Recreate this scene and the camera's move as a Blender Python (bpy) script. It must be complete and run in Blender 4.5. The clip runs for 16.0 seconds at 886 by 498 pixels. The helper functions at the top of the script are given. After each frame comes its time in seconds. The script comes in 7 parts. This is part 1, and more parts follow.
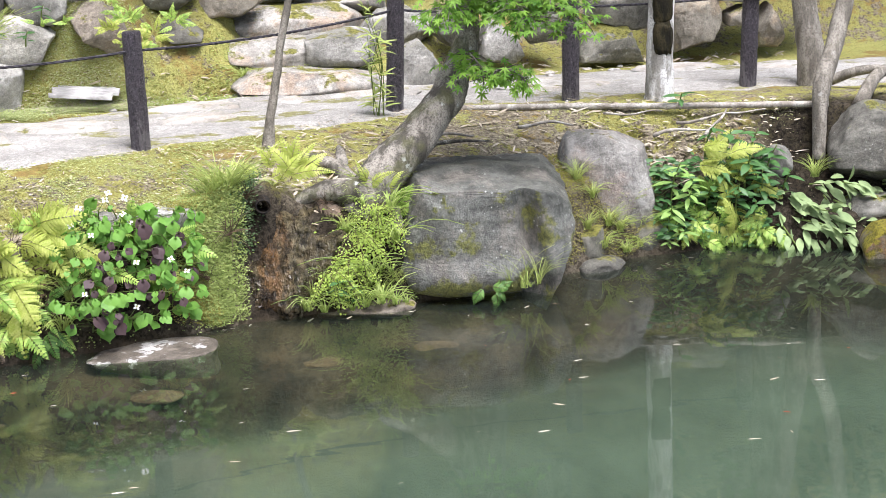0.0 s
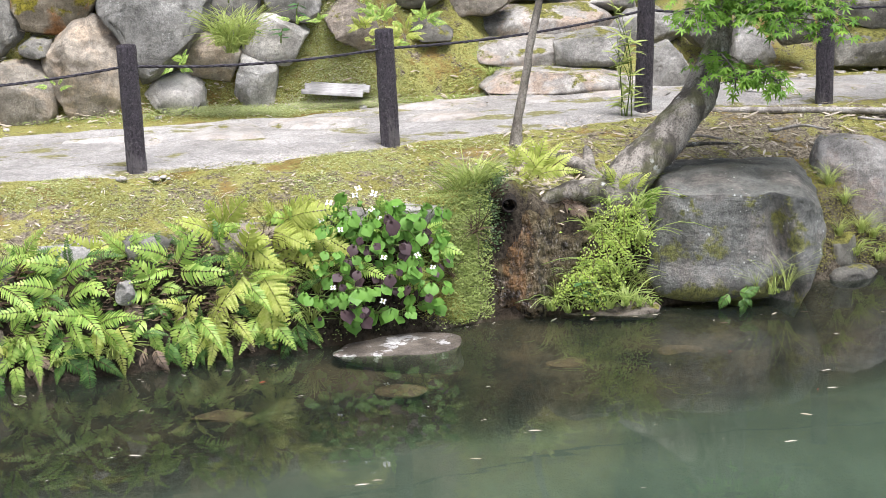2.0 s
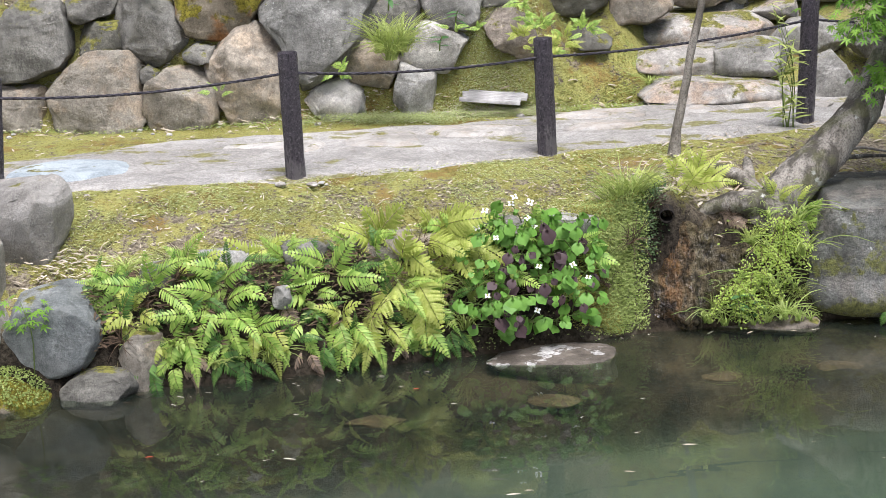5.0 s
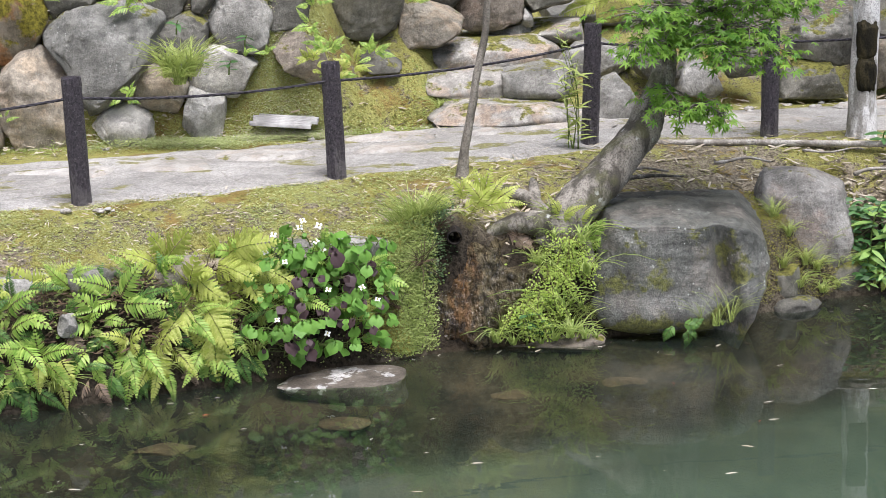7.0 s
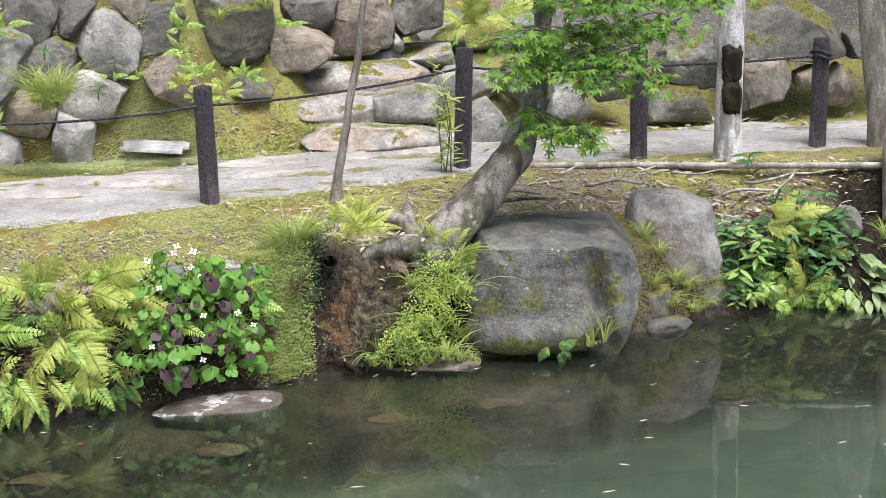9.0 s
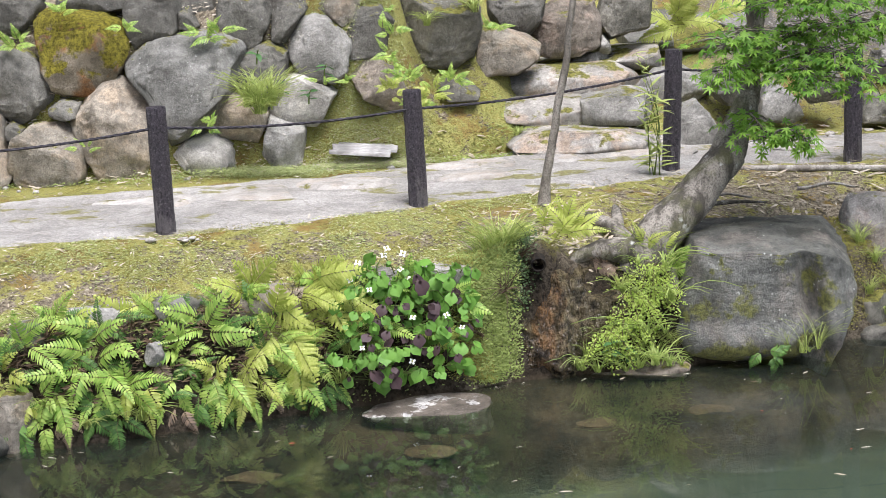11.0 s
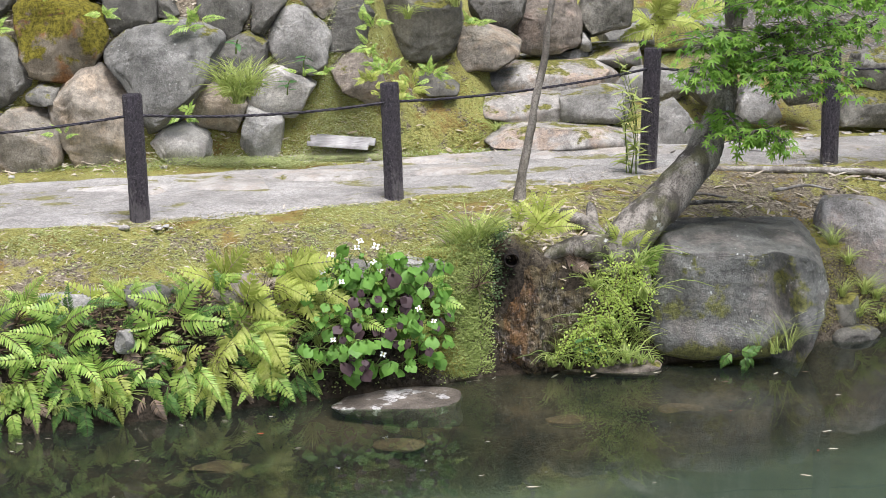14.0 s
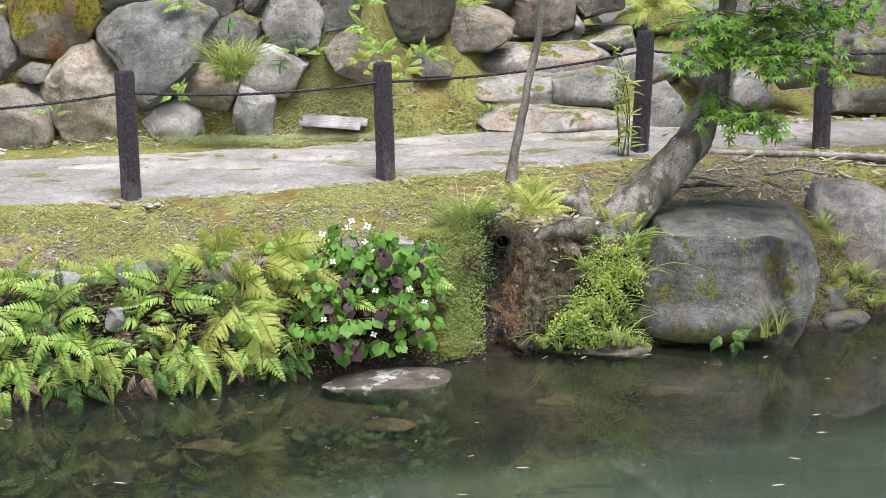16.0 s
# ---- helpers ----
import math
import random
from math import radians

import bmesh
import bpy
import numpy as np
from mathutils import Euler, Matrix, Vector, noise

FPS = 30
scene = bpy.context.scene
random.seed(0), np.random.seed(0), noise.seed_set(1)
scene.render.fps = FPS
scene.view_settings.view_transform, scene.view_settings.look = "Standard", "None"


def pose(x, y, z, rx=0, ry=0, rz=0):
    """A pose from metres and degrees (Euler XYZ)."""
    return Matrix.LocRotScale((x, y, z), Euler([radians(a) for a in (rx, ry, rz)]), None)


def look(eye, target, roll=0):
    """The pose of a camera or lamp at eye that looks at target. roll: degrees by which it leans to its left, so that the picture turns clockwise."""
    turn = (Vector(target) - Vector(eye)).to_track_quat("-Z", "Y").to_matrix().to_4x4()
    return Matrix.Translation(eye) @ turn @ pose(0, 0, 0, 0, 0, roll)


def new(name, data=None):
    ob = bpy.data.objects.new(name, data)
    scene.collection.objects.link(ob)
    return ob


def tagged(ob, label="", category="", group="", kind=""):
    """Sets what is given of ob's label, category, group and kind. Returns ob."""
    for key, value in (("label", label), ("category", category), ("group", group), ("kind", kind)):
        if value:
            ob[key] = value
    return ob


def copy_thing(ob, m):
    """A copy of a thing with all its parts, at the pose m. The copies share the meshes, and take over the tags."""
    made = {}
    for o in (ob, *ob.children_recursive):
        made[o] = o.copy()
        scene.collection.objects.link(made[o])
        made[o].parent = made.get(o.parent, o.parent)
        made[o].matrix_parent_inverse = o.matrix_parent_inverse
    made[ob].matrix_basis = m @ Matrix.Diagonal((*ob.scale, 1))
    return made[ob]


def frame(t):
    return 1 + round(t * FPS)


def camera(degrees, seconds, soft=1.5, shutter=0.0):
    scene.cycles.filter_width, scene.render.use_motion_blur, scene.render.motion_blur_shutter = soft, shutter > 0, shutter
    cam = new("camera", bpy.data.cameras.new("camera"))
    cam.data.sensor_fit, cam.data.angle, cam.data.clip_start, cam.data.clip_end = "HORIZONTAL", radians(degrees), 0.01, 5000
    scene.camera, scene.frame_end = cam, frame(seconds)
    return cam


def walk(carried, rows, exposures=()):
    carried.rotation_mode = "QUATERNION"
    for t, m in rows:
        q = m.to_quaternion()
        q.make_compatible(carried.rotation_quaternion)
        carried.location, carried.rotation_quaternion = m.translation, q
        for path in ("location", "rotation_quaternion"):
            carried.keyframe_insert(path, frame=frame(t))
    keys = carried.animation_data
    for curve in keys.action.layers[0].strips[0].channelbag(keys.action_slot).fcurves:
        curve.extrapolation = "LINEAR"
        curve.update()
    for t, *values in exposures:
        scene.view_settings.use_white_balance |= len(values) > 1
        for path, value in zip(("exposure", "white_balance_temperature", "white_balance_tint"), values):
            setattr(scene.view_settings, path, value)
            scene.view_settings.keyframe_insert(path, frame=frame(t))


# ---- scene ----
cam = camera(28.831, 16.0, soft=0.45)
PATH = [
    (0, look((0.1041, -0.0205, 2.1317), (1.0919, 7.6604, 0.1245), -1.657)),
    (0.5, look((0.1017, -0.0084, 2.1228), (0.6426, 7.7198, 0.1272), -1.960)),
    (1, look((0.1069, -0.0068, 2.1237), (0.3828, 7.7356, 0.1286), -1.964)),
    (1.5, look((0.1006, -0.0037, 2.1243), (0.2508, 7.7433, 0.1337), -2.228)),
    (2, look((0.0684, -0.0021, 2.1289), (-0.0360, 7.7503, 0.1570), -2.152)),
    (2.5, look((0.0256, -0.0037, 2.1355), (-0.4997, 7.7382, 0.1894), -1.998)),
    (3, look((0.0231, 0.0048, 2.1311), (-0.8785, 7.7163, 0.2023), -2.278)),
    (3.2, look((0.0377, -0.0035, 2.1359), (-0.9822, 7.6936, 0.2087), -2.552)),
    (5.5, look((0.0797, 0.0183, 2.1216), (-0.6061, 7.7596, 0.2239), -2.457)),
    (6, look((0.1102, 0.0029, 2.1154), (-0.3843, 7.7619, 0.2305), -2.446)),
    (6.5, look((0.1290, 0.0051, 2.1303), (-0.0586, 7.7798, 0.2545), -2.312)),
    (7, look((0.1348, -0.0046, 2.1353), (0.2175, 7.7801, 0.2939), -1.831)),
    (7.5, look((0.1259, -0.0084, 2.1339), (0.4159, 7.7801, 0.3299), -1.757)),
    (8, look((0.1265, -0.0132, 2.1347), (0.6106, 7.7715, 0.3560), -1.698)),
    (8.5, look((0.1272, -0.0137, 2.1406), (0.7928, 7.7610, 0.3769), -1.466)),
    (9, look((0.0986, -0.0201, 2.1363), (0.8011, 7.7551, 0.3890), -1.415)),
    (9.5, look((0.0696, -0.0038, 2.1367), (0.4914, 7.7947, 0.4031), -1.754)),
    (10, look((0.0459, 0.0049, 2.1399), (0.0485, 7.8214, 0.4365), -2.164)),
    (10.2, look((0.0380, 0.0079, 2.1358), (-0.1065, 7.8250, 0.4411), -2.176)),
    (12.5, look((0.0996, 0.0080, 2.1291), (-0.1407, 7.8136, 0.3925), -2.688)),
    (13, look((0.1041, 0.0059, 2.1346), (-0.1091, 7.8104, 0.3897), -2.061)),
    (13.5, look((0.0940, 0.0146, 2.1381), (-0.0637, 7.8227, 0.4036), -1.519)),
    (14, look((0.0957, 0.0090, 2.1212), (-0.0405, 7.8200, 0.3981), -1.241)),
    (14.5, look((0.0970, 0.0079, 2.1293), (-0.0262, 7.8066, 0.3503), -0.792)),
    (15, look((0.1017, 0.0085, 2.1208), (-0.0142, 7.8039, 0.3268), -0.839)),
    (15.5, look((0.0814, 0.0056, 2.1209), (-0.0006, 7.7988, 0.3155), -0.737)),
    (16, look((0.0903, 0.0085, 2.1151), (-0.0014, 7.8018, 0.3106), -0.652)),
]
walk(cam, PATH, [(0, 1.03, 6180, 16), (1.5, 0.86, 6180, 16), (3.2, 0.7, 6180, 16), (5.3, 0.62, 6180, 16), (7, 0.58, 6180, 16), (8, 0.62, 6180, 16), (9.5, 0.7, 6180, 16), (10.2, 0.7, 6180, 16), (12.3, 0.53, 6180, 16), (16, 0.54, 6180, 16)])

# ---- light: a bright overcast sky with a very soft sun ----
sky_world = bpy.data.worlds.new("sky")
sky_world.use_nodes = True
scene.world = sky_world
wn = sky_world.node_tree
sky_tex = wn.nodes.new("ShaderNodeTexSky")
sky_tex.sky_type = "NISHITA"
sky_tex.sun_disc = False
sky_tex.sun_elevation = radians(58)
sky_tex.sun_rotation = radians(200)
sky_tex.air_density = 1.0
sky_tex.dust_density = 3.0
sky_tex.ozone_density = 0.3
wn.links.new(sky_tex.outputs[0], wn.nodes["Background"].inputs[0])
wn.nodes["Background"].inputs[1].default_value = 0.103
sun = new("sun", bpy.data.lights.new("sun", "SUN"))
sun.data.energy, sun.data.angle, sun.data.color = 4.3, radians(32), (1.0, 0.985, 0.96)
sun.matrix_world = look((2.8, -3.4, 12.5), (0, 0, 0))

# ---- helpers of this scene ----


def lattice(ix, iy, iz):
    h = (ix * 374761393 + iy * 668265263 + iz * 2147483647 + 974711) & 0x7FFFFFFF
    h = ((h ^ (h >> 13)) * 1274126177) & 0x7FFFFFFF
    return ((h ^ (h >> 16)) & 0xFFFF) / 32767.5 - 1.0


def vnoise(p, freq=1.0, octaves=3, seed=0):
    """Smooth value noise in -1..1 at the points p (n x 3)."""
    p = np.asarray(p, float) * freq + seed * 17.31
    total, amp, norm = 0.0, 1.0, 0.0
    for _ in range(octaves):
        f = np.floor(p).astype(np.int64)
        u = p - f
        u = u * u * (3 - 2 * u)
        s = 0.0
        for dx in (0, 1):
            for dy in (0, 1):
                for dz in (0, 1):
                    wgt = (u[:, 0] if dx else 1 - u[:, 0]) * (u[:, 1] if dy else 1 - u[:, 1]) * (u[:, 2] if dz else 1 - u[:, 2])
                    s = s + wgt * lattice(f[:, 0] + dx, f[:, 1] + dy, f[:, 2] + dz)
        total, norm, amp, p = total + amp * s, norm + amp, amp * 0.5, p * 2.03 + 5.7
    return total / norm


def smooth(e0, e1, v):
    u = np.clip((v - e0) / (e1 - e0), 0, 1)
    return u * u * (3 - 2 * u)


def mesh_of(name, verts, faces, material, shade=True):
    me = bpy.data.meshes.new(name)
    me.from_pydata([tuple(v) for v in verts], [], faces)
    for m in (material if isinstance(material, (list, tuple)) else [material]):
        me.materials.append(m)
    if shade:
        me.polygons.foreach_set("use_smooth", np.ones(len(me.polygons), bool))
    me.update()
    return me


def part(name, me, parent=None, label="", m=None):
    """Links a mesh as one object under a thing or a part (or at top level)."""
    ob = new(name, me)
    if parent is not None:
        ob.parent = parent
    if m is not None:
        ob.matrix_basis = m
    return tagged(ob, label)


def empty(name, x, y, z, label, category, group="", kind="", rz=0.0):
    ob = new(name)
    ob.empty_display_size = 0.05
    ob.matrix_basis = pose(x, y, z, 0, 0, rz)
    return tagged(ob, label, category, group, kind)


class Soup:
    """Collects verts and faces of one mesh."""

    def __init__(self):
        self.v, self.f, self.mi = [], [], []

    def add(self, verts, faces, m=None, index=0):
        o = len(self.v)
        if m is not None:
            verts = [m @ Vector(v) for v in verts]
        self.v.extend(tuple(v) for v in verts)
        self.f.extend(tuple(o + i for i in f) for f in faces)
        self.mi.extend([index] * len(faces))
        return self

    def mesh(self, name, material, shade=True):
        me = mesh_of(name, self.v, self.f, material, shade)
        if any(self.mi):
            me.polygons.foreach_set("material_index", self.mi)
        return me


def tube(soup, pts, radii, sides=8, wob=0.0, seed=0, cap=True, index=0):
    """A tapered tube along pts into a soup."""
    pts = [Vector(p) for p in pts]
    verts, faces = [], []
    rnd = random.Random(seed)
    ref = Vector((0.31, 0.94, 0.13))
    for i, p in enumerate(pts):
        d = (pts[min(i + 1, len(pts) - 1)] - pts[max(i - 1, 0)]).normalized()
        a = d.cross(ref).normalized()
        b = d.cross(a)
        for k in range(sides):
            ang = 2 * math.pi * k / sides
            r = float(radii[i]) * (1 + wob * rnd.uniform(-1, 1))
            verts.append(p + r * (math.cos(ang) * a + math.sin(ang) * b))
    for i in range(len(pts) - 1):
        for k in range(sides):
            k2 = (k + 1) % sides
            faces.append((i * sides + k, i * sides + k2, (i + 1) * sides + k2, (i + 1) * sides + k))
    if cap:
        faces.append(tuple(range(sides - 1, -1, -1)))
        faces.append(tuple((len(pts) - 1) * sides + k for k in range(sides)))
    soup.add(verts, faces, None, index)


def curve_points(ctrl, n):
    """n points on a Catmull-Rom spline through ctrl."""
    c = [Vector(p) for p in ctrl]
    c = [2 * c[0] - c[1]] + c + [2 * c[-1] - c[-2]]
    out = []
    segs = len(c) - 3
    for j in range(n):
        u = j / (n - 1) * segs
        i = min(int(u), segs - 1)
        t = u - i
        a, b, d, e = c[i:i + 4]
        out.append(0.5 * (2 * b + (d - a) * t + (2 * a - 5 * b + 4 * d - e) * t * t + (3 * b - a - 3 * d + e) * t ** 3))
    return out


# ---- materials ----


class Mat:
    def __init__(self, name, rough=0.8, spec=0.3):
        self.m = bpy.data.materials.new(name)
        self.m.use_nodes = True
        self.t = self.m.node_tree
        self.b = self.t.nodes["Principled BSDF"]
        self.b.inputs["Roughness"].default_value = rough
        self.b.inputs["Specular IOR Level"].default_value = spec
        self.geo = self.t.nodes.new("ShaderNodeNewGeometry")
        self.obj = self.t.nodes.new("ShaderNodeObjectInfo")
        self.tc = self.t.nodes.new("ShaderNodeTexCoord")

    def link(self, a, b):
        self.t.links.new(a, b)

    def value(self, sock, v):
        if hasattr(v, "is_output"):
            self.link(v, sock)
        else:
            sock.default_value = v

    def noise(self, scale, detail=4.0, rough=0.6, coords=None, w=None):
        n = self.t.nodes.new("ShaderNodeTexNoise")
        n.inputs["Scale"].default_value = scale
        n.inputs["Detail"].default_value = detail
        n.inputs["Roughness"].default_value = rough
        self.link(coords or self.geo.outputs["Position"], n.inputs["Vector"])
        return n.outputs["Fac"]

    def cells(self, scale, feature="F1", coords=None):
        n = self.t.nodes.new("ShaderNodeTexVoronoi")
        n.feature = feature
        n.inputs["Scale"].default_value = scale
        self.link(coords or self.geo.outputs["Position"], n.inputs["Vector"])
        return n.outputs["Distance"]

    def ramp(self, fac, lo, hi, a=0.0, b=1.0):
        n = self.t.nodes.new("ShaderNodeMapRange")
        n.interpolation_type = "SMOOTHSTEP"
        for k, v in zip(("Value", "From Min", "From Max", "To Min", "To Max"), (fac, lo, hi, a, b)):
            self.value(n.inputs[k], v)
        return n.outputs[0]

    def math(self, op, a, b=0.5):
        n = self.t.nodes.new("ShaderNodeMath")
        n.operation = op
        self.value(n.inputs[0], a)
        self.value(n.inputs[1], b)
        return n.outputs[0]

    def mix(self, fac, a, b, blend="MIX"):
        n = self.t.nodes.new("ShaderNodeMix")
        n.data_type, n.blend_type = "RGBA", blend
        self.value(n.inputs[0], fac)
        for s, v in ((n.inputs[6], a), (n.inputs[7], b)):
            self.value(s, v if hasattr(v, "is_output") else (*v, 1))
        return n.outputs[2]

    def up(self):
        n = self.t.nodes.new("ShaderNodeSeparateXYZ")
        self.link(self.geo.outputs["Normal"], n.inputs[0])
        return n.outputs[2]

    def attr(self, name):
        n = self.t.nodes.new("ShaderNodeAttribute")
        n.attribute_name = name
        return n.outputs["Fac"]

    def stretch(self, sx, sy, sz, coords=None):
        n = self.t.nodes.new("ShaderNodeMapping")
        n.inputs["Scale"].default_value = (sx, sy, sz)
        self.link(coords or self.tc.outputs["Object"], n.inputs["Vector"])
        return n.outputs[0]

    def bump(self, height, strength=0.5, dist=0.01, chain=None):
        n = self.t.nodes.new("ShaderNodeBump")
        n.inputs["Strength"].default_value = strength
        n.inputs["Distance"].default_value = dist
        self.link(height, n.inputs["Height"])
        if chain is not None:
            self.link(chain, n.inputs["Normal"])
        self.link(n.outputs[0], self.b.inputs["Normal"])
        return n.outputs[0]

    def warp(self, scale, amount):
        n = self.t.nodes.new("ShaderNodeTexNoise")
        n.inputs["Scale"].default_value = scale
        n.inputs["Detail"].default_value = 5.0
        self.link(self.geo.outputs["Position"], n.inputs["Vector"])
        a = self.t.nodes.new("ShaderNodeVectorMath")
        a.operation = "MULTIPLY_ADD"
        self.link(n.outputs["Color"], a.inputs[0])
        a.inputs[1].default_value = (amount, amount, amount)
        self.link(self.geo.outputs["Position"], a.inputs[2])
        return a.outputs[0]

    def color(self, c):
        self.value(self.b.inputs["Base Color"], c if hasattr(c, "is_output") else (*c, 1))
        return self.m


def stone_material(name, dark, light, moss=0.15, lichen=0.3, warm=None, rough=0.85, mosscol=(0.17, 0.165, 0.04), streak=0.25, cracks=0.12, con=1.0, mossup=0.32, patch=(0.48, 0.62)):
    s = Mat(name, rough, 0.25)
    big, mid, grain, fine = s.noise(3.2, 5), s.noise(10, 8, 0.72), s.noise(48, 6, 0.78), s.noise(150, 4, 0.75)
    c = s.mix(s.ramp(big, 0.35, 0.65), dark, light)
    if warm is not None:
        c = s.mix(s.ramp(s.noise(5.5, 5, 0.65), *patch, 0.0, 0.85), c, warm)
    c = s.mix(1.0, c, s.ramp(mid, 0.34, 0.66, 1 - 0.22 * con, 1 + 0.24 * con), "MULTIPLY")
    c = s.mix(1.0, c, s.ramp(grain, 0.34, 0.66, 1 - 0.22 * con, 1 + 0.26 * con), "MULTIPLY")
    c = s.mix(1.0, c, s.ramp(fine, 0.36, 0.64, 0.80, 1.18), "MULTIPLY")
    blot = s.noise(7.5, 3, 0.55, s.warp(16, 0.06))
    c = s.mix(s.ramp(blot, 0.56, 0.64, 0.0, 0.35), c, tuple(1.25 * v for v in light))
    c = s.mix(s.ramp(blot, 0.44, 0.34, 0.0, 0.45), c, tuple(0.6 * v for v in dark))
    drip = s.noise(11, 5, 0.6, s.stretch(1, 1, 0.22, s.geo.outputs["Position"]))
    c = s.mix(s.ramp(drip, 0.52, 0.68, 0.0, streak), c, tuple(1.3 * v for v in light))
    c = s.mix(s.ramp(drip, 0.48, 0.34, 0.0, streak), c, tuple(0.4 * v for v in dark))
    crack = s.ramp(s.cells(3.6, "DISTANCE_TO_EDGE", s.warp(7, 0.22)), 0.0, 0.022, 1.0, 0.0)
    crack = s.math("MULTIPLY", crack, s.ramp(s.noise(4.4, 3), 0.46, 0.58))
    c = s.mix(s.math("MULTIPLY", crack, cracks), c, tuple(0.4 * v for v in dark))
    spots = s.ramp(s.math("ADD", s.cells(34), s.math("MULTIPLY", grain, 0.55)), 0.36, 0.46, 1.0, 0.0)
    c = s.mix(s.math("MULTIPLY", s.math("MULTIPLY", spots, s.ramp(s.noise(6, 3), 0.48, 0.6)), lichen), c, (0.50, 0.52, 0.47))
    c = s.mix(s.ramp(s.obj.outputs["Random"], 0, 1, 0.0, 0.25), c, tuple(0.7 * v for v in dark))
    pits = s.math("MULTIPLY", s.ramp(s.math("ADD", s.cells(70), s.math("MULTIPLY", fine, 0.3)), 0.22, 0.32, 1.0, 0.0), s.ramp(s.noise(7.7, 4), 0.40, 0.56))
    c = s.mix(s.math("MULTIPLY", pits, 0.5 * con), c, tuple(0.4 * v for v in dark))
    flecks = s.math("MULTIPLY", s.ramp(s.math("ADD", s.cells(95), s.math("MULTIPLY", fine, 0.3)), 0.21, 0.30, 1.0, 0.0), s.ramp(s.noise(5.3, 4), 0.46, 0.6))
    c = s.mix(s.math("MULTIPLY", flecks, 0.6 * con), c, tuple(min(0.6, 1.9 * v) for v in light))
    if moss > 0:
        m = s.math("ADD", s.math("MULTIPLY", s.up(), mossup), s.math("ADD", s.noise(6.5, 6, 0.66), 0.16 - 0.5 * mossup))
        m = s.ramp(m, 0.92 - 0.45 * moss, 1.0 - 0.45 * moss)
        mc = s.mix(s.ramp(grain, 0.36, 0.62), tuple(0.35 * v for v in mosscol), tuple(1.2 * v for v in mosscol))
        c = s.mix(m, c, mc)
    h = s.math("ADD", s.math("MULTIPLY", mid, 0.8), s.math("ADD", s.math("MULTIPLY", grain, 0.45), s.math("MULTIPLY", fine, 0.12)))
    s.bump(s.math("SUBTRACT", h, s.math("MULTIPLY", crack, 0.6 * cracks)), 1.0, 0.019)
    return s.color(c)


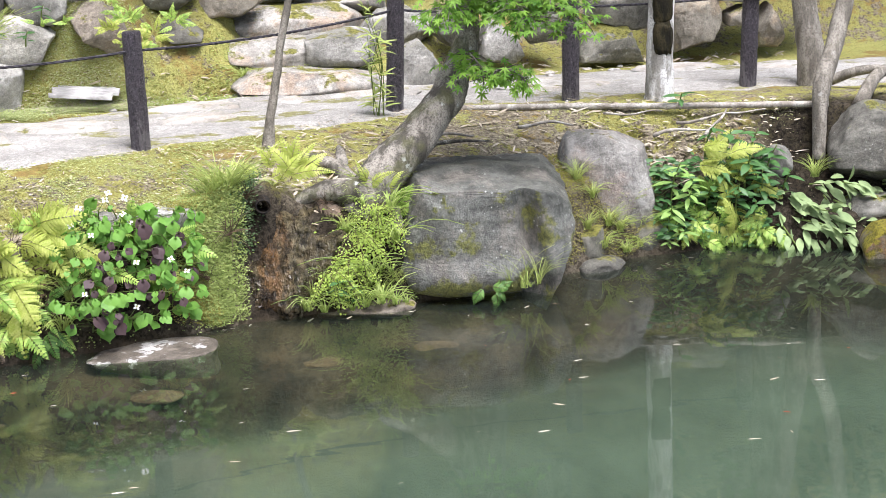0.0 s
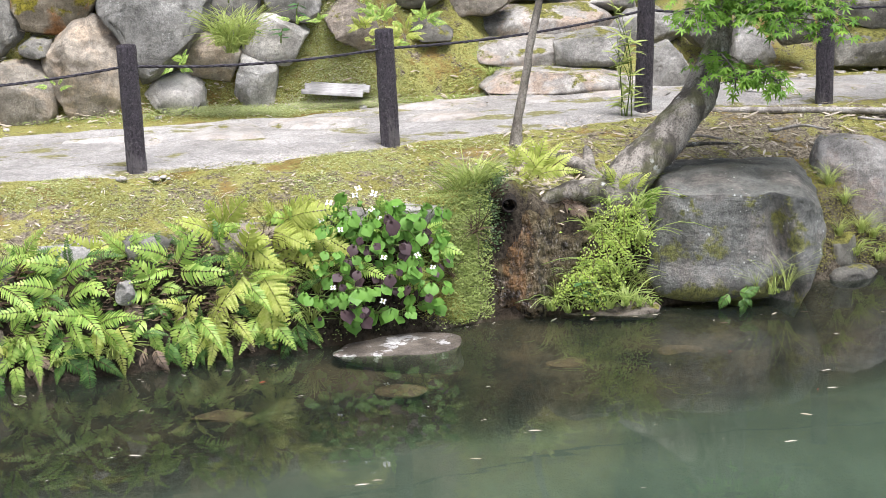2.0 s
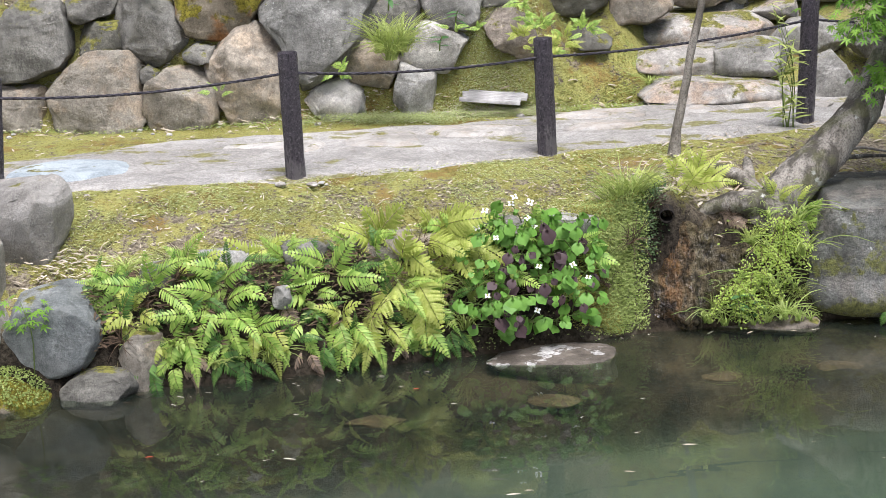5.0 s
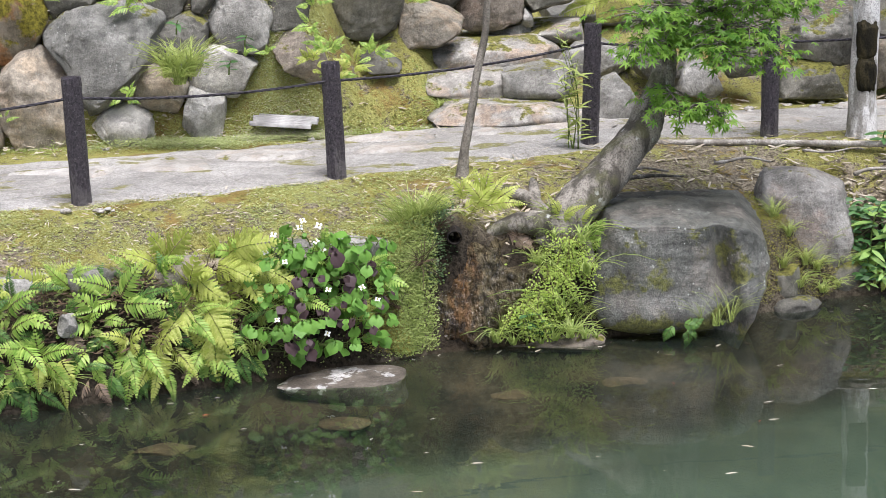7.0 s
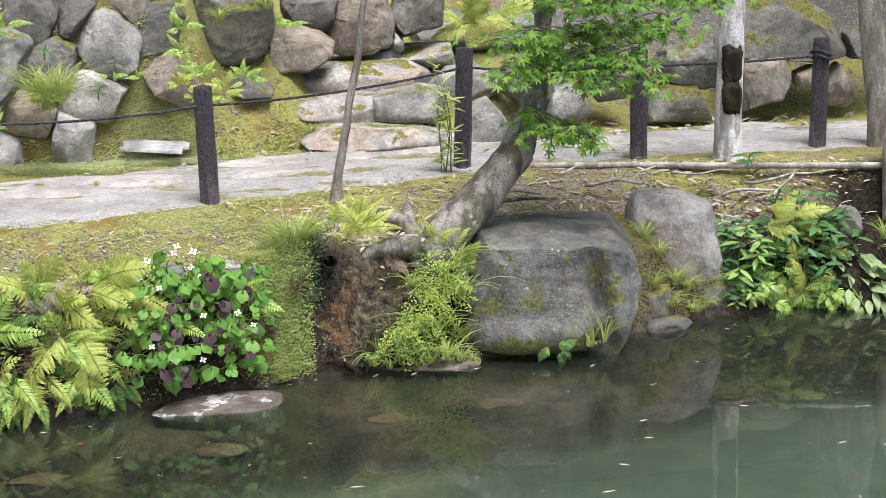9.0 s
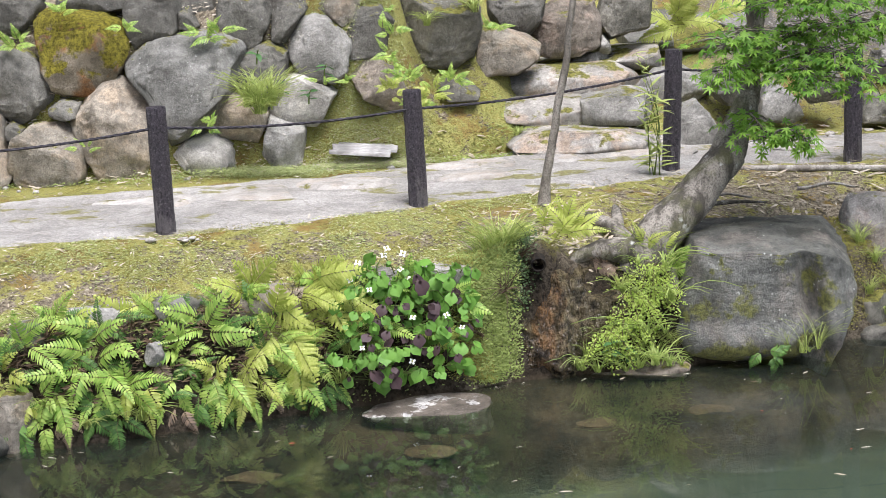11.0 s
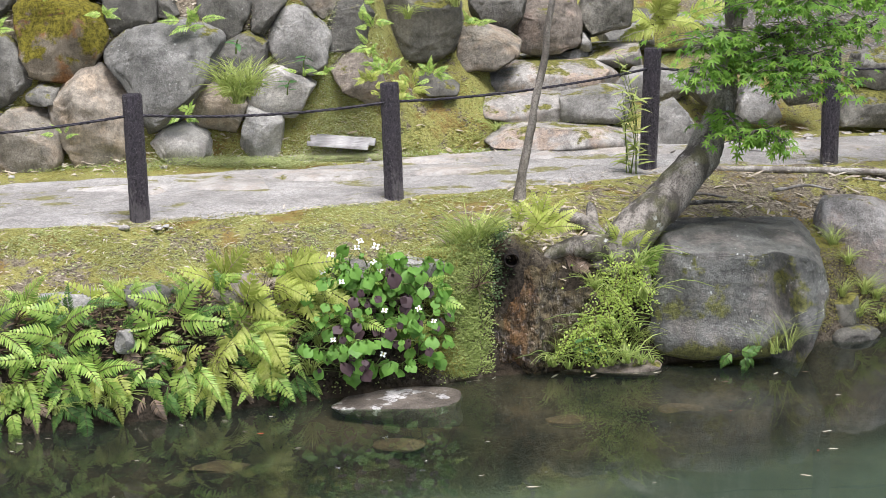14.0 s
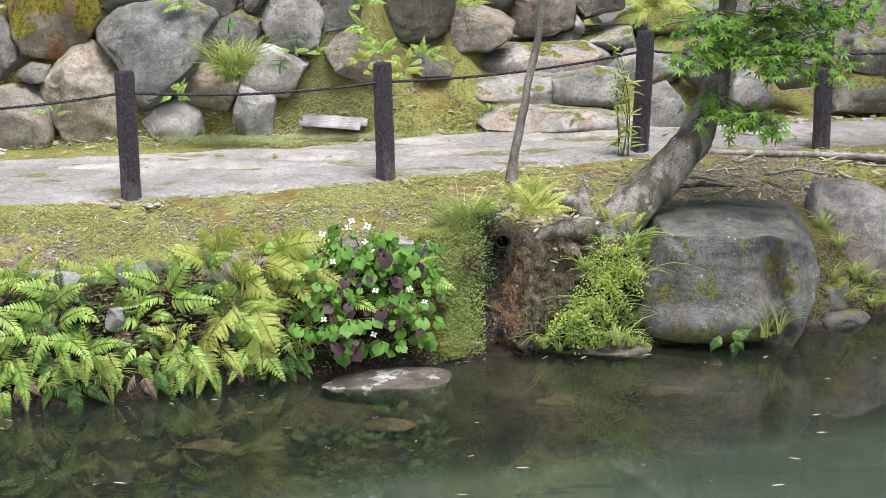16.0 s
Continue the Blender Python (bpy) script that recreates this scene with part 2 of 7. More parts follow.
STONE = {
    "grey": stone_material("grey_stone", (0.115, 0.112, 0.096), (0.228, 0.22, 0.19), 0.32, 0.6, None, 0.85, (0.17, 0.165, 0.04), 0.3, 0.12, 1.1),
    "pale": stone_material("pale_stone", (0.18, 0.175, 0.153), (0.35, 0.341, 0.308), 0.22, 0.7),
    "slate": stone_material("slate_grey_stone", (0.135, 0.134, 0.118), (0.262, 0.258, 0.232), 0.22, 0.6, None, 0.85, (0.17, 0.165, 0.04), 0.3, 0.2, 1.0),
    "light": stone_material("light_split_stone", (0.35, 0.335, 0.295), (0.55, 0.53, 0.48), 0.08, 0.5),
    "block": stone_material("squared_block_stone", (0.235, 0.222, 0.18), (0.37, 0.352, 0.30), 0.15, 0.3, None, 0.9, (0.17, 0.165, 0.04), 0.1, 0.0, 0.7),
    "rightrock": stone_material("angular_bank_stone", (0.15, 0.142, 0.126), (0.30, 0.288, 0.262), 0.15, 0.6, (0.26, 0.215, 0.18), 0.85, (0.17, 0.165, 0.04), 0.3, 0.1, 1.0),
    "tan": stone_material("tan_stone", (0.172, 0.155, 0.122), (0.30, 0.275, 0.222), 0.24, 0.4, (0.31, 0.25, 0.178)),
    "ochre": stone_material("ochre_stone", (0.245, 0.214, 0.166), (0.41, 0.37, 0.297), 0.08, 0.3, (0.41, 0.33, 0.235)),
    "brown": stone_material("brown_stone", (0.13, 0.112, 0.088), (0.24, 0.208, 0.168), 0.34, 0.35, (0.25, 0.195, 0.15)),
    "dark": stone_material("dark_stone", (0.077, 0.074, 0.062), (0.163, 0.157, 0.134), 0.34, 0.4),
    "moss": stone_material("moss_covered_stone", (0.12, 0.105, 0.07), (0.22, 0.19, 0.14), 0.95, 0.2, (0.22, 0.1, 0.03), 0.95, (0.165, 0.145, 0.018)),
    "mossgrey": stone_material("part_mossy_stone", (0.118, 0.115, 0.092), (0.228, 0.218, 0.18), 0.62, 0.4),
    "blue": stone_material("blue_grey_stone", (0.135, 0.147, 0.14), (0.25, 0.262, 0.245), 0.12, 0.3),
    "boulder": stone_material("weathered_boulder_stone", (0.055, 0.057, 0.047), (0.150, 0.152, 0.132), 0.32, 1.0, (0.16, 0.145, 0.122), 0.55, (0.14, 0.145, 0.03), 0.14, 0.05, 1.6, -0.25),
    "upright": stone_material("smooth_grey_boulder_stone", (0.235, 0.224, 0.198), (0.375, 0.358, 0.322), 0.1, 0.5, None, 0.85, (0.17, 0.165, 0.04), 0.15, 0.1, 0.6),
    "flatwet": stone_material("pale_patched_wet_stone", (0.085, 0.072, 0.056), (0.18, 0.155, 0.125), 0.0, 0.3, (0.66, 0.65, 0.62), 0.55, patch=(0.56, 0.585)),
    "sunk": stone_material("silted_brown_stone", (0.07, 0.047, 0.026), (0.155, 0.102, 0.055), 0.0, 0.1, (0.2, 0.15, 0.09)),
    "step": stone_material("worn_step_stone", (0.235, 0.222, 0.196), (0.385, 0.367, 0.328), 0.3, 0.3, (0.35, 0.27, 0.2)),
    "slab": stone_material("path_slab_stone", (0.32, 0.30, 0.265), (0.47, 0.45, 0.41), 0.06, 0.1, (0.42, 0.37, 0.31), 0.9, (0.2, 0.19, 0.06), 0.1, 0.2, 0.45),
    "blueslab": stone_material("blue_slab_stone", (0.285, 0.33, 0.345), (0.395, 0.44, 0.452), 0.04, 0.15, None, 0.85, (0.2, 0.19, 0.06), 0.1, 0.1, 0.3),
}

STONE["boulder"].node_tree.nodes["Principled BSDF"].inputs["Specular IOR Level"].default_value = 0.6

# mossy ground
g = Mat("mossy_ground", 0.95, 0.15)
n1, n2, n3, n4 = g.noise(2.2, 4), g.noise(11, 5, 0.65), g.noise(60, 4, 0.7), g.noise(220, 3, 0.7)
soil = g.mix(g.ramp(n3, 0.36, 0.64), (0.11, 0.09, 0.062), (0.36, 0.31, 0.225))
mossc = g.mix(g.ramp(n1, 0.38, 0.62), (0.215, 0.19, 0.038), (0.275, 0.27, 0.082))
mossc = g.mix(g.ramp(n2, 0.5, 0.66, 0.0, 0.85), mossc, (0.25, 0.19, 0.05))
mossc = g.mix(g.ramp(n4, 0.42, 0.6), (0.37, 0.37, 0.125), mossc)
mossc = g.mix(g.ramp(n3, 0.52, 0.64, 0.0, 0.6), mossc, (0.085, 0.072, 0.03))
mossc = g.mix(g.ramp(g.noise(3.4, 5, 0.65), 0.54, 0.63, 0.0, 0.75), mossc, g.mix(g.ramp(n4, 0.4, 0.6), (0.12, 0.075, 0.03), (0.34, 0.21, 0.07)))
mf = g.math("ADD", g.attr("moss"), g.math("MULTIPLY", g.math("SUBTRACT", n2, 0.5), 1.6))
mf = g.math("ADD", mf, g.math("MULTIPLY", g.math("SUBTRACT", n3, 0.5), 1.1))
gc = g.mix(g.ramp(mf, 0.40, 0.56), soil, mossc)
silt = g.mix(g.ramp(g.noise(4, 5), 0.35, 0.7), (0.028, 0.022, 0.014), (0.115, 0.083, 0.049))
silt = g.mix(g.ramp(n3, 0.4, 0.75, 0.0, 0.5), silt, (0.014, 0.012, 0.008))
# the deep bed is paler and greener, in place of murk in the water
silt = g.mix(g.attr("deep"), silt, g.mix(g.ramp(g.noise(2.5, 4), 0.3, 0.7), (0.10, 0.13, 0.103), (0.145, 0.182, 0.145)))
gravel = g.mix(g.ramp(g.cells(45), 0.1, 0.5), (0.36, 0.345, 0.315), (0.15, 0.14, 0.12))
gc = g.mix(g.math("MULTIPLY", g.attr("gravel"), g.ramp(n2, 0.38, 0.5)), gc, gravel)
# near-black bank earth: damp soil, and shade under the plants painted in
gc = g.mix(g.math("MULTIPLY", g.attr("damp_shade"), g.ramp(n2, 0.3, 0.6, 0.85, 1.0)), gc, g.mix(g.ramp(n3, 0.35, 0.65), (0.008, 0.0065, 0.005), (0.042, 0.033, 0.022)))
# bed darkened beside the banks, so the water there looks almost black
silt = g.mix(g.math("MULTIPLY", g.attr("dark_bed"), 0.6), silt, g.mix(g.ramp(n2, 0.4, 0.65), (0.007, 0.006, 0.004), (0.022, 0.018, 0.012)))
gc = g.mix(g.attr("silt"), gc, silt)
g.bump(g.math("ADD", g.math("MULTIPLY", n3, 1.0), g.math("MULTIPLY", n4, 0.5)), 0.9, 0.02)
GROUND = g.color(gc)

# packed, worn path over bare rock
p = Mat("packed_path", 0.92, 0.2)
n1, n2, n3, n4 = p.noise(1.7, 5), p.noise(8, 8, 0.72), p.noise(45, 6, 0.78), p.noise(160, 4, 0.75)
flow = p.noise(4.5, 6, 0.6, p.stretch(0.5, 1.6, 1, p.geo.outputs["Position"]))
pc = p.mix(p.ramp(n1, 0.35, 0.65), (0.325, 0.31, 0.28), (0.44, 0.423, 0.388))
pc = p.mix(p.ramp(flow, 0.54, 0.7, 0.0, 0.4), pc, (0.34, 0.325, 0.295))
pc = p.mix(1.0, pc, p.ramp(n2, 0.34, 0.66, 0.88, 1.1), "MULTIPLY")
pc = p.mix(1.0, pc, p.ramp(n3, 0.36, 0.64, 0.82, 1.14), "MULTIPLY")
pc = p.mix(1.0, pc, p.ramp(n4, 0.38, 0.62, 0.72, 1.22), "MULTIPLY")
grit = p.ramp(p.math("ADD", p.cells(75), p.math("MULTIPLY", n4, 0.3)), 0.24, 0.36, 1.0, 0.0)
pc = p.mix(p.math("MULTIPLY", grit, p.ramp(p.noise(6, 4), 0.42, 0.6, 0.0, 0.45)), pc, (0.17, 0.155, 0.13))
crack = p.ramp(p.cells(2.1, "DISTANCE_TO_EDGE", p.warp(5, 0.3)), 0.0, 0.02, 1.0, 0.0)
mossp = p.math("MULTIPLY", p.ramp(p.noise(3.1, 4, 0.6, p.stretch(0.6, 1.5, 1, p.geo.outputs["Position"])), 0.56, 0.61), p.ramp(n2, 0.42, 0.52))
pc = p.mix(p.math("MULTIPLY", crack, 0.3), pc, (0.14, 0.125, 0.09))
pc = p.mix(p.math("MULTIPLY", mossp, 0.85), pc, p.mix(p.ramp(n3, 0.35, 0.65), (0.12, 0.11, 0.03), (0.27, 0.26, 0.08)))
p.bump(p.math("ADD", p.math("MULTIPLY", flow, 1.5), p.math("ADD", n2, p.math("MULTIPLY", n3, 0.5))), 0.9, 0.03)
PATHM = p.color(pc)

# pond water: a clear, slightly cloudy sheet over the silt
wm = bpy.data.materials.new("pond_water")
wm.use_nodes = True
wt = wm.node_tree
wt.nodes.clear()
w_out = wt.nodes.new("ShaderNodeOutputMaterial")
w_clear = wt.nodes.new("ShaderNodeBsdfTransparent")
w_clear.inputs[0].default_value = (0.78, 0.84, 0.76, 1)
w_cloud = wt.nodes.new("ShaderNodeBsdfDiffuse")
w_cloud.inputs[0].default_value = (0.12, 0.17, 0.135, 1)
w_gloss = wt.nodes.new("ShaderNodeBsdfGlossy")
w_gloss.inputs["Roughness"].default_value = 0.004
w_body = wt.nodes.new("ShaderNodeMixShader")
w_body.inputs[0].default_value = 0.05
w_mix = wt.nodes.new("ShaderNodeMixShader")
w_fres = wt.nodes.new("ShaderNodeFresnel")
w_fres.inputs[0].default_value = 1.5
w_geo = wt.nodes.new("ShaderNodeNewGeometry")
w_map = wt.nodes.new("ShaderNodeMapping")
w_map.inputs["Scale"].default_value = (1.6, 4.0, 1.0)
w_noise = wt.nodes.new("ShaderNodeTexNoise")
w_noise.inputs["Scale"].default_value = 1.4
w_bump = wt.nodes.new("ShaderNodeBump")
w_bump.inputs["Strength"].default_value = 0.022
w_bump.inputs["Distance"].default_value = 0.03
wt.links.new(w_geo.outputs["Position"], w_map.inputs[0])
wt.links.new(w_map.outputs[0], w_noise.inputs["Vector"])
wt.links.new(w_noise.outputs["Fac"], w_bump.inputs["Height"])
for node in (w_gloss, w_fres):
    wt.links.new(w_bump.outputs[0], node.inputs["Normal"])
wt.links.new(w_clear.outputs[0], w_body.inputs[1])
wt.links.new(w_cloud.outputs[0], w_body.inputs[2])
wt.links.new(w_fres.outputs[0], w_mix.inputs[0])
wt.links.new(w_body.outputs[0], w_mix.inputs[1])
wt.links.new(w_gloss.outputs[0], w_mix.inputs[2])
wt.links.new(w_mix.outputs[0], w_out.inputs[0])
WATER = wm

# dark resin fence post with a bark-like relief
q = Mat("dark_post", 0.55, 0.4)
fib = q.math("ADD", q.noise(90, 6, 0.85, q.stretch(1, 1, 0.6)), q.math("MULTIPLY", q.cells(120, "F1", q.stretch(1, 1, 0.7)), 0.2))
qc = q.mix(q.ramp(fib, 0.42, 0.78), (0.018, 0.015, 0.021), (0.105, 0.088, 0.108))
qc = q.mix(q.ramp(q.noise(95, 4, 0.75), 0.56, 0.66, 0, 0.75), qc, (0.22, 0.20, 0.215))
oz = q.t.nodes.new("ShaderNodeSeparateXYZ")
q.link(q.tc.outputs["Object"], oz.inputs[0])
scuff = q.math("SUBTRACT", q.noise(30, 5, 0.7, q.stretch(1, 1, 0.25)), q.math("MULTIPLY", oz.outputs[2], 1.1))
qc = q.mix(q.ramp(scuff, 0.38, 0.56, 0.0, 0.6), qc, (0.24, 0.22, 0.225))
q.bump(fib, 1.0, 0.035)
POST = q.color(qc)
q = Mat("dark_rope", 0.7, 0.3)
q.bump(q.noise(500, 2), 0.5, 0.002)
ROPE = q.color(q.mix(q.ramp(q.noise(60, 3), 0.35, 0.65), (0.018, 0.016, 0.020), (0.06, 0.055, 0.065)))


def bark_material(name, dark, light, lich=0.4, moss=0.0):
    s = Mat(name, 0.85, 0.2)
    a, b, c3 = s.noise(14, 5, 0.65, s.stretch(1, 1, 0.35)), s.noise(5, 4), s.noise(120, 4, 0.7)
    c = s.mix(s.ramp(a, 0.40, 0.60), dark, light)
    c = s.mix(s.ramp(c3, 0.46, 0.62, 0, 0.6), c, tuple(0.5 * v for v in dark))
    sp = s.math("MULTIPLY", s.ramp(s.math("ADD", s.cells(17), s.math("MULTIPLY", c3, 0.6)), 0.42, 0.54, 1, 0), s.ramp(b, 0.5, 0.58))
    c = s.mix(s.math("MULTIPLY", sp, lich), c, (0.46, 0.47, 0.43))
    if moss:
        c = s.mix(s.math("MULTIPLY", s.ramp(s.noise(7, 4), 0.5, 0.62), moss), c, (0.12, 0.13, 0.04))
    s.bump(s.math("ADD", a, s.math("MULTIPLY", c3, 0.4)), 0.8, 0.012)
    return s.color(c)


MAPLE_BARK = bark_material("maple_bark", (0.085, 0.077, 0.062), (0.31, 0.285, 0.24), 0.95, 0.35)
GREY_BARK = bark_material("grey_bark", (0.15, 0.135, 0.11), (0.31, 0.285, 0.24), 0.35)
PALE_WOOD = bark_material("bleached_trunk_wood", (0.30, 0.285, 0.255), (0.72, 0.71, 0.685), 0.3)
DRY_WOOD = bark_material("dry_weathered_wood", (0.24, 0.215, 0.18), (0.47, 0.44, 0.39), 0.2)
DARK_MOSS = bark_material("dark_bark_moss", (0.010, 0.009, 0.005), (0.045, 0.037, 0.017), 0.0)


def leaf_material(name, a, b, rough=0.45, trans=0.3, vein=0.0):
    s = Mat(name, rough, 0.35)
    isl = s.geo.outputs["Random Per Island"]
    c = s.mix(isl, a, b)
    c = s.mix(s.ramp(s.noise(25, 3), 0.4, 0.7, 0, 0.4), c, tuple(0.55 * v for v in a))
    c = s.mix(s.ramp(s.obj.outputs["Random"], 0, 1, 0, 0.25), c, tuple(1.25 * v for v in b))
    m = s.color(c)
    tr = s.t.nodes.new("ShaderNodeBsdfTranslucent")
    s.link(c, tr.inputs[0])
    mx = s.t.nodes.new("ShaderNodeMixShader")
    mx.inputs[0].default_value = trans
    s.link(s.b.outputs[0], mx.inputs[1])
    s.link(tr.outputs[0], mx.inputs[2])
    s.link(mx.outputs[0], s.t.nodes["Material Output"].inputs[0])
    return m


# ---- the lie of the land ----
XS_EDGE = (-6, -4, -2.5, -2.15, -1.5, -0.7, 0.25, 0.85, 1.1, 1.6, 2.1, 2.5, 3.0, 3.6, 6)
YS_EDGE = (5.2, 5.6, 6.08, 6.3, 6.45, 6.74, 7.1, 7.22, 7.25, 7.5, 7.78, 7.86, 7.7, 7.5, 7.3)


def edge_y(x):
    return np.interp(x, XS_EDGE, YS_EDGE)


def path_y(x):
    return np.interp(x, (-6, -2.7, -1.34, -0.25, 0.3, 1.0, 1.5, 3.0, 6), (7.1, 7.22, 7.50, 7.90, 8.15, 8.50, 8.62, 8.3, 8.0))


def wall_y(x):
    return np.interp(x, (-6, -1.7, -0.7, 0.1, 0.6, 1.2, 2.0, 6), (8.95, 8.95, 9.15, 9.25, 9.2, 9.4, 9.7, 9.8))


def ground_z(x, y, rough=True):
    x, y = np.asarray(x, float), np.asarray(y, float)
    q3 = np.stack([x, y, 0 * x], -1).reshape(-1, 3)
    n = vnoise(q3, 5.0, 3, 3).reshape(x.shape) if rough else 0.0
    n_lo = vnoise(q3, 0.9, 2, 8).reshape(x.shape) if rough else 0.0
    yw = edge_y(x) + 0.05 * n
    d = y - yw
    zt = np.interp(x, (-6, -2.6, -2.25, -1.9, -1.0, 0.0, 0.28, 0.42, 0.9, 1.5, 2.2, 3.0, 5), (0.18, 0.20, 0.30, 0.42, 0.44, 0.46, 0.57, 0.47, 0.45, 0.40, 0.34, 0.36, 0.4))
    yp = path_y(x)
    bed = -0.03 - 0.06 * smooth(0, 0.4, -d) - 0.22 * smooth(0.53, 0.62, -d) - 0.3 * smooth(0.7, 1.8, -d) - 0.5 * smooth(1.5, 3.5, -d)
    face = bed + (zt - bed) * smooth(-0.02, 0.2, d) ** 0.7
    top = zt + (0.625 - zt) * smooth(0.2, np.maximum(yp - yw, 0.5), d)
    z = np.where(d < 0.24, face, top)
    wy = wall_y(x)
    left = 1 - smooth(-0.45, -0.15, x)
    bankside = smooth(-0.45, -0.15, x) * (1 - smooth(0.05, 0.32, x))
    right = smooth(1.1, 1.6, x)
    rise = left * (0.85 * smooth(-0.08, 0.29, y - wy)) + (1 - left) * (1 - right) * (0.04 * smooth(0, 0.15, y - wy) + 0.32 * np.clip(y - wy, 0, 40) + bankside * 0.6 * np.clip(y - wy, 0, 0.55)) \
        + right * (0.38 * smooth(0.1, 0.7, y - wy))
    z = z + rise + (0.30 * np.clip(y - wy - 0.8, 0, 60) + 0.30 * np.clip(y - wy - 2.0, 0, 60)) * np.maximum(np.maximum(left, right), smooth(1.5, 3.0, y - wy))
    z = z + 0.012 * n + 0.015 * n_lo * smooth(0.3, 0.8, d)
    z = z - 0.22 * smooth(2.72, 2.98, x) * smooth(8.20, 8.04, y) * smooth(0.02, 0.22, d)
    z = z + 0.22 * smooth(-0.98, -0.82, x) * smooth(-0.32, -0.48, x) * smooth(9.08, 9.36, y) * smooth(10.2, 9.6, y)
    # the far shores of the pond
    shore = np.maximum.reduce([smooth(0.9, 0.1, y), smooth(9, 10.5, np.abs(x)) * smooth(9.0, 7.5, y)])
    return np.where(y < yw + 0.24, z + shore * (0.6 - z), z)


def grid_mesh(name, xs, ys, zf, material):
    gx, gy = np.meshgrid(xs, ys)
    gz = zf(gx, gy)
    v = np.stack([gx, gy, gz], -1).reshape(-1, 3)
    nx, ny = len(xs), len(ys)
    i = np.arange(nx * ny).reshape(ny, nx)
    f = np.stack([i[:-1, :-1], i[:-1, 1:], i[1:, 1:], i[1:, :-1]], -1).reshape(-1, 4)
    return mesh_of(name, v, f.tolist(), material), v


def steps_out(a, b, first, last, n_end):
    """Even steps from a to b, then ever longer ones out to first and last."""
    k = np.linspace(0, 1, n_end) ** 2.5
    return np.concatenate([(a + (first - a) * k)[:0:-1], np.arange(a, b, 0.026), (b + (last - b) * k)])


def verge(x):
    """The width of the mossy verge between path and wall."""
    return np.interp(x, (-3.6, -3.04, -2.68, -2.2, -1.65, -0.95, -0.47, 0.05, 0.25, 1.2, 1.6, 6), (1.2, 1.04, 0.84, 0.54, 0.43, 0.38, 0.28, 0.16, 0.02, 0.0, 0.25, 0.22))


ground_me, gv = grid_mesh("ground", steps_out(-3.7, 4.1, -120, 120, 22), steps_out(5.4, 10.6, -80, 160, 22), ground_z, GROUND)
d_edge = gv[:, 1] - edge_y(gv[:, 0])
moss = 0.46 + 0.06 * smooth(1.5, 0.0, gv[:, 0]) + 0.16 * smooth(0.35, 0.1, path_y(gv[:, 0]) - gv[:, 1]) - 0.10 * smooth(0.8, 1.2, gv[:, 0]) * smooth(9.0, 8.6, gv[:, 1]) - 0.45 * smooth(0.28, 0.0, d_edge)
moss = moss - 0.9 * smooth(0.1, 0.3, gv[:, 1] - wall_y(gv[:, 0])) * np.maximum(smooth(0.1, -0.3, gv[:, 0]), 0.12 * smooth(1.2, 1.6, gv[:, 0]))
moss = np.maximum(moss, 0.62 * smooth(-0.5, -0.25, gv[:, 0]) * smooth(1.5, 1.2, gv[:, 0]) * smooth(9.0, 9.15, gv[:, 1]) * smooth(10.6, 10.3, gv[:, 1]))
moss = np.maximum(moss, 0.85 * smooth(1.2, 1.4, gv[:, 0]) * smooth(-0.25, -0.1, gv[:, 1] - wall_y(gv[:, 0])) * smooth(0.3, 0.15, gv[:, 1] - wall_y(gv[:, 0])))
moss = np.maximum(moss, 0.95 * smooth(-1.0, -0.85, gv[:, 0]) * smooth(-0.2, -0.4, gv[:, 0]) * smooth(8.9, 9.0, gv[:, 1]) * smooth(9.7, 9.5, gv[:, 1]))
on_verge = smooth(0.1, 0.0, gv[:, 0]) * smooth(0.1, -0.05, wall_y(gv[:, 0]) - verge(gv[:, 0]) - gv[:, 1]) * smooth(0.1, -0.02, gv[:, 1] - wall_y(gv[:, 0]))
moss = np.maximum(moss, 0.60 * on_verge)
slope_gravel = smooth(1.3, 1.7, gv[:, 0]) * smooth(0.45, 0.7, gv[:, 1] - wall_y(gv[:, 0])) * smooth(6.0, 3.0, gv[:, 1] - wall_y(gv[:, 0]))
dark_bed = np.maximum(smooth(-0.45, -0.8, gv[:, 0]), smooth(1.45, 1.8, gv[:, 0])) * smooth(-0.75, -0.35, d_edge)
# damp earth and painted shade share one mask: bank face, right-hand hollow
for key, vals in (("gravel", slope_gravel), ("dark_bed", dark_bed), ("moss", moss), ("silt", smooth(0.02, -0.03, gv[:, 2])), ("damp_shade", np.maximum(smooth(0.26, 0.12, d_edge) * (1 - 0.4 * smooth(-0.2, -0.05, d_edge) * smooth(1.55, 1.7, gv[:, 0]) * smooth(2.3, 2.15, gv[:, 0])) * (1 - 0.6 * smooth(-0.2, -0.05, d_edge) * smooth(-0.12, -0.02, gv[:, 0]) * smooth(0.2, 0.12, gv[:, 0])), (smooth(2.62, 2.85, gv[:, 0]) * smooth(8.40, 8.22, gv[:, 1])))), ("deep", smooth(-0.16, -0.40, gv[:, 2]) * (1 - 0.3 * smooth(-0.3, -0.9, gv[:, 0]) * smooth(-0.9, -0.5, d_edge)))):
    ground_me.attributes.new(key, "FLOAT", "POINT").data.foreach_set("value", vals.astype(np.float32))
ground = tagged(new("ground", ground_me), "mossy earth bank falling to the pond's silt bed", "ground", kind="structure")


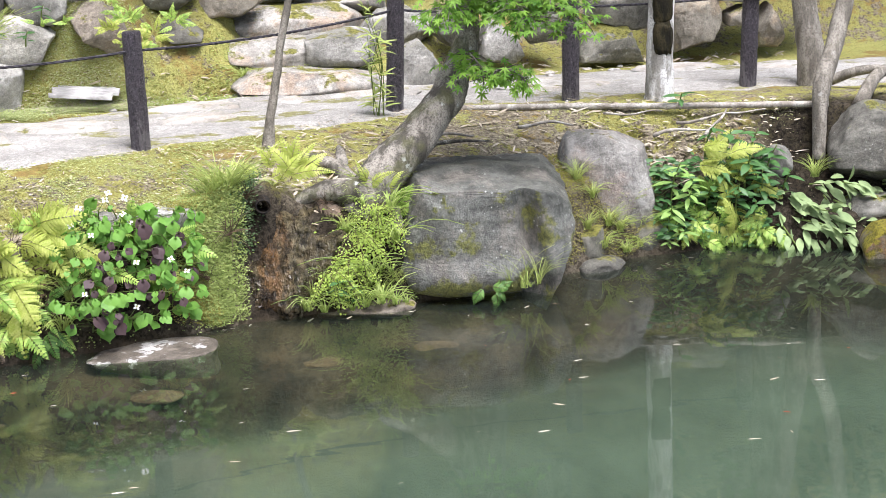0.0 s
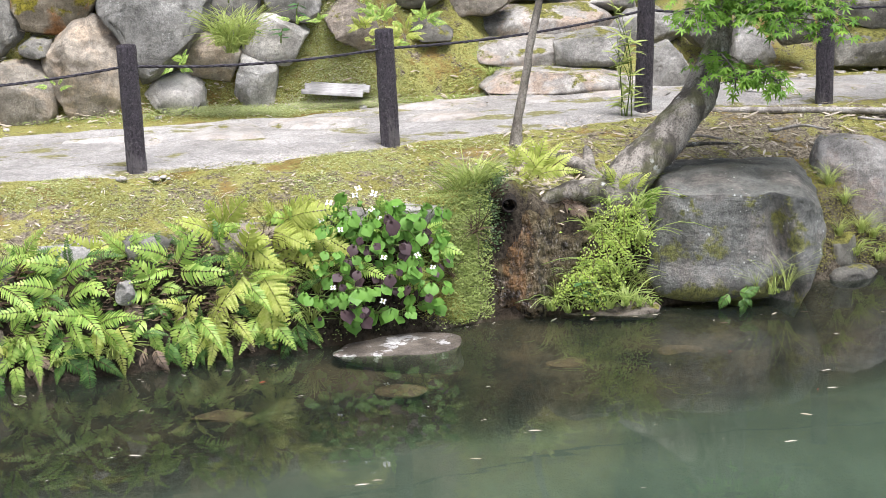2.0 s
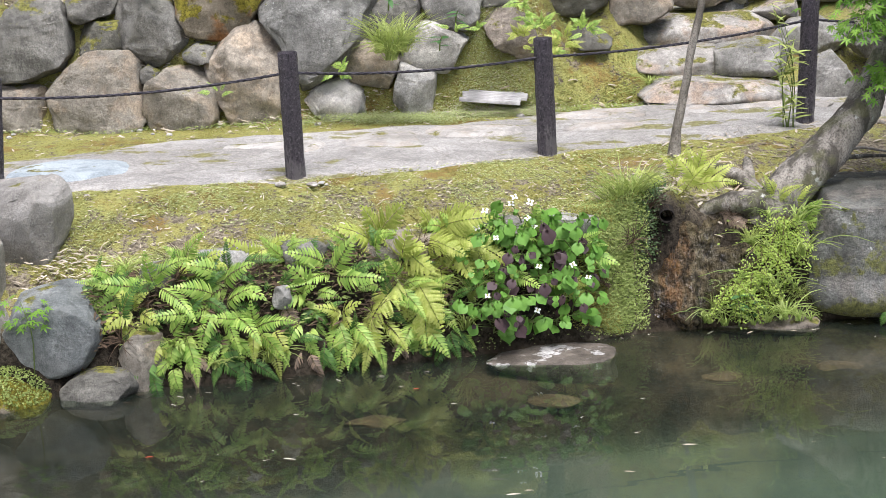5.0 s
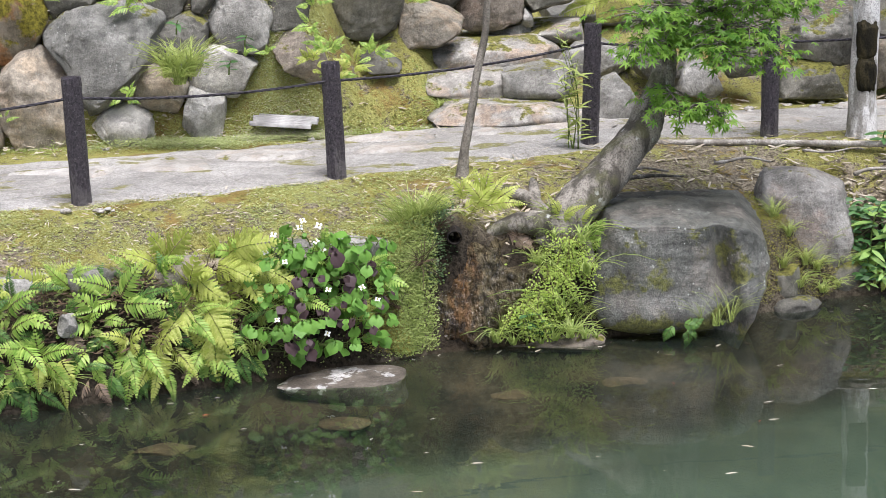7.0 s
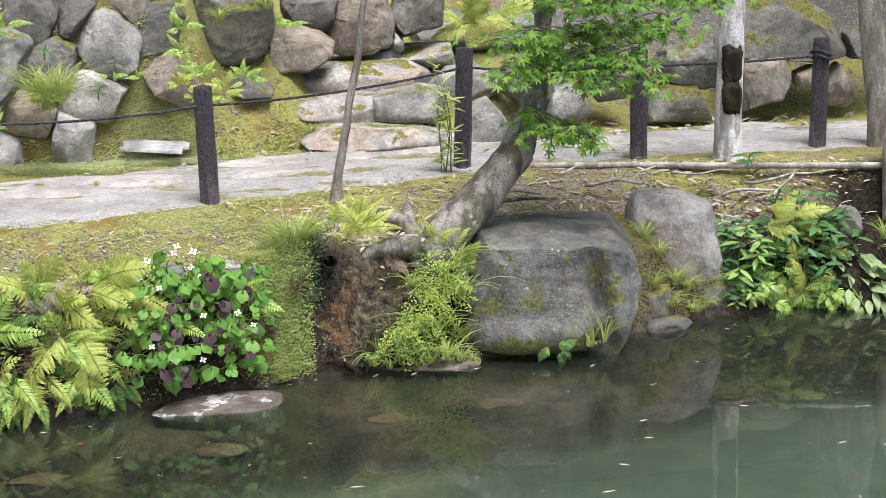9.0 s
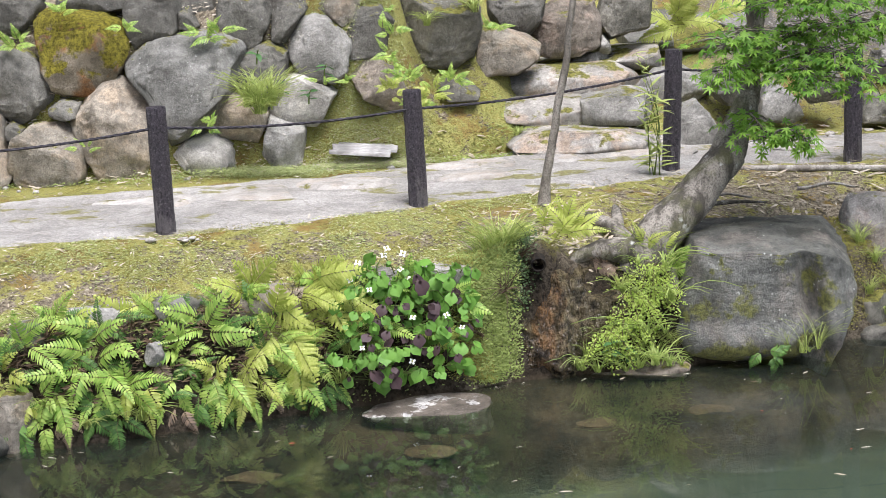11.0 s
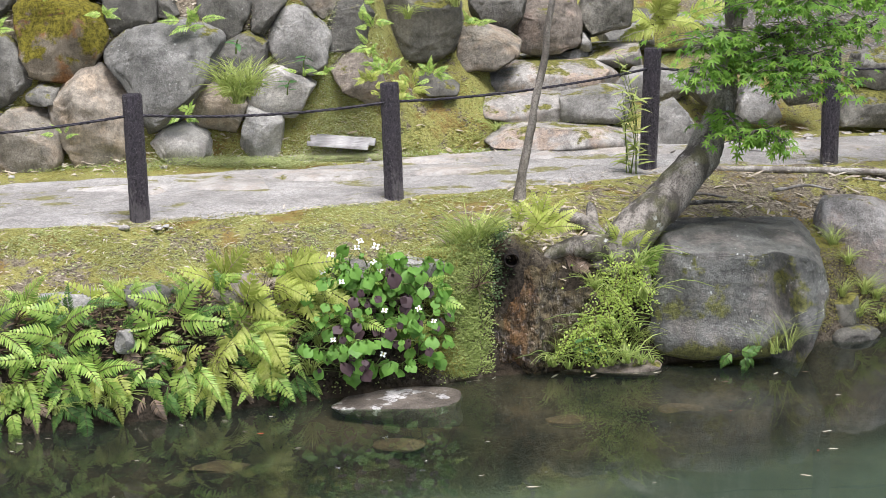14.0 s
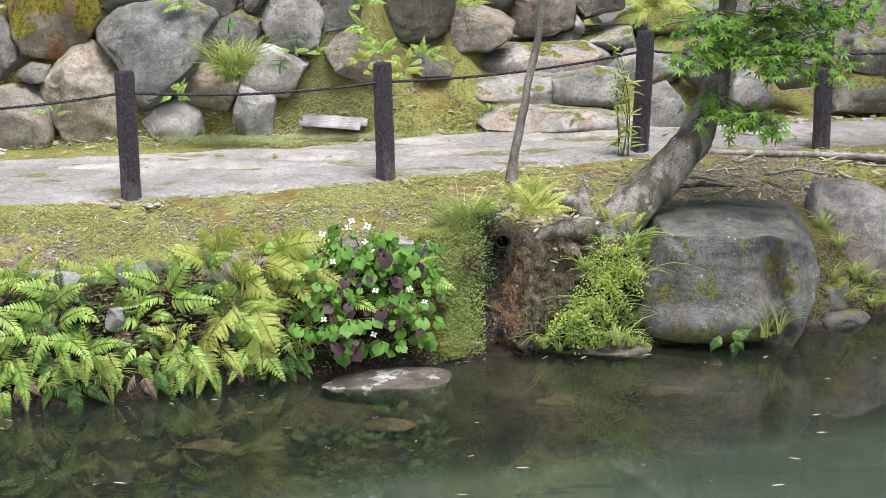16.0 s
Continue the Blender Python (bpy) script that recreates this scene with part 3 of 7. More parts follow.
def path_z(x, y):
    q3 = np.stack([x, y, 0 * x], -1).reshape(-1, 3)
    n = vnoise(q3, 2.3, 4, 21).reshape(x.shape)
    near = path_y(x) + 0.02 + np.interp(x, (1.1, 1.8, 2.4, 3.0), (0.0, 0.12, 0.30, 0.42))
    far = wall_y(x) - verge(x)
    m = np.minimum(y - near, far - y) + 0.16 * n
    return ground_z(x, y) + np.clip(0.10 * m, -0.05, 0.012) + 0.006


path_me, _ = grid_mesh("path", np.arange(-9, 9, 0.04), np.arange(6.9, 9.9, 0.03), path_z, PATHM)
tagged(new("path", path_me), "pale worn path of packed earth edged with moss", "path", kind="structure")

# the pond
wv = [(-11, 0.2, 0), (11, 0.2, 0), (11, 8.3, 0), (-11, 8.3, 0)]
tagged(new("water", mesh_of("water", wv, [(0, 1, 2, 3)], WATER)), "still cloudy green pond water", "water", kind="structure")

# ---- stones ----
ICO = {}


def ico(level):
    if level not in ICO:
        bm = bmesh.new()
        bmesh.ops.create_icosphere(bm, subdivisions=level, radius=1)
        ICO[level] = (np.array([v.co[:] for v in bm.verts]), [tuple(v.index for v in f.verts) for f in bm.faces])
        bm.free()
    return ICO[level]


def rock_mesh(name, w, d, h, seed, material, lean=0.0, level=4, blocky=0.72, cuts=9, rough=0.05, taper=0.0, keep_flat=0.0):
    """A faceted, worn rock that fills the box w x d x h about its centre."""
    rnd = np.random.RandomState(seed)
    p, faces = ico(level)
    v = np.sign(p) * np.abs(p) ** blocky
    for _ in range(cuts):
        n = rnd.normal(size=3) * (1, 1, 0.8)
        n /= np.linalg.norm(n)
        over = v @ n - rnd.uniform(0.62, 0.9)
        v = v - np.outer(np.maximum(over, 0) * 0.92, n)
    v = v * (1 + rough * 2.2 * vnoise(v, 1.5, 2, seed)[:, None] + rough * vnoise(v, 4.0, 3, seed + 5)[:, None])
    v = v + rough * ((np.abs(vnoise(v, 2.3, 3, seed + 9)) * 1.6 - 0.5) + 0.45 * vnoise(v, 8, 3, seed + 13))[:, None] * p
    if taper:
        v[:, :2] *= (1 - taper * v[:, 2:3])
    if keep_flat:
        v[:, 2] = np.minimum(v[:, 2], 1 - keep_flat + 0.15 * (v[:, 2] - 1 + keep_flat) + 0.03 * vnoise(v, 3, 3, seed))
    if lean:
        a = radians(lean)
        x = v[:, 0] * math.cos(a) + v[:, 2] * math.sin(a)
        v[:, 2] = -v[:, 0] * math.sin(a) + v[:, 2] * math.cos(a)
        v[:, 0] = x
    lo, hi = v.min(0), v.max(0)
    v = (v - (lo + hi) / 2) / (hi - lo) * (w, d, h)
    return mesh_of(name, v, faces, material)


def hewn_mesh(name, w, d, h, seed, material, cuts, level=5, rough=0.068, facets=7):
    """A split field stone within w x d x h: each cut is the turn of a flat flank in the wall's plane and its distance from the middle."""
    rnd = np.random.RandomState(seed)
    p, faces = ico(level)
    v = 1.22 * np.sign(p) * np.abs(p) ** 0.6
    v[:, 1] *= 0.84
    planes = [((math.cos(radians(a)), rnd.uniform(-0.30, 0.05), math.sin(radians(a))), q * 0.985) for a, q in cuts]
    for _ in range(facets):
        planes.append(((rnd.normal(0, 0.55), -1.0, rnd.normal(0.38, 0.5)), rnd.uniform(0.62, 0.96)))
    for n, q in planes:
        n = np.array(n) / np.linalg.norm(n)
        v = v - np.outer(np.maximum(v @ n - q, 0) * 0.96, n)
    s3 = np.array((w, d, h)) / 2
    q3 = v * s3 / s3.mean()
    v = v + p * (rough * (1.1 * vnoise(q3, 1.6, 2, seed) + 0.9 * (np.abs(vnoise(q3 * (1, 1, 1.8), 2.6, 3, seed + 9)) * -1.8 + 0.6) + 0.45 * vnoise(q3, 7, 3, seed + 13)))[:, None]
    return mesh_of(name, v * s3, faces, material)


wall_holder = empty("wall_north", 0, 9.2, 0.6, "dry stone retaining wall of mixed rounded boulders", "wall", kind="structure")
stone_count = 0


def wall_stone(x, y, z, w, h, tone, cuts):
    global stone_count
    stone_count += 1
    me = hewn_mesh("stone", w * 1.03, max(0.24, 0.9 * min(w, h)), h * 1.03, 100 + stone_count, STONE[tone], cuts, 5 if w * h > 0.03 else 4)
    part("stone", me, wall_holder, "", Matrix.Translation((x, y - 9.2, z - 0.6)))


# dark tones high in the wall also carry the shade of the canopy above
wall_stone(-2.05, 9.11, 1.28, 0.49, 0.43, "moss", ((5, 1), (50, 1.04), (85, 0.97), (125, 1.17), (190, 0.87), (205, 0.86), (260, 0.98), (295, 0.92), (340, 0.92)))
wall_stone(-2.41, 9.06, 1.14, 0.40, 0.44, "grey", ((45, 0.77), (70, 0.84), (100, 1.03), (175, 0.99), (230, 0.78), (290, 0.92), (315, 0.9), (350, 0.97)))
wall_stone(-2.24, 8.92, 0.75, 0.41, 0.34, "tan", ((5, 0.94), (50, 0.9), (85, 0.97), (135, 1.02), (170, 0.94), (200, 0.99), (250, 0.95), (270, 1), (340, 1.08)))
wall_stone(-1.90, 8.97, 0.86, 0.42, 0.57, "ochre", ((0, 0.99), (35, 1.04), (80, 1.03), (110, 0.85), (130, 0.8), (210, 0.78), (215, 0.77), (260, 0.88), (340, 1.06)))
wall_stone(-1.53, 9.07, 1.08, 0.58, 0.57, "slate", ((20, 1.11), (65, 1.06), (100, 0.9), (120, 0.98), (190, 0.91), (210, 0.7), (285, 0.91), (315, 0.79), (350, 0.9)))
wall_stone(-1.69, 9.17, 1.44, 0.27, 0.30, "dark", ((5, 0.98), (90, 0.97), (150, 1.12), (185, 0.98), (210, 0.99), (280, 0.86), (310, 0.95)))
wall_stone(-1.50, 9.21, 1.43, 0.12, 0.12, "dark", ((30, 0.56), (115, 0.9), (175, 0.94), (260, 0.91), (305, 1.04)))
wall_stone(-1.21, 9.26, 1.41, 0.29, 0.35, "dark", ((25, 0.92), (95, 0.96), (165, 0.99), (195, 0.95), (240, 0.97), (290, 0.89), (330, 0.85)))
wall_stone(-1.13, 9.17, 1.14, 0.29, 0.30, "dark", ((60, 1.05), (110, 0.83), (155, 0.89), (205, 0.95), (280, 0.89), (355, 0.95)))
wall_stone(-1.25, 9.06, 0.91, 0.32, 0.26, "ochre", ((35, 0.84), (70, 0.86), (140, 0.81), (210, 0.81), (255, 0.81), (340, 0.92)))
wall_stone(-1.43, 8.97, 0.71, 0.31, 0.25, "light", ((10, 0.94), (50, 0.87), (105, 0.92), (140, 0.94), (205, 0.79), (230, 0.73), (305, 0.83)))
wall_stone(-0.92, 9.16, 0.98, 0.38, 0.28, "light", ((50, 0.79), (80, 0.94), (155, 0.61), (260, 0.9), (335, 0.79)))
wall_stone(-1.50, 9.36, 1.50, 0.25, 0.18, "dark", ((5, 0.97), (95, 0.95), (190, 0.86), (245, 0.84), (305, 0.92)))
wall_stone(-1.02, 9.07, 0.74, 0.23, 0.32, "light", ((75, 0.84), (160, 0.85), (235, 0.8), (285, 0.98), (350, 0.9)))
wall_stone(-0.82, 9.27, 1.24, 0.36, 0.37, "pale", ((35, 0.88), (45, 0.85), (75, 0.94), (110, 0.99), (165, 0.98), (210, 0.87), (235, 0.86), (270, 0.98), (310, 1.07), (350, 0.96)))
wall_stone(-0.72, 9.36, 1.43, 0.28, 0.20, "tan", ((0, 0.96), (85, 0.94), (205, 0.47), (220, 0.47), (320, 0.85)))
wall_stone(-0.55, 9.34, 1.31, 0.25, 0.31, "dark", ((40, 1.04), (100, 0.87), (145, 0.85), (195, 0.95), (275, 0.96), (305, 1.02), (350, 0.91)))
wall_stone(-0.50, 9.24, 1.03, 0.31, 0.29, "brown", ((15, 0.82), (50, 0.77), (80, 0.92), (130, 1.11), (195, 0.78), (215, 0.61), (250, 0.74), (315, 1.19)))
wall_stone(-0.19, 9.68, 1.29, 0.49, 0.47, "mossgrey", ((5, 0.99), (85, 0.97), (165, 0.93), (175, 0.96), (225, 1.09), (265, 0.95), (315, 0.97), (340, 0.96)))
wall_stone(-0.08, 9.50, 0.96, 0.24, 0.12, "dark", ((30, 0.74), (80, 0.93), (140, 0.97), (200, 0.8), (270, 1), (345, 1.04)))
wall_stone(0.20, 9.74, 1.12, 0.36, 0.26, "tan", ((45, 0.77), (60, 0.76), (95, 1.02), (160, 0.9), (195, 1.01), (275, 0.9), (310, 0.84), (350, 0.97)))
wall_stone(0.27, 9.92, 1.32, 0.33, 0.25, "dark", ((90, 0.98), (185, 0.88), (210, 0.71), (245, 0.81), (325, 0.76), (350, 0.8)))
wall_stone(0.54, 10.06, 1.22, 0.41, 0.32, "brown", ((0, 1), (20, 0.97), (75, 0.93), (130, 0.83), (150, 0.81), (200, 0.98), (265, 0.94), (300, 1.07)))
wall_stone(0.90, 10.20, 1.29, 0.31, 0.29, "mossgrey", ((85, 0.96), (165, 0.92), (210, 0.98), (285, 0.81), (355, 0.92)))
wall_stone(0.78, 10.16, 1.11, 0.09, 0.11, "pale", ((15, 0.71), (50, 0.6), (160, 0.62), (270, 0.96)))
wall_stone(-2.15, 9.01, 1.00, 0.17, 0.11, "grey", ((75, 0.95), (135, 0.78), (190, 0.97), (240, 0.9), (290, 0.91), (355, 0.95)))
wall_stone(-2.41, 8.97, 0.91, 0.10, 0.09, "dark", ((55, 0.7), (125, 0.93), (190, 0.9), (275, 0.96), (340, 0.87)))
wall_stone(-2.47, 9.20, 1.51, 0.37, 0.25, "dark", ((85, 0.93), (180, 0.99), (270, 0.99), (325, 0.86), (350, 0.84)))
wall_stone(-2.00, 9.21, 1.55, 0.37, 0.14, "dark", ((85, 0.88), (180, 0.98), (250, 0.9), (295, 0.97), (355, 0.92)))
wall_stone(-0.96, 9.31, 1.41, 0.23, 0.29, "dark", ((90, 0.97), (175, 0.9), (255, 1.06), (320, 0.39), (345, 0.68)))
wall_stone(-3.08, 9.04, 1.09, 0.49, 0.44, "grey", ((10, 0.95), (20, 0.96), (80, 0.98), (130, 0.84), (145, 0.81), (195, 0.97), (220, 1.06), (270, 1), (295, 0.9), (325, 0.96)))
wall_stone(-2.70, 8.95, 0.81, 0.53, 0.45, "tan", ((10, 0.92), (20, 0.98), (90, 0.99), (130, 0.85), (145, 0.83), (190, 0.99), (205, 1.04), (270, 0.99), (345, 1.11)))
wall_stone(-3.17, 8.91, 0.71, 0.36, 0.27, "tan", ((10, 1.05), (90, 0.98), (175, 0.97), (255, 0.94), (300, 0.9), (350, 0.94)))
wall_stone(-3.56, 8.94, 0.79, 0.39, 0.42, "grey", ((10, 0.96), (85, 0.93), (175, 0.9), (270, 0.98), (340, 0.99)))
wall_stone(-3.34, 8.99, 0.96, 0.13, 0.23, "tan", ((10, 0.88), (50, 0.52), (150, 0.84), (175, 0.92), (265, 0.97), (295, 1.02)))
wall_stone(-3.48, 9.03, 1.07, 0.25, 0.14, "grey", ((5, 1), (75, 0.96), (115, 0.92), (175, 0.93), (275, 0.89), (315, 0.73)))
wall_stone(-2.73, 9.10, 1.25, 0.28, 0.16, "dark", ((85, 0.95), (180, 0.99), (230, 1.02), (300, 0.65), (350, 0.81)))
wall_stone(-2.68, 9.04, 1.10, 0.24, 0.18, "mossgrey", ((5, 0.93), (90, 0.96), (180, 0.99), (270, 0.96)))
wall_stone(1.15, 9.85, 0.87, 0.43, 0.25, "pale", ((45, 0.79), (100, 0.97), (150, 0.93), (195, 0.94), (260, 0.94), (325, 0.74)))
wall_stone(1.21, 9.36, 0.72, 0.27, 0.25, "pale", ((35, 0.68), (125, 0.78), (165, 0.81), (205, 1.15), (270, 0.98), (350, 1.02)))
wall_stone(1.47, 9.70, 0.89, 0.25, 0.21, "grey", ((15, 0.74), (90, 0.99), (165, 0.91), (220, 0.89), (275, 0.97)))
wall_stone(1.71, 9.66, 0.80, 0.26, 0.24, "pale", ((20, 0.69), (55, 0.54), (165, 0.79), (260, 0.86), (310, 1.18)))
wall_stone(2.37, 9.68, 0.75, 0.39, 0.21, "mossgrey", ((15, 0.67), (80, 0.9), (130, 1.03), (175, 0.94), (265, 0.92)))
wall_stone(2.43, 9.76, 0.97, 0.34, 0.29, "grey", ((5, 0.93), (105, 0.74), (165, 0.89), (220, 0.96), (250, 0.86), (275, 1.02)))
wall_stone(3.06, 9.83, 1.13, 0.64, 0.35, "mossgrey", ((20, 0.7), (50, 0.62), (100, 1.02), (150, 1.12), (180, 0.99), (260, 0.88), (290, 1.12), (355, 1.04)))
wall_stone(2.88, 9.73, 0.85, 0.29, 0.31, "tan", ((10, 0.98), (85, 0.95), (115, 1.06), (185, 0.95), (285, 0.77), (320, 0.81)))
wall_stone(3.13, 9.74, 0.88, 0.12, 0.11, "tan", ((10, 0.82), (115, 0.61), (180, 1), (275, 0.89)))
wall_stone(3.33, 9.73, 0.81, 0.16, 0.23, "tan", ((35, 0.52), (140, 0.67), (195, 1.01), (265, 0.95), (315, 1.09)))
wall_stone(3.53, 9.82, 1.06, 0.28, 0.21, "grey", ((5, 0.95), (75, 0.95), (120, 0.89), (190, 0.9), (265, 0.95)))
wall_stone(1.96, 9.75, 0.87, 0.24, 0.19, "grey", ((5, 0.9), (65, 0.91), (135, 0.73), (210, 0.87), (280, 0.93)))


def boulder(x, y, z, w, d, h, tone, label, seed, lean=0, blocky=0.75, cuts=8, rough=0.05, taper=0.0, rz=0, level=4, name="boulder", flat=0.0, group=""):
    me = rock_mesh(name, w, d, h, seed, STONE[tone], lean, level, blocky, cuts, rough, taper, flat)
    ob = tagged(new(name, me), label, "rock", group)
    ob.matrix_basis = pose(x, y, z, 0, 0, rz)
    return ob




def set_stone(x, y, z, w, d, h, tone, label, seed, cuts, level=5, rough=0.04, facets=4, name="boulder"):
    ob = tagged(new(name, hewn_mesh(name, w, d, h, seed, STONE[tone], cuts, level, rough, facets)), label, "rock")
    ob.matrix_basis = pose(x, y, z, 0, 0, 0)
    return ob


def great_boulder():
    """The squat boulder in the pond's edge: a flat sloping top, a swelling right flank behind a groove, and an undercut foot."""
    p, faces = ico(6)
    v = 1.25 * np.sign(p) * np.abs(p) ** 0.62
    planes = [((math.cos(radians(a)), -0.10, math.sin(radians(a))), 0.985 * q) for a, q in ((15, 1.07), (50, 1.15), (85, 0.98), (90, 1.01), (155, 1.07), (170, 0.99), (190, 0.97), (270, 0.99), (335, 0.7))]
    planes += [((0.05, -1, 0.10), 0.95), ((-0.55, -1, 0.1), 1.06), ((0.9, -1, 0.2), 1.14), ((-0.05, -0.9, 1), 1.30), ((0.7, -0.5, 1), 1.34), ((0.0, 0.10, 1), 0.985)]
    for n, d in planes:
        n = np.array(n) / np.linalg.norm(n)
        v = v - np.outer(np.maximum(v @ n - d, 0) * 0.95, n)
    front = smooth(0.2, -0.6, v[:, 1])
    v[:, 1] += 0.22 * np.exp(-((v[:, 0] - 0.50 + 0.16 * v[:, 2]) / 0.09) ** 2) * front * smooth(-0.25, 0.25, v[:, 2])
    v = v + p * (0.035 * vnoise(v, 1.4, 3, 3) + 0.034 * vnoise(v, 4.5, 4, 5) + 0.018 * vnoise(v, 13, 3, 6) - 0.04 * np.maximum(0, vnoise(v * (1.6, 1.6, 0.5), 2.2, 2, 12)))[:, None]
    v = v * (0.442, 0.42, 0.468) + (0, 0, 0.074)
    # the foot juts out a little as a ledge and is hollowed out under it
    foot = v[:, 2] + 0.04 * vnoise(v * (1, 1, 0), 5, 3, 8) - 0.05 * smooth(0.05, 0.3, v[:, 0])
    v[:, 1] -= 0.025 * smooth(0.175, 0.15, foot) * front
    v[:, 1] += 0.16 * smooth(0.060, 0.035, foot) * front * smooth(0.34, 0.12, v[:, 0])
    ob = tagged(new("boulder", mesh_of("boulder", v, faces, STONE["boulder"])), "big dark weathered boulder standing in the pond's edge", "rock")
    ob.matrix_basis = pose(1.244, 7.57, 0, 0, 0, 0)


great_boulder()
set_stone(1.942, 7.91, 0.337, 0.43, 0.36, 0.49, "rightrock", "grey angular rock set in the bank", 62, ((20, 0.85), (70, 0.83), (85, 0.94), (130, 1.24), (165, 1.1), (185, 0.95), (200, 0.9), (270, 0.96), (355, 1.02)), 5, 0.04, 6, "boulder")
boulder(1.79, 7.70, 0.05, 0.18, 0.2, 0.28, "mossgrey", "small mossy rock at the water's edge", 21)
boulder(2.05, 7.92, 0.08, 0.32, 0.3, 0.34, "mossgrey", "low mossy rock in the bank", 22)
boulder(1.83, 7.62, -0.005, 0.24, 0.2, 0.11, "dark", "flat grey rock at the waterline", 23)
boulder(3.40, 7.99, 0.42, 0.66, 0.5, 0.46, "dark", "large rounded grey boulder on the bank", 31, 10, 0.7, 7, 0.05, level=5)
boulder(3.36, 7.88, 0.12, 0.56, 0.4, 0.24, "grey", "broad flat grey rock by the pond", 32, 0, 0.7)
boulder(3.24, 7.56, 0.03, 0.36, 0.32, 0.24, "moss", "moss-covered rock in the water", 33)
boulder(2.83, 8.05, 0.36, 0.15, 0.14, 0.19, "pale", "pale broken stone among the plants", 34, 20)
boulder(2.50, 8.24, 0.36, 0.14, 0.14, 0.14, "grey", "small grey stone in leaf litter", 35)
set_stone(-2.45, 6.85, 0.525, 0.41, 0.24, 0.48, "upright", "upright grey boulder beside the path", 41, ((15, 1.11), (50, 1.18), (95, 0.94), (140, 1.15), (180, 1), (205, 0.94), (255, 1.06), (300, 0.86), (330, 0.83), (350, 0.88)), 5, 0.03, 4, "boulder")
set_stone(-2.676, 6.58, 0.40, 0.14, 0.14, 0.40, "block", "squared stone block set on end", 42, ((60, 1.14), (95, 0.97), (170, 0.86), (265, 0.97), (350, 0.87)), 5, 0.025, 0, "stone_block")
set_stone(-2.534, 6.60, 0.395, 0.182, 0.15, 0.345, "block", "squared grey stone block set on end", 43, ((65, 1.15), (90, 1), (125, 1.07), (175, 0.92), (265, 1.0), (350, 0.88)), 5, 0.025, 0, "stone_block")
set_stone(-2.519, 6.32, 0.195, 0.30, 0.34, 0.345, "block", "light tan angular rock over the pond", 44, ((10, 1.01), (60, 1.13), (95, 0.95), (115, 0.89), (175, 0.87), (270, 1), (305, 0.7), (330, 0.78)), 5, 0.045, 3, "boulder")
set_stone(-2.182, 6.46, 0.216, 0.40, 0.30, 0.36, "blue", "smooth blue-grey boulder in the bank", 97, ((5, 0.98), (30, 0.97), (65, 0.98), (85, 0.98), (110, 1.03), (145, 1.03), (175, 0.98), (210, 1.06), (245, 1.01), (275, 0.98), (300, 0.98), (335, 1)), 5, 0.04, 0, "boulder")
set_stone(-2.0, 6.33, 0.035, 0.30, 0.18, 0.14, "dark", "low grey stone at the waterline", 46, ((15, 1), (65, 0.96), (120, 0.8), (150, 0.79), (180, 1), (280, 0.9), (340, 0.95)), 5, 0.06, 3, "boulder")
set_stone(-1.83, 6.49, 0.10, 0.235, 0.30, 0.28, "tan", "grey stone half hidden by ferns", 47, ((25, 0.85), (75, 0.92), (130, 0.87), (195, 0.92), (245, 0.93), (285, 0.97), (350, 1.01)), 5, 0.05, 3, "boulder")
boulder(-2.40, 6.27, 0.0, 0.46, 0.36, 0.27, "moss", "mossy lump of earth and stone in the water", 48, 0, 0.9, 3, 0.08)
boulder(-2.85, 7.04, 0.56, 0.30, 0.3, 0.18, "pale", "pale flat stone slab", 49, 0, 0.6)
boulder(-2.64, 6.10, 0.04, 0.28, 0.26, 0.2, "grey", "grey rock at the pond's edge", 50)
boulder(-1.80, 6.62, 0.39, 0.22, 0.18, 0.17, "grey", "grey edging stone on the bank top", 51, name="edging_stone", group="edging stones")
boulder(-1.52, 6.70, 0.40, 0.30, 0.24, 0.19, "pale", "pale edging stone on the bank top", 52, 0, 0.5, 8, 0.06, flat=0.2, name="edging_stone", group="edging stones")
boulder(-1.22, 6.76, 0.42, 0.20, 0.18, 0.17, "grey", "grey edging stone on the bank top", 53, 0, 0.5, 8, 0.06, flat=0.2, name="edging_stone", group="edging stones")
boulder(-0.88, 6.90, 0.41, 0.46, 0.24, 0.17, "tan", "brown edging stone on the bank top", 64, 0, 0.5, 8, 0.06, flat=0.2, name="edging_stone", group="edging stones")
boulder(-0.42, 7.07, 0.46, 0.26, 0.16, 0.15, "grey", "grey edging stone behind flowering plants", 55, name="edging_stone", group="edging stones")
boulder(-0.21, 7.16, 0.445, 0.38, 0.20, 0.12, "pale", "flat pale edging stone on the bank top", 56, 0, 0.4, 9, 0.06, flat=0.3, name="edging_stone", group="edging stones")
boulder(-0.22, 6.79, -0.070, 0.55, 0.30, 0.16, "flatwet", "flat grey-brown stone with white patches in the shallows", 57, 0, 0.45, 6, 0.045, flat=0.62, name="flat_stone", level=5)
boulder(-1.29, 6.60, 0.315, 0.08, 0.10, 0.105, "pale", "pale stone showing between the ferns", 63, 20, name="edging_stone", group="edging stones")
boulder(0.68, 7.2, -0.01, 0.45, 0.2, 0.10, "brown", "low brown stone under the boulder", 58)
boulder(-0.89, 6.24, float(ground_z(-0.89, 6.24)) - 0.004, 0.27, 0.16, 0.035, "sunk", "sunken round stone on the pond bed", 59, name="sunken_stone", group="sunken stones")

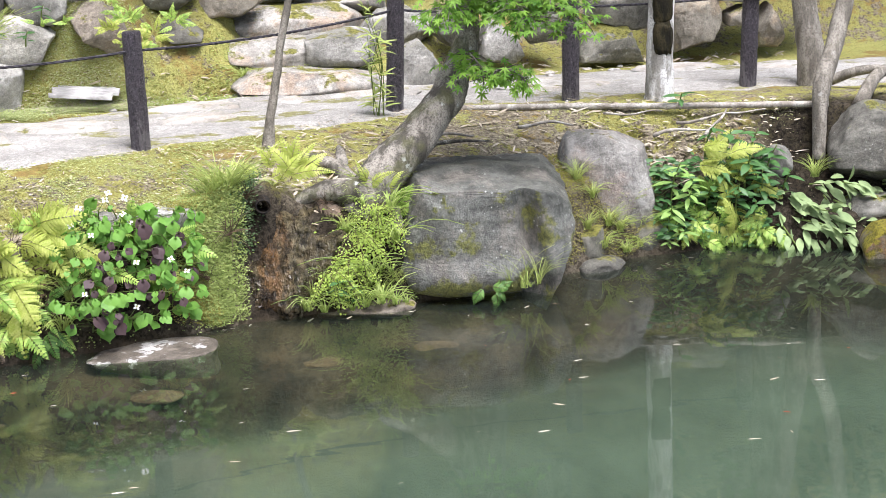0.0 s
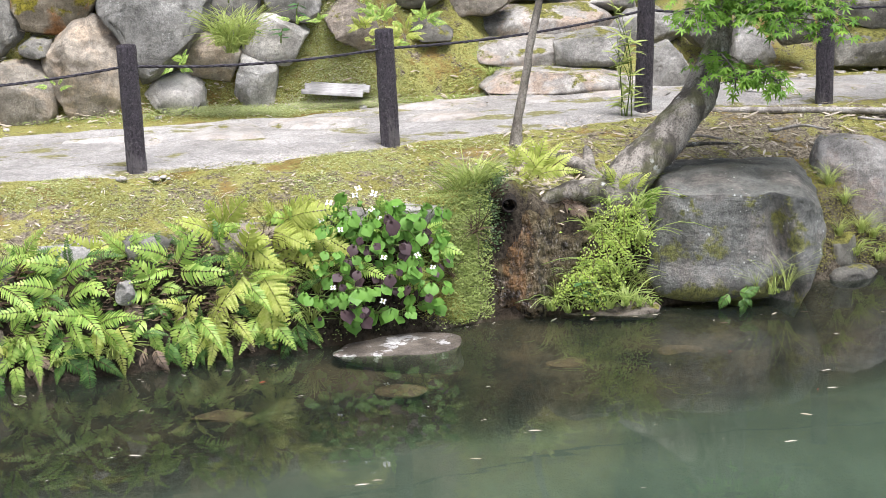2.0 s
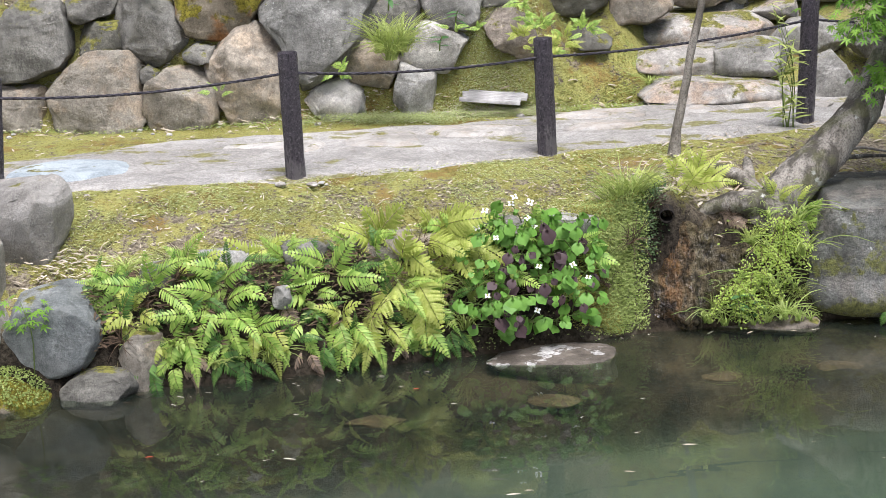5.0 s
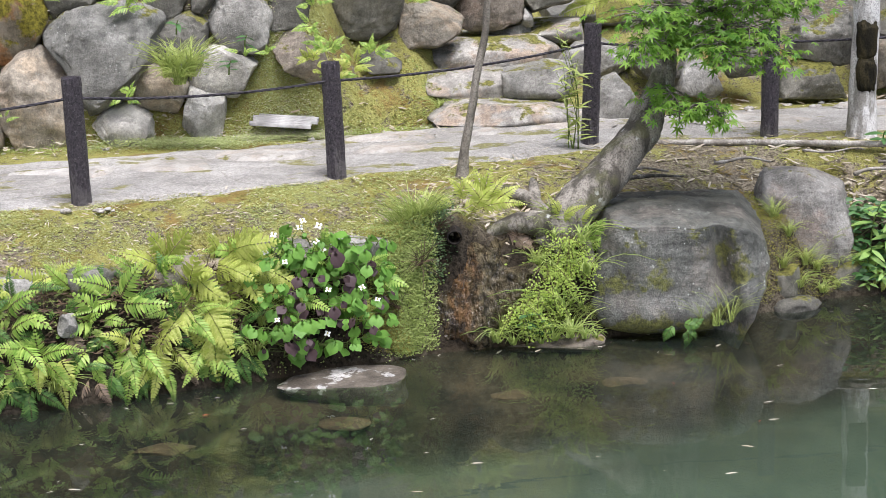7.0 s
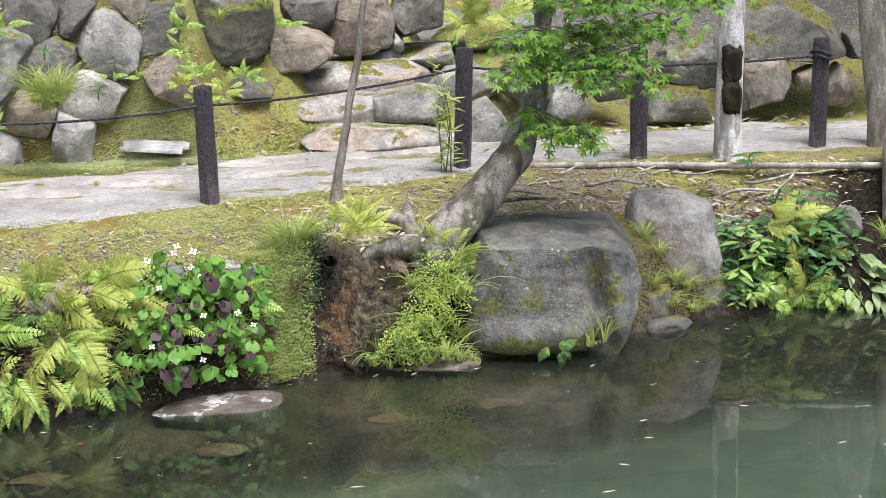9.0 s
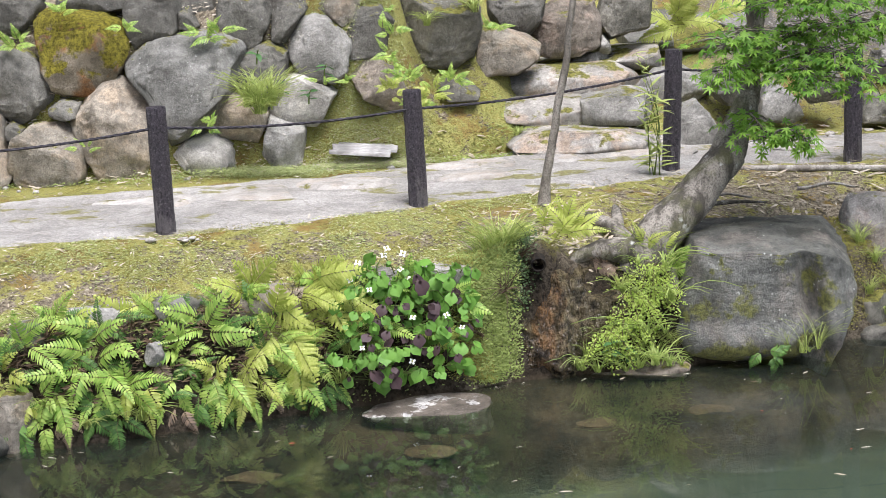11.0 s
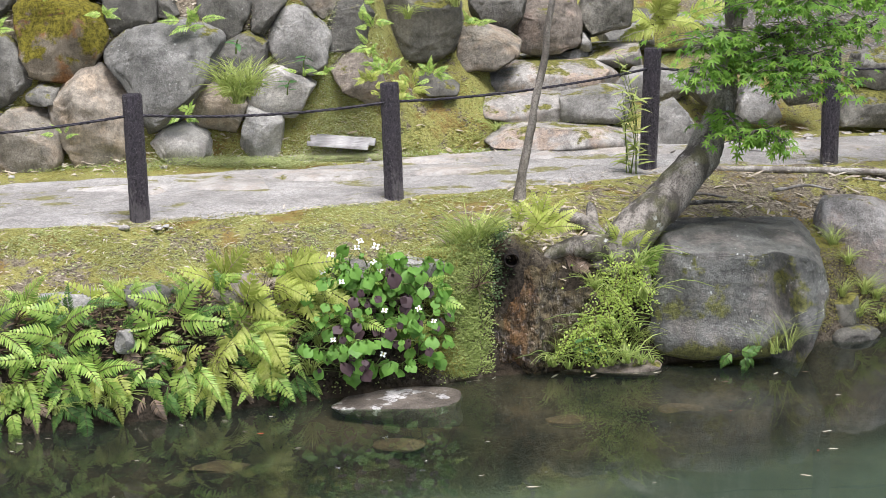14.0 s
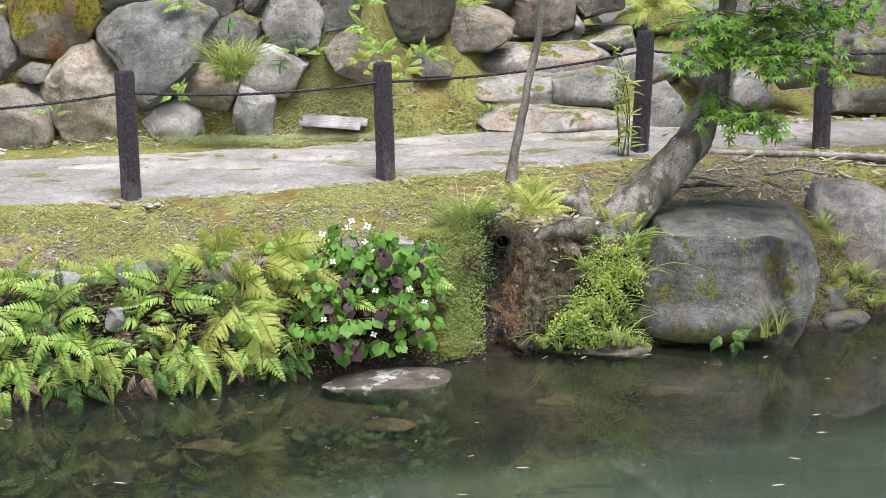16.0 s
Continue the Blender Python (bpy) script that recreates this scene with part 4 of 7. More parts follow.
for k, (sx, sy, sw) in enumerate(((-0.21, 6.46, 0.22), (0.47, 6.76, 0.18), (0.95, 6.86, 0.2))):
    boulder(sx, sy, float(ground_z(sx, sy)) - 0.004, sw, 0.15, 0.03, "sunk", "sunken silt-brown stone on the pond's ledge", 70 + k, 0, 0.9, 3, 0.03, name="sunken_stone", group="sunken stones")


def step_stone(x, y, z, w, h, tone, cuts):
    me = hewn_mesh("step_stone", w * 1.02, 0.44, h * 1.06, int(200 + 37 * x + 11 * z), STONE[tone], cuts, 5, 0.035, 2)
    ob = tagged(new("step_stone", me), "worn pale stone step with mossy front", "step", "stone steps")
    ob.matrix_basis = pose(x, y + 0.17, z, 0, 0, 0)


step_stone(0.56, 9.14, 0.69, 0.79, 0.12, "step", ((0, 0.99), (30, 0.85), (70, 0.82), (135, 1.03), (165, 0.89), (195, 1.03), (255, 0.85), (270, 1)))
step_stone(0.39, 9.43, 0.80, 0.45, 0.16, "step", ((5, 1.02), (90, 0.99), (165, 1.1), (180, 0.98), (245, 0.87), (270, 0.96), (355, 0.98)))
step_stone(0.79, 9.43, 0.82, 0.38, 0.17, "pale", ((0, 0.96), (75, 1.01), (110, 0.89), (180, 1), (270, 0.97)))
step_stone(0.52, 9.78, 0.93, 0.76, 0.19, "step", ((0, 1), (25, 1.08), (85, 0.97), (125, 0.99), (185, 0.97), (240, 0.94), (265, 0.93)))
step_stone(0.61, 10.08, 1.02, 0.40, 0.11, "pale", ((0, 0.97), (115, 0.56), (185, 0.99), (260, 0.84)))
step_stone(0.95, 10.08, 1.02, 0.33, 0.14, "step", ((5, 0.96), (95, 0.93), (180, 0.96), (280, 0.86)))
step_stone(1.06, 10.42, 1.09, 0.32, 0.13, "pale", ((0, 1), (20, 1.07), (95, 0.92), (180, 0.97), (270, 1)))
step_stone(1.40, 10.42, 1.07, 0.42, 0.11, "mossgrey", ((5, 0.95), (95, 0.95), (185, 0.96), (270, 0.96)))
step_stone(1.21, 10.75, 1.18, 0.19, 0.11, "grey", ((5, 0.91), (90, 0.99), (185, 0.9), (270, 0.99)))
step_stone(1.57, 10.75, 1.15, 0.36, 0.11, "pale", ((5, 0.96), (95, 0.95), (180, 0.98), (270, 0.98)))


def path_slab(x, y, w, d, tone, seed):
    me = rock_mesh("path_slab", w, d, 0.08, seed, STONE[tone], 0, 4, 0.85, 4, 0.025, 0, 0.3)
    ob = tagged(new("path_slab", me), "flat worn stone slab sunk into the path", "stone slab", "path slabs")
    ob.matrix_basis = pose(x, y, float(ground_z(x, y, False)) - 0.006, 0, 0, 0)


for row in ((-2.47, 7.66, 0.62, 0.60, "blueslab"), (-1.61, 8.17, 0.55, 0.40, "slab"), (-1.06, 8.28, 0.46, 0.47, "slab"),
            (-0.01, 8.52, 0.44, 0.24, "slab"), (-0.03, 8.86, 0.48, 0.29, "slab"), (0.48, 8.93, 0.26, 0.24, "slab"),
            (0.93, 9.0, 0.5, 0.22, "slab"), (1.87, 9.06, 0.74, 0.50, "slab"), (2.68, 9.4, 0.55, 0.3, "slab"),
            (-0.62, 8.50, 0.57, 0.40, "slab"), (3.27, 9.3, 0.40, 0.3, "slab"), (-2.9, 7.5, 0.4, 0.5, "slab")):
    path_slab(*row[:4], row[4], int(1000 + 40 * row[0] + 7 * row[1]))

# ---- fence: posts and rope ----


def post_mesh(h, r):
    s = Soup()
    rnd = random.Random(5)
    n, rows = 20, 16
    verts, faces = [], []
    prof = [(r * 1.02, -0.15), (r * 1.02, 0.0)] + [(r * (1.0 - 0.03 * i / rows), h * i / rows) for i in range(1, rows)] + [(r * 0.97, h - 0.006), (r * 0.90, h)]
    for i, (rr, z) in enumerate(prof):
        for k in range(n):
            a = 2 * math.pi * k / n
            q = rr * (1 + (0.035 * rnd.uniform(-1, 1) if 1 < i < len(prof) - 2 else 0))
            verts.append((q * math.cos(a), q * math.sin(a), z))
    for i in range(len(prof) - 1):
        for k in range(n):
            faces.append((i * n + k, i * n + (k + 1) % n, (i + 1) * n + (k + 1) % n, (i + 1) * n + k))
    faces.append(tuple((len(prof) - 1) * n + k for k in range(n)))
    s.add(verts, faces)
    return s.mesh("post", POST)


POST_ME = post_mesh(0.56, 0.0445)
# foot x, y, z, then how far the head stands off the foot in x and y
POSTS = ((-2.695, 7.27, 0.60, 0.045, 0.0, 0.97), (-1.376, 7.49, 0.629, -0.004, 0.0, 1.0), (-0.265, 7.91, 0.63, -0.008, 0.0, 0.957),
         (0.983, 8.56, 0.64, 0.022, 0.0, 1.06), (1.902, 8.62, 0.64, 0.005, 0.0, 0.99), (2.893, 8.77, 0.64, 0.012, 0.0, 1.0))
HEADS = []
for px, py, pz, dx, dy, sc in POSTS:
    ob = tagged(new("fence_post", POST_ME), "dark brown-violet round fence post with bark relief", "fence post", "fence posts")
    ob.matrix_basis = Matrix.Translation((px, py, pz)) @ Euler((-dy / 0.56, dx / 0.56, 0)).to_matrix().to_4x4() @ Matrix.Rotation(0.7 * px, 4, "Z") @ Matrix.Diagonal((1, 1, sc, 1))
    HEADS.append(ob.matrix_basis @ Vector((0, 0, 0.47)))


def rope_mesh(pts, r):
    s = Soup()
    pts = [Vector(p) for p in pts]
    lens = [0.0]
    for a, b in zip(pts, pts[1:]):
        lens.append(lens[-1] + (b - a).length)
    for strand in range(3):
        line = []
        for i, p in enumerate(pts):
            d = (pts[min(i + 1, len(pts) - 1)] - pts[max(i - 1, 0)]).normalized()
            a = d.cross(Vector((0, 0, 1))).normalized()
            b = d.cross(a)
            ang = lens[i] / (r * 9) * 2 * math.pi / 2 + strand * 2.094
            line.append(p + 0.55 * r * (math.cos(ang) * a + math.sin(ang) * b))
        tube(s, line, [0.62 * r] * len(line), 5)
    return s.mesh("rope", ROPE)


def rope_between(a, b, sag, n=130):
    a, b = Vector(a), Vector(b)
    return [a.lerp(b, i / n) - Vector((0, 0, sag * 4 * (i / n) * (1 - i / n))) for i in range(n + 1)]


SAG = (0.035, 0.03, 0.03, 0.02, 0.01)
rope = empty("fence_rope", *HEADS[0], "dark twisted rope strung from post to post", "rope")
for i in range(5):
    off = Vector((0, -0.046, 0))
    me = rope_mesh([p - HEADS[0] for p in rope_between(HEADS[i] + off * 0.3, HEADS[i + 1] + off * 0.3, SAG[i])], 0.006)
    part("rope_span", me, rope)
for turn_z in (0.02, -0.005):
    c = HEADS[5] + Vector((0, 0, turn_z)) - HEADS[0]
    ring = [c + Vector((0.052 * math.cos(a), 0.052 * math.sin(a), 0.012 * math.sin(2 * a))) for a in np.linspace(0, 2 * math.pi, 30)]
    part("rope_turn", rope_mesh(ring, 0.006), rope)
s = Soup()
for k in range(22):
    rnd = random.Random(k)
    a = Vector((-0.045, -0.01, -0.004 + 0.012 * rnd.random()))
    tube(s, curve_points([a, a + Vector((-0.03, rnd.uniform(-.02, .02), 0.0)), a + Vector((rnd.uniform(-0.10, -.03), rnd.uniform(-.03, .02), rnd.uniform(-.085, -.01)))], 6), [0.0045, 0.004, 0.0036, 0.0033, 0.003, 0.002], 4)
part("frayed_end", s.mesh("frayed_end", ROPE), rope)

# ---- trees ----


def frame_at(pos, along, normal):
    """A matrix at pos whose y runs along and whose z is near normal."""
    y = Vector(along).normalized()
    x = y.cross(Vector(normal))
    x = x.normalized() if x.length > 1e-5 else y.orthogonal().normalized()
    z = x.cross(y)
    m = Matrix((x, y, z)).transposed().to_4x4()
    m.translation = Vector(pos)
    return m


def blade(length, width, stations=4, droop=0.1, fold=0.12, peak=0.4, teeth=0.0, curl=0.0):
    """A lance-shaped leaf along +y, folded on its midrib and drooping."""
    verts, faces = [(0, 0, 0)], []
    for i in range(1, stations + 1):
        u = i / (stations + 1)
        s = (u / peak) if u < peak else (1 - u) / (1 - peak)
        hw = 0.5 * width * math.sin(0.5 * math.pi * min(1, s)) ** 0.8 * (1 - (teeth if i % 2 else 0))
        y, z = length * u, -droop * length * u * u
        verts += [(-hw + curl * u * u * length, y, z + fold * hw), (curl * u * u * length, y, z), (hw + curl * u * u * length, y, z + fold * hw)]
    verts.append((curl * length, length, -droop * length))
    faces += [(0, 2, 1), (0, 3, 2)]
    for i in range(stations - 1):
        a, b = 1 + 3 * i, 4 + 3 * i
        faces += [(a, a + 1, b + 1, b), (a + 1, a + 2, b + 2, b + 1)]
    a = 1 + 3 * (stations - 1)
    t = len(verts) - 1
    faces += [(a, a + 1, t), (a + 1, a + 2, t)]
    return verts, faces


def maple_leaf(r):
    """A seven-lobed leaf about a centre, tips drooping."""
    verts, faces = [(0, 0, 0)], []
    lobes = ((-150, 0.5), (-100, 0.78), (-50, 0.95), (0, 1.05), (50, 0.95), (100, 0.78), (150, 0.5))
    n = len(lobes)
    for i, (a, l) in enumerate(lobes):
        for da, k in ((-13, 0.55), (0, 1.0), (13, 0.55)):
            g = radians(a + da)
            q = r * l * k
            verts.append((q * math.sin(g), q * math.cos(g), -0.25 * q * q / r))
        if i < n - 1:
            g = radians(a + 25)
            verts.append((0.27 * r * math.sin(g), 0.27 * r * math.cos(g), 0.02 * r))
    for i in range(n):
        b = 1 + 4 * i
        faces += [(0, b + 1, b), (0, b + 2, b + 1)]
        if i < n - 1:
            faces += [(0, b + 3, b + 2), (0, b + 4, b + 3)]
    return verts, faces


MAPLE_GREEN = leaf_material("maple_leaf_green", (0.07, 0.20, 0.018), (0.27, 0.46, 0.065), 0.5, 0.45)
WOOD_GREEN = leaf_material("woodland_leaf_green", (0.06, 0.11, 0.03), (0.13, 0.20, 0.06), 0.6, 0.35)

maple = empty("maple_tree", 0.72, 7.48, 0.42, "leaning maple with mottled grey bark and fresh green leaves", "tree")
o = Vector((0.72, 7.48, 0.42))


def rel(*pts):
    return [Vector(p) - o for p in pts]


s = Soup()
line = curve_points(rel((0.70, 7.42, 0.36), (0.745, 7.43, 0.449), (0.799, 7.46, 0.537), (0.958, 7.53, 0.669), (1.073, 7.60, 0.792), (1.158, 7.66, 0.906), (1.218, 7.72, 1.035), (1.249, 7.77, 1.180), (1.266, 7.82, 1.327), (1.290, 7.86, 1.449),
                        (1.36, 7.9, 2.1), (1.55, 8.0, 2.9), (1.6, 8.1, 3.8)), 110)
rad = [np.interp(p.z + 0.42, (0.36, 0.45, 0.55, 0.8, 0.95, 1.1, 1.25, 1.5, 3.8), (0.125, 0.108, 0.092, 0.084, 0.072, 0.054, 0.046, 0.042, 0.015)) for p in line]
tube(s, line, rad, 22, 0.03, 3)
v = np.array(s.v)
v += 0.022 * np.stack([vnoise(v, 7, 3, k) for k in (1, 2, 3)], -1) * smooth(2.0, 1.0, v[:, 2])[:, None]
s.v = [tuple(q) for q in v]
part("trunk", s.mesh("trunk", MAPLE_BARK), maple)
roots = (((0.74, 7.43, 0.46), (0.62, 7.36, 0.495), (0.50, 7.33, 0.50), (0.36, 7.34, 0.43), 0.066),
         ((0.70, 7.44, 0.44), (0.80, 7.38, 0.42), (0.85, 7.33, 0.34), (0.86, 7.30, 0.22), 0.05),
         ((0.70, 7.55, 0.46), (0.60, 7.66, 0.545), (0.50, 7.76, 0.57), (0.38, 7.86, 0.56), 0.04),
         ((0.78, 7.55, 0.50), (0.95, 7.80, 0.575), (1.18, 7.86, 0.59), (1.36, 7.93, 0.57), 0.016),
         ((0.64, 7.62, 0.52), (0.64, 7.70, 0.58), (0.635, 7.72, 0.61), (0.63, 7.73, 0.625), 0.03))
for a, b, c, d, r in roots:
    s = Soup()
    tube(s, curve_points(rel(a, b, c, d), 14), [r * (1 - 0.8 * (i / 13) ** 1.6) for i in range(14)], 11, 0.10, 4)
    part("root", s.mesh("root", MAPLE_BARK), maple)

rnd = random.Random(11)


def spray(start, end, count, spread, size=0.037, sag=0.06):
    """A side branch with leaves held in flat, drooping tiers."""
    a, b = Vector(start), Vector(end)
    mid = a.lerp(b, 0.5) + Vector((0, 0, 0.05))
    twigs, leaves = Soup(), Soup()
    pts = curve_points(rel(a, mid, b), 9)
    tube(twigs, pts, [0.008 * (1 - 0.8 * i / 8) for i in range(9)], 5, 0, 1)
    for _ in range(count):
        u = rnd.uniform(0.25, 1.08)
        i = min(int(u * 8), 8)
        base = pts[i]
        side = Vector((rnd.gauss(0, spread), rnd.gauss(0, spread * 0.8), rnd.gauss(0, spread * 0.22) - sag * rnd.random()))
        pos = base + side
        out = Vector((side.x + rnd.uniform(-.05, .05), side.y - 0.03 + rnd.uniform(-.05, .05), -0.03 - 0.05 * rnd.random()))
        nor = Vector((rnd.gauss(0, 0.35), rnd.gauss(-0.35, 0.35), 1))
        vv, ff = maple_leaf(size * rnd.uniform(0.65, 1.15))
        leaves.add(vv, ff, frame_at(pos, out, nor))
        if rnd.random() < 0.35:
            tube(twigs, [base, base.lerp(pos, 0.6) + Vector((0, 0, 0.01)), pos], [0.003, 0.002, 0.001], 4)
    branch = part("branch", twigs.mesh("branch", MAPLE_BARK), maple)
    part("foliage", leaves.mesh("foliage", MAPLE_GREEN), branch, "fresh green seven-lobed maple leaves")


# lower sprays, within the camera's reach, then the crown above it
for st, en, n, sp in (((1.28, 7.72, 1.22), (1.62, 7.45, 1.30), 95, 0.10), ((1.30, 7.75, 1.30), (1.85, 7.6, 1.42), 120, 0.11),
                      ((1.32, 7.76, 1.36), (1.10, 7.4, 1.36), 70, 0.09), ((1.30, 7.74, 1.25), (1.48, 7.35, 1.20), 80, 0.09),
                      ((1.34, 7.8, 1.5), (1.55, 7.4, 1.55), 120, 0.12), ((1.35, 7.8, 1.52), (2.05, 7.7, 1.52), 110, 0.10),
                      ((1.17, 7.66, 1.03), (1.28, 7.42, 0.955), 46, 0.05), ((1.28, 7.42, 0.96), (1.45, 7.38, 0.93), 38, 0.045),
                      ((1.30, 7.7, 1.3), (1.72, 7.4, 1.18), 48, 0.08), ((1.25, 7.6, 1.2), (1.05, 7.35, 1.25), 40, 0.06)):
    spray(st, en, int(2.5 * n), 1.05 * sp)
for k in range(5):
    zz = rnd.uniform(1.9, 3.7)
    st = (1.38 + 0.08 * (zz - 1.6), 7.85, zz)
    ang = rnd.uniform(-1.9, 0.7)
    spray(st, (st[0] + 0.9 * math.cos(ang), st[1] + 0.7 * math.sin(ang), zz + rnd.uniform(-.05, .25)), 70, 0.2, 0.05)

# thin sapling
sap = empty("sapling", 0.315, 7.9, 0.58, "thin grey-barked sapling growing beside the path", "tree")
s = Soup()
line = curve_points([(0, 0, 0), (0.02, 0, 0.16), (0.062, 0.01, 0.36), (0.085, 0.02, 0.50), (0.128, 0.03, 0.68), (0.142, 0.04, 0.82), (0.168, 0.05, 0.98), (0.19, 0.12, 1.4), (0.24, 0.15, 2.2)], 40)
tube(s, line, [0.034 - 0.012 * min(1, i / 5) - 0.010 * i / 39 for i in range(40)], 10, 0.10, 6)
part("trunk", s.mesh("trunk", GREY_BARK), sap)
s = Soup()
for k in range(5):
    a = Vector(line[30 + 2 * k])
    tube(s, curve_points([a, a + Vector((rnd.uniform(-.2, .2), rnd.uniform(-.2, .2), 0.25)), a + Vector((rnd.uniform(-.5, .5), rnd.uniform(-.4, .4), 0.5))], 6), [0.006 * (1 - i / 7) for i in range(6)], 5)
part("branchwork", s.mesh("branchwork", GREY_BARK), sap)


def trunk_mesh(name, ctrl, radii, material, seed, knobs=0.08, sides=18, n=50):
    s = Soup()
    line = curve_points(ctrl, n)
    tube(s, line, [float(np.interp(i / (n - 1), np.linspace(0, 1, len(radii)), radii)) for i in range(n)], sides, 0.03, seed)
    v = np.array(s.v)
    v += knobs * 0.2 * np.stack([vnoise(v * (1, 1, 0.5), 7, 3, seed + k) for k in (1, 2, 3)], -1)
    s.v = [tuple(q) for q in v]
    return s.mesh(name, material)


bleached = empty("bleached_tree", 2.335, 8.50, 0.60, "pale bleached tree trunk with a dark moss patch", "tree")
part("trunk", trunk_mesh("trunk", [(0, 0, -0.05), (0.005, 0, 0.05), (0.01, 0, 0.2), (0.01, 0, 0.5), (0.02, 0, 0.9), (0.05, 0.05, 2.2), (0.1, 0.1, 4.0), (0.3, 0.2, 6.0)],
                         (0.098, 0.076, 0.070, 0.068, 0.066, 0.062, 0.05, 0.03), PALE_WOOD, 3, 0.07, 22, 70), bleached)
pv, pf = ico(4)
for dz, hh, ww in ((0.52, 0.135, 0.11), (0.35, 0.125, 0.105)):
    v = np.sign(pv) * np.abs(pv) ** 0.55 * (1 + 0.22 * vnoise(pv, 3, 4, int(dz * 100))[:, None]) * (ww * 0.46, 0.034, hh * 0.74)
    part("moss_patch", mesh_of("moss_patch", v + (0.008, -0.042, dz), pf, DARK_MOSS), bleached, "dark brown moss patch")

twin = empty("twin_trunk_tree", 3.15, 8.45, 0.5, "grey tree with two crossing trunks on the bank", "tree")
part("trunk", trunk_mesh("trunk", [(0.09, 0.28, 0.0), (0.085, 0.28, 0.16), (0.06, 0.3, 0.4), (0.04, 0.33, 0.6), (-0.02, 0.4, 1.3), (-0.2, 0.5, 3.0), (-0.3, 0.6, 5)],
                         (0.10, 0.078, 0.07, 0.065, 0.06, 0.05, 0.03), GREY_BARK, 8, 0.07), twin)
part("trunk", trunk_mesh("trunk", [(-0.11, -0.38, -0.14), (-0.10, -0.35, 0.06), (-0.07, -0.30, 0.24), (0.03, -0.2, 0.45), (0.10, -0.14, 0.66), (0.2, -0.05, 1.2), (0.5, 0.1, 3.0), (0.7, 0.2, 5)],
                         (0.03, 0.038, 0.042, 0.043, 0.042, 0.04, 0.034, 0.025), GREY_BARK, 9, 0.07), twin)
for pts, r in (([(0.12, -0.3, 0.1), (0.25, -0.2, 0.24), (0.4, -0.1, 0.24), (0.6, 0.0, 0.17)], 0.04), ([(0.1, 0.2, 0.14), (0.3, 0.1, 0.22), (0.5, 0.05, 0.2), (0.8, 0.0, 0.14)], 0.03)):
    s = Soup()
    tube(s, curve_points(pts, 12), [r * (1 - 0.5 * i / 11) for i in range(12)], 8, 0.1, 3)
    part("root", s.mesh("root", GREY_BARK), twin)

# pole that edges the path, and loose roots
s = Soup()
tube(s, curve_points([(1.25, 8.54, 0.628), (1.8, 8.45, 0.625), (2.4, 8.31, 0.622), (3.12, 8.17, 0.62)], 30), [0.0165] * 30, 8, 0.08, 2)
tagged(new("edging_pole", s.mesh("edging_pole", DRY_WOOD)), "long bare pole laid along the path's edge", "pole")
for k, (pts, r) in enumerate((([(2.35, 8.2, 0.56), (2.5, 8.15, 0.58), (2.62, 8.2, 0.60), (2.8, 8.18, 0.60)], 0.011), ([(2.0, 8.3, 0.60), (2.15, 8.26, 0.605), (2.3, 8.3, 0.60)], 0.009),
                              ([(1.55, 8.2, 0.585), (1.68, 8.16, 0.60), (1.82, 8.18, 0.585)], 0.014), ([(2.45, 8.05, 0.52), (2.55, 8.1, 0.58), (2.6, 8.17, 0.62)], 0.012),
                              ([(1.95, 8.45, 0.61), (2.12, 8.5, 0.625), (2.25, 8.55, 0.62)], 0.012), ([(2.2, 8.08, 0.52), (2.36, 8.1, 0.545), (2.5, 8.06, 0.53)], 0.014),
                              ([(1.1, 8.02, 0.585), (1.2, 7.99, 0.60), (1.3, 8.02, 0.59)], 0.013))):
    s = Soup()
    tube(s, [q + Vector((0, 0.012 * math.sin(9.0 * q.x + k), 0.008 * math.sin(23.0 * q.x))) for q in curve_points(pts, 16)], [0.75 * r * (1 - 0.6 * i / 15) for i in range(16)], 7, 0.18, k)
    tagged(new("surface_root", s.mesh("surface_root", DRY_WOOD)), "bare grey root lying on the earth", "root", "surface roots")

# woodland on the slope, seen in the pond's reflection
crown_s = Soup()
rnd = random.Random(4)
for c in range(34):
    cx, cy, cz = rnd.gauss(0, 1.0), rnd.gauss(0, 1.0), rnd.uniform(1.6, 6.4)
    for _ in range(75):
        pos = (cx + rnd.gauss(0, 0.42), cy + rnd.gauss(0, 0.42), cz + rnd.gauss(0, 0.3))
        vv, ff = blade(rnd.uniform(0.16, 0.28), 0.11, 2, 0.3)
        crown_s.add(vv, ff, frame_at(pos, (rnd.gauss(0, 1), rnd.gauss(0, 1), rnd.gauss(-.3, .5)), (rnd.gauss(0, .5), rnd.gauss(0, .5), 1)))
CROWN_ME = crown_s.mesh("crown", WOOD_GREEN)
WOOD_TRUNK = trunk_mesh("trunk", [(0, 0, -0.4), (0.05, 0, 1.5), (0, 0.1, 3.5), (0.1, 0, 6.2)], (0.16, 0.12, 0.09, 0.03), GREY_BARK, 12, 0.1, 12, 24)
# unseen crown added off the twin trunks, for shade on the right and reflection
part("crown", CROWN_ME, twin, "", pose(2.2, 1.2, 3.6, 0, 0, 20) @ Matrix.Scale(0.75, 4))
first = None
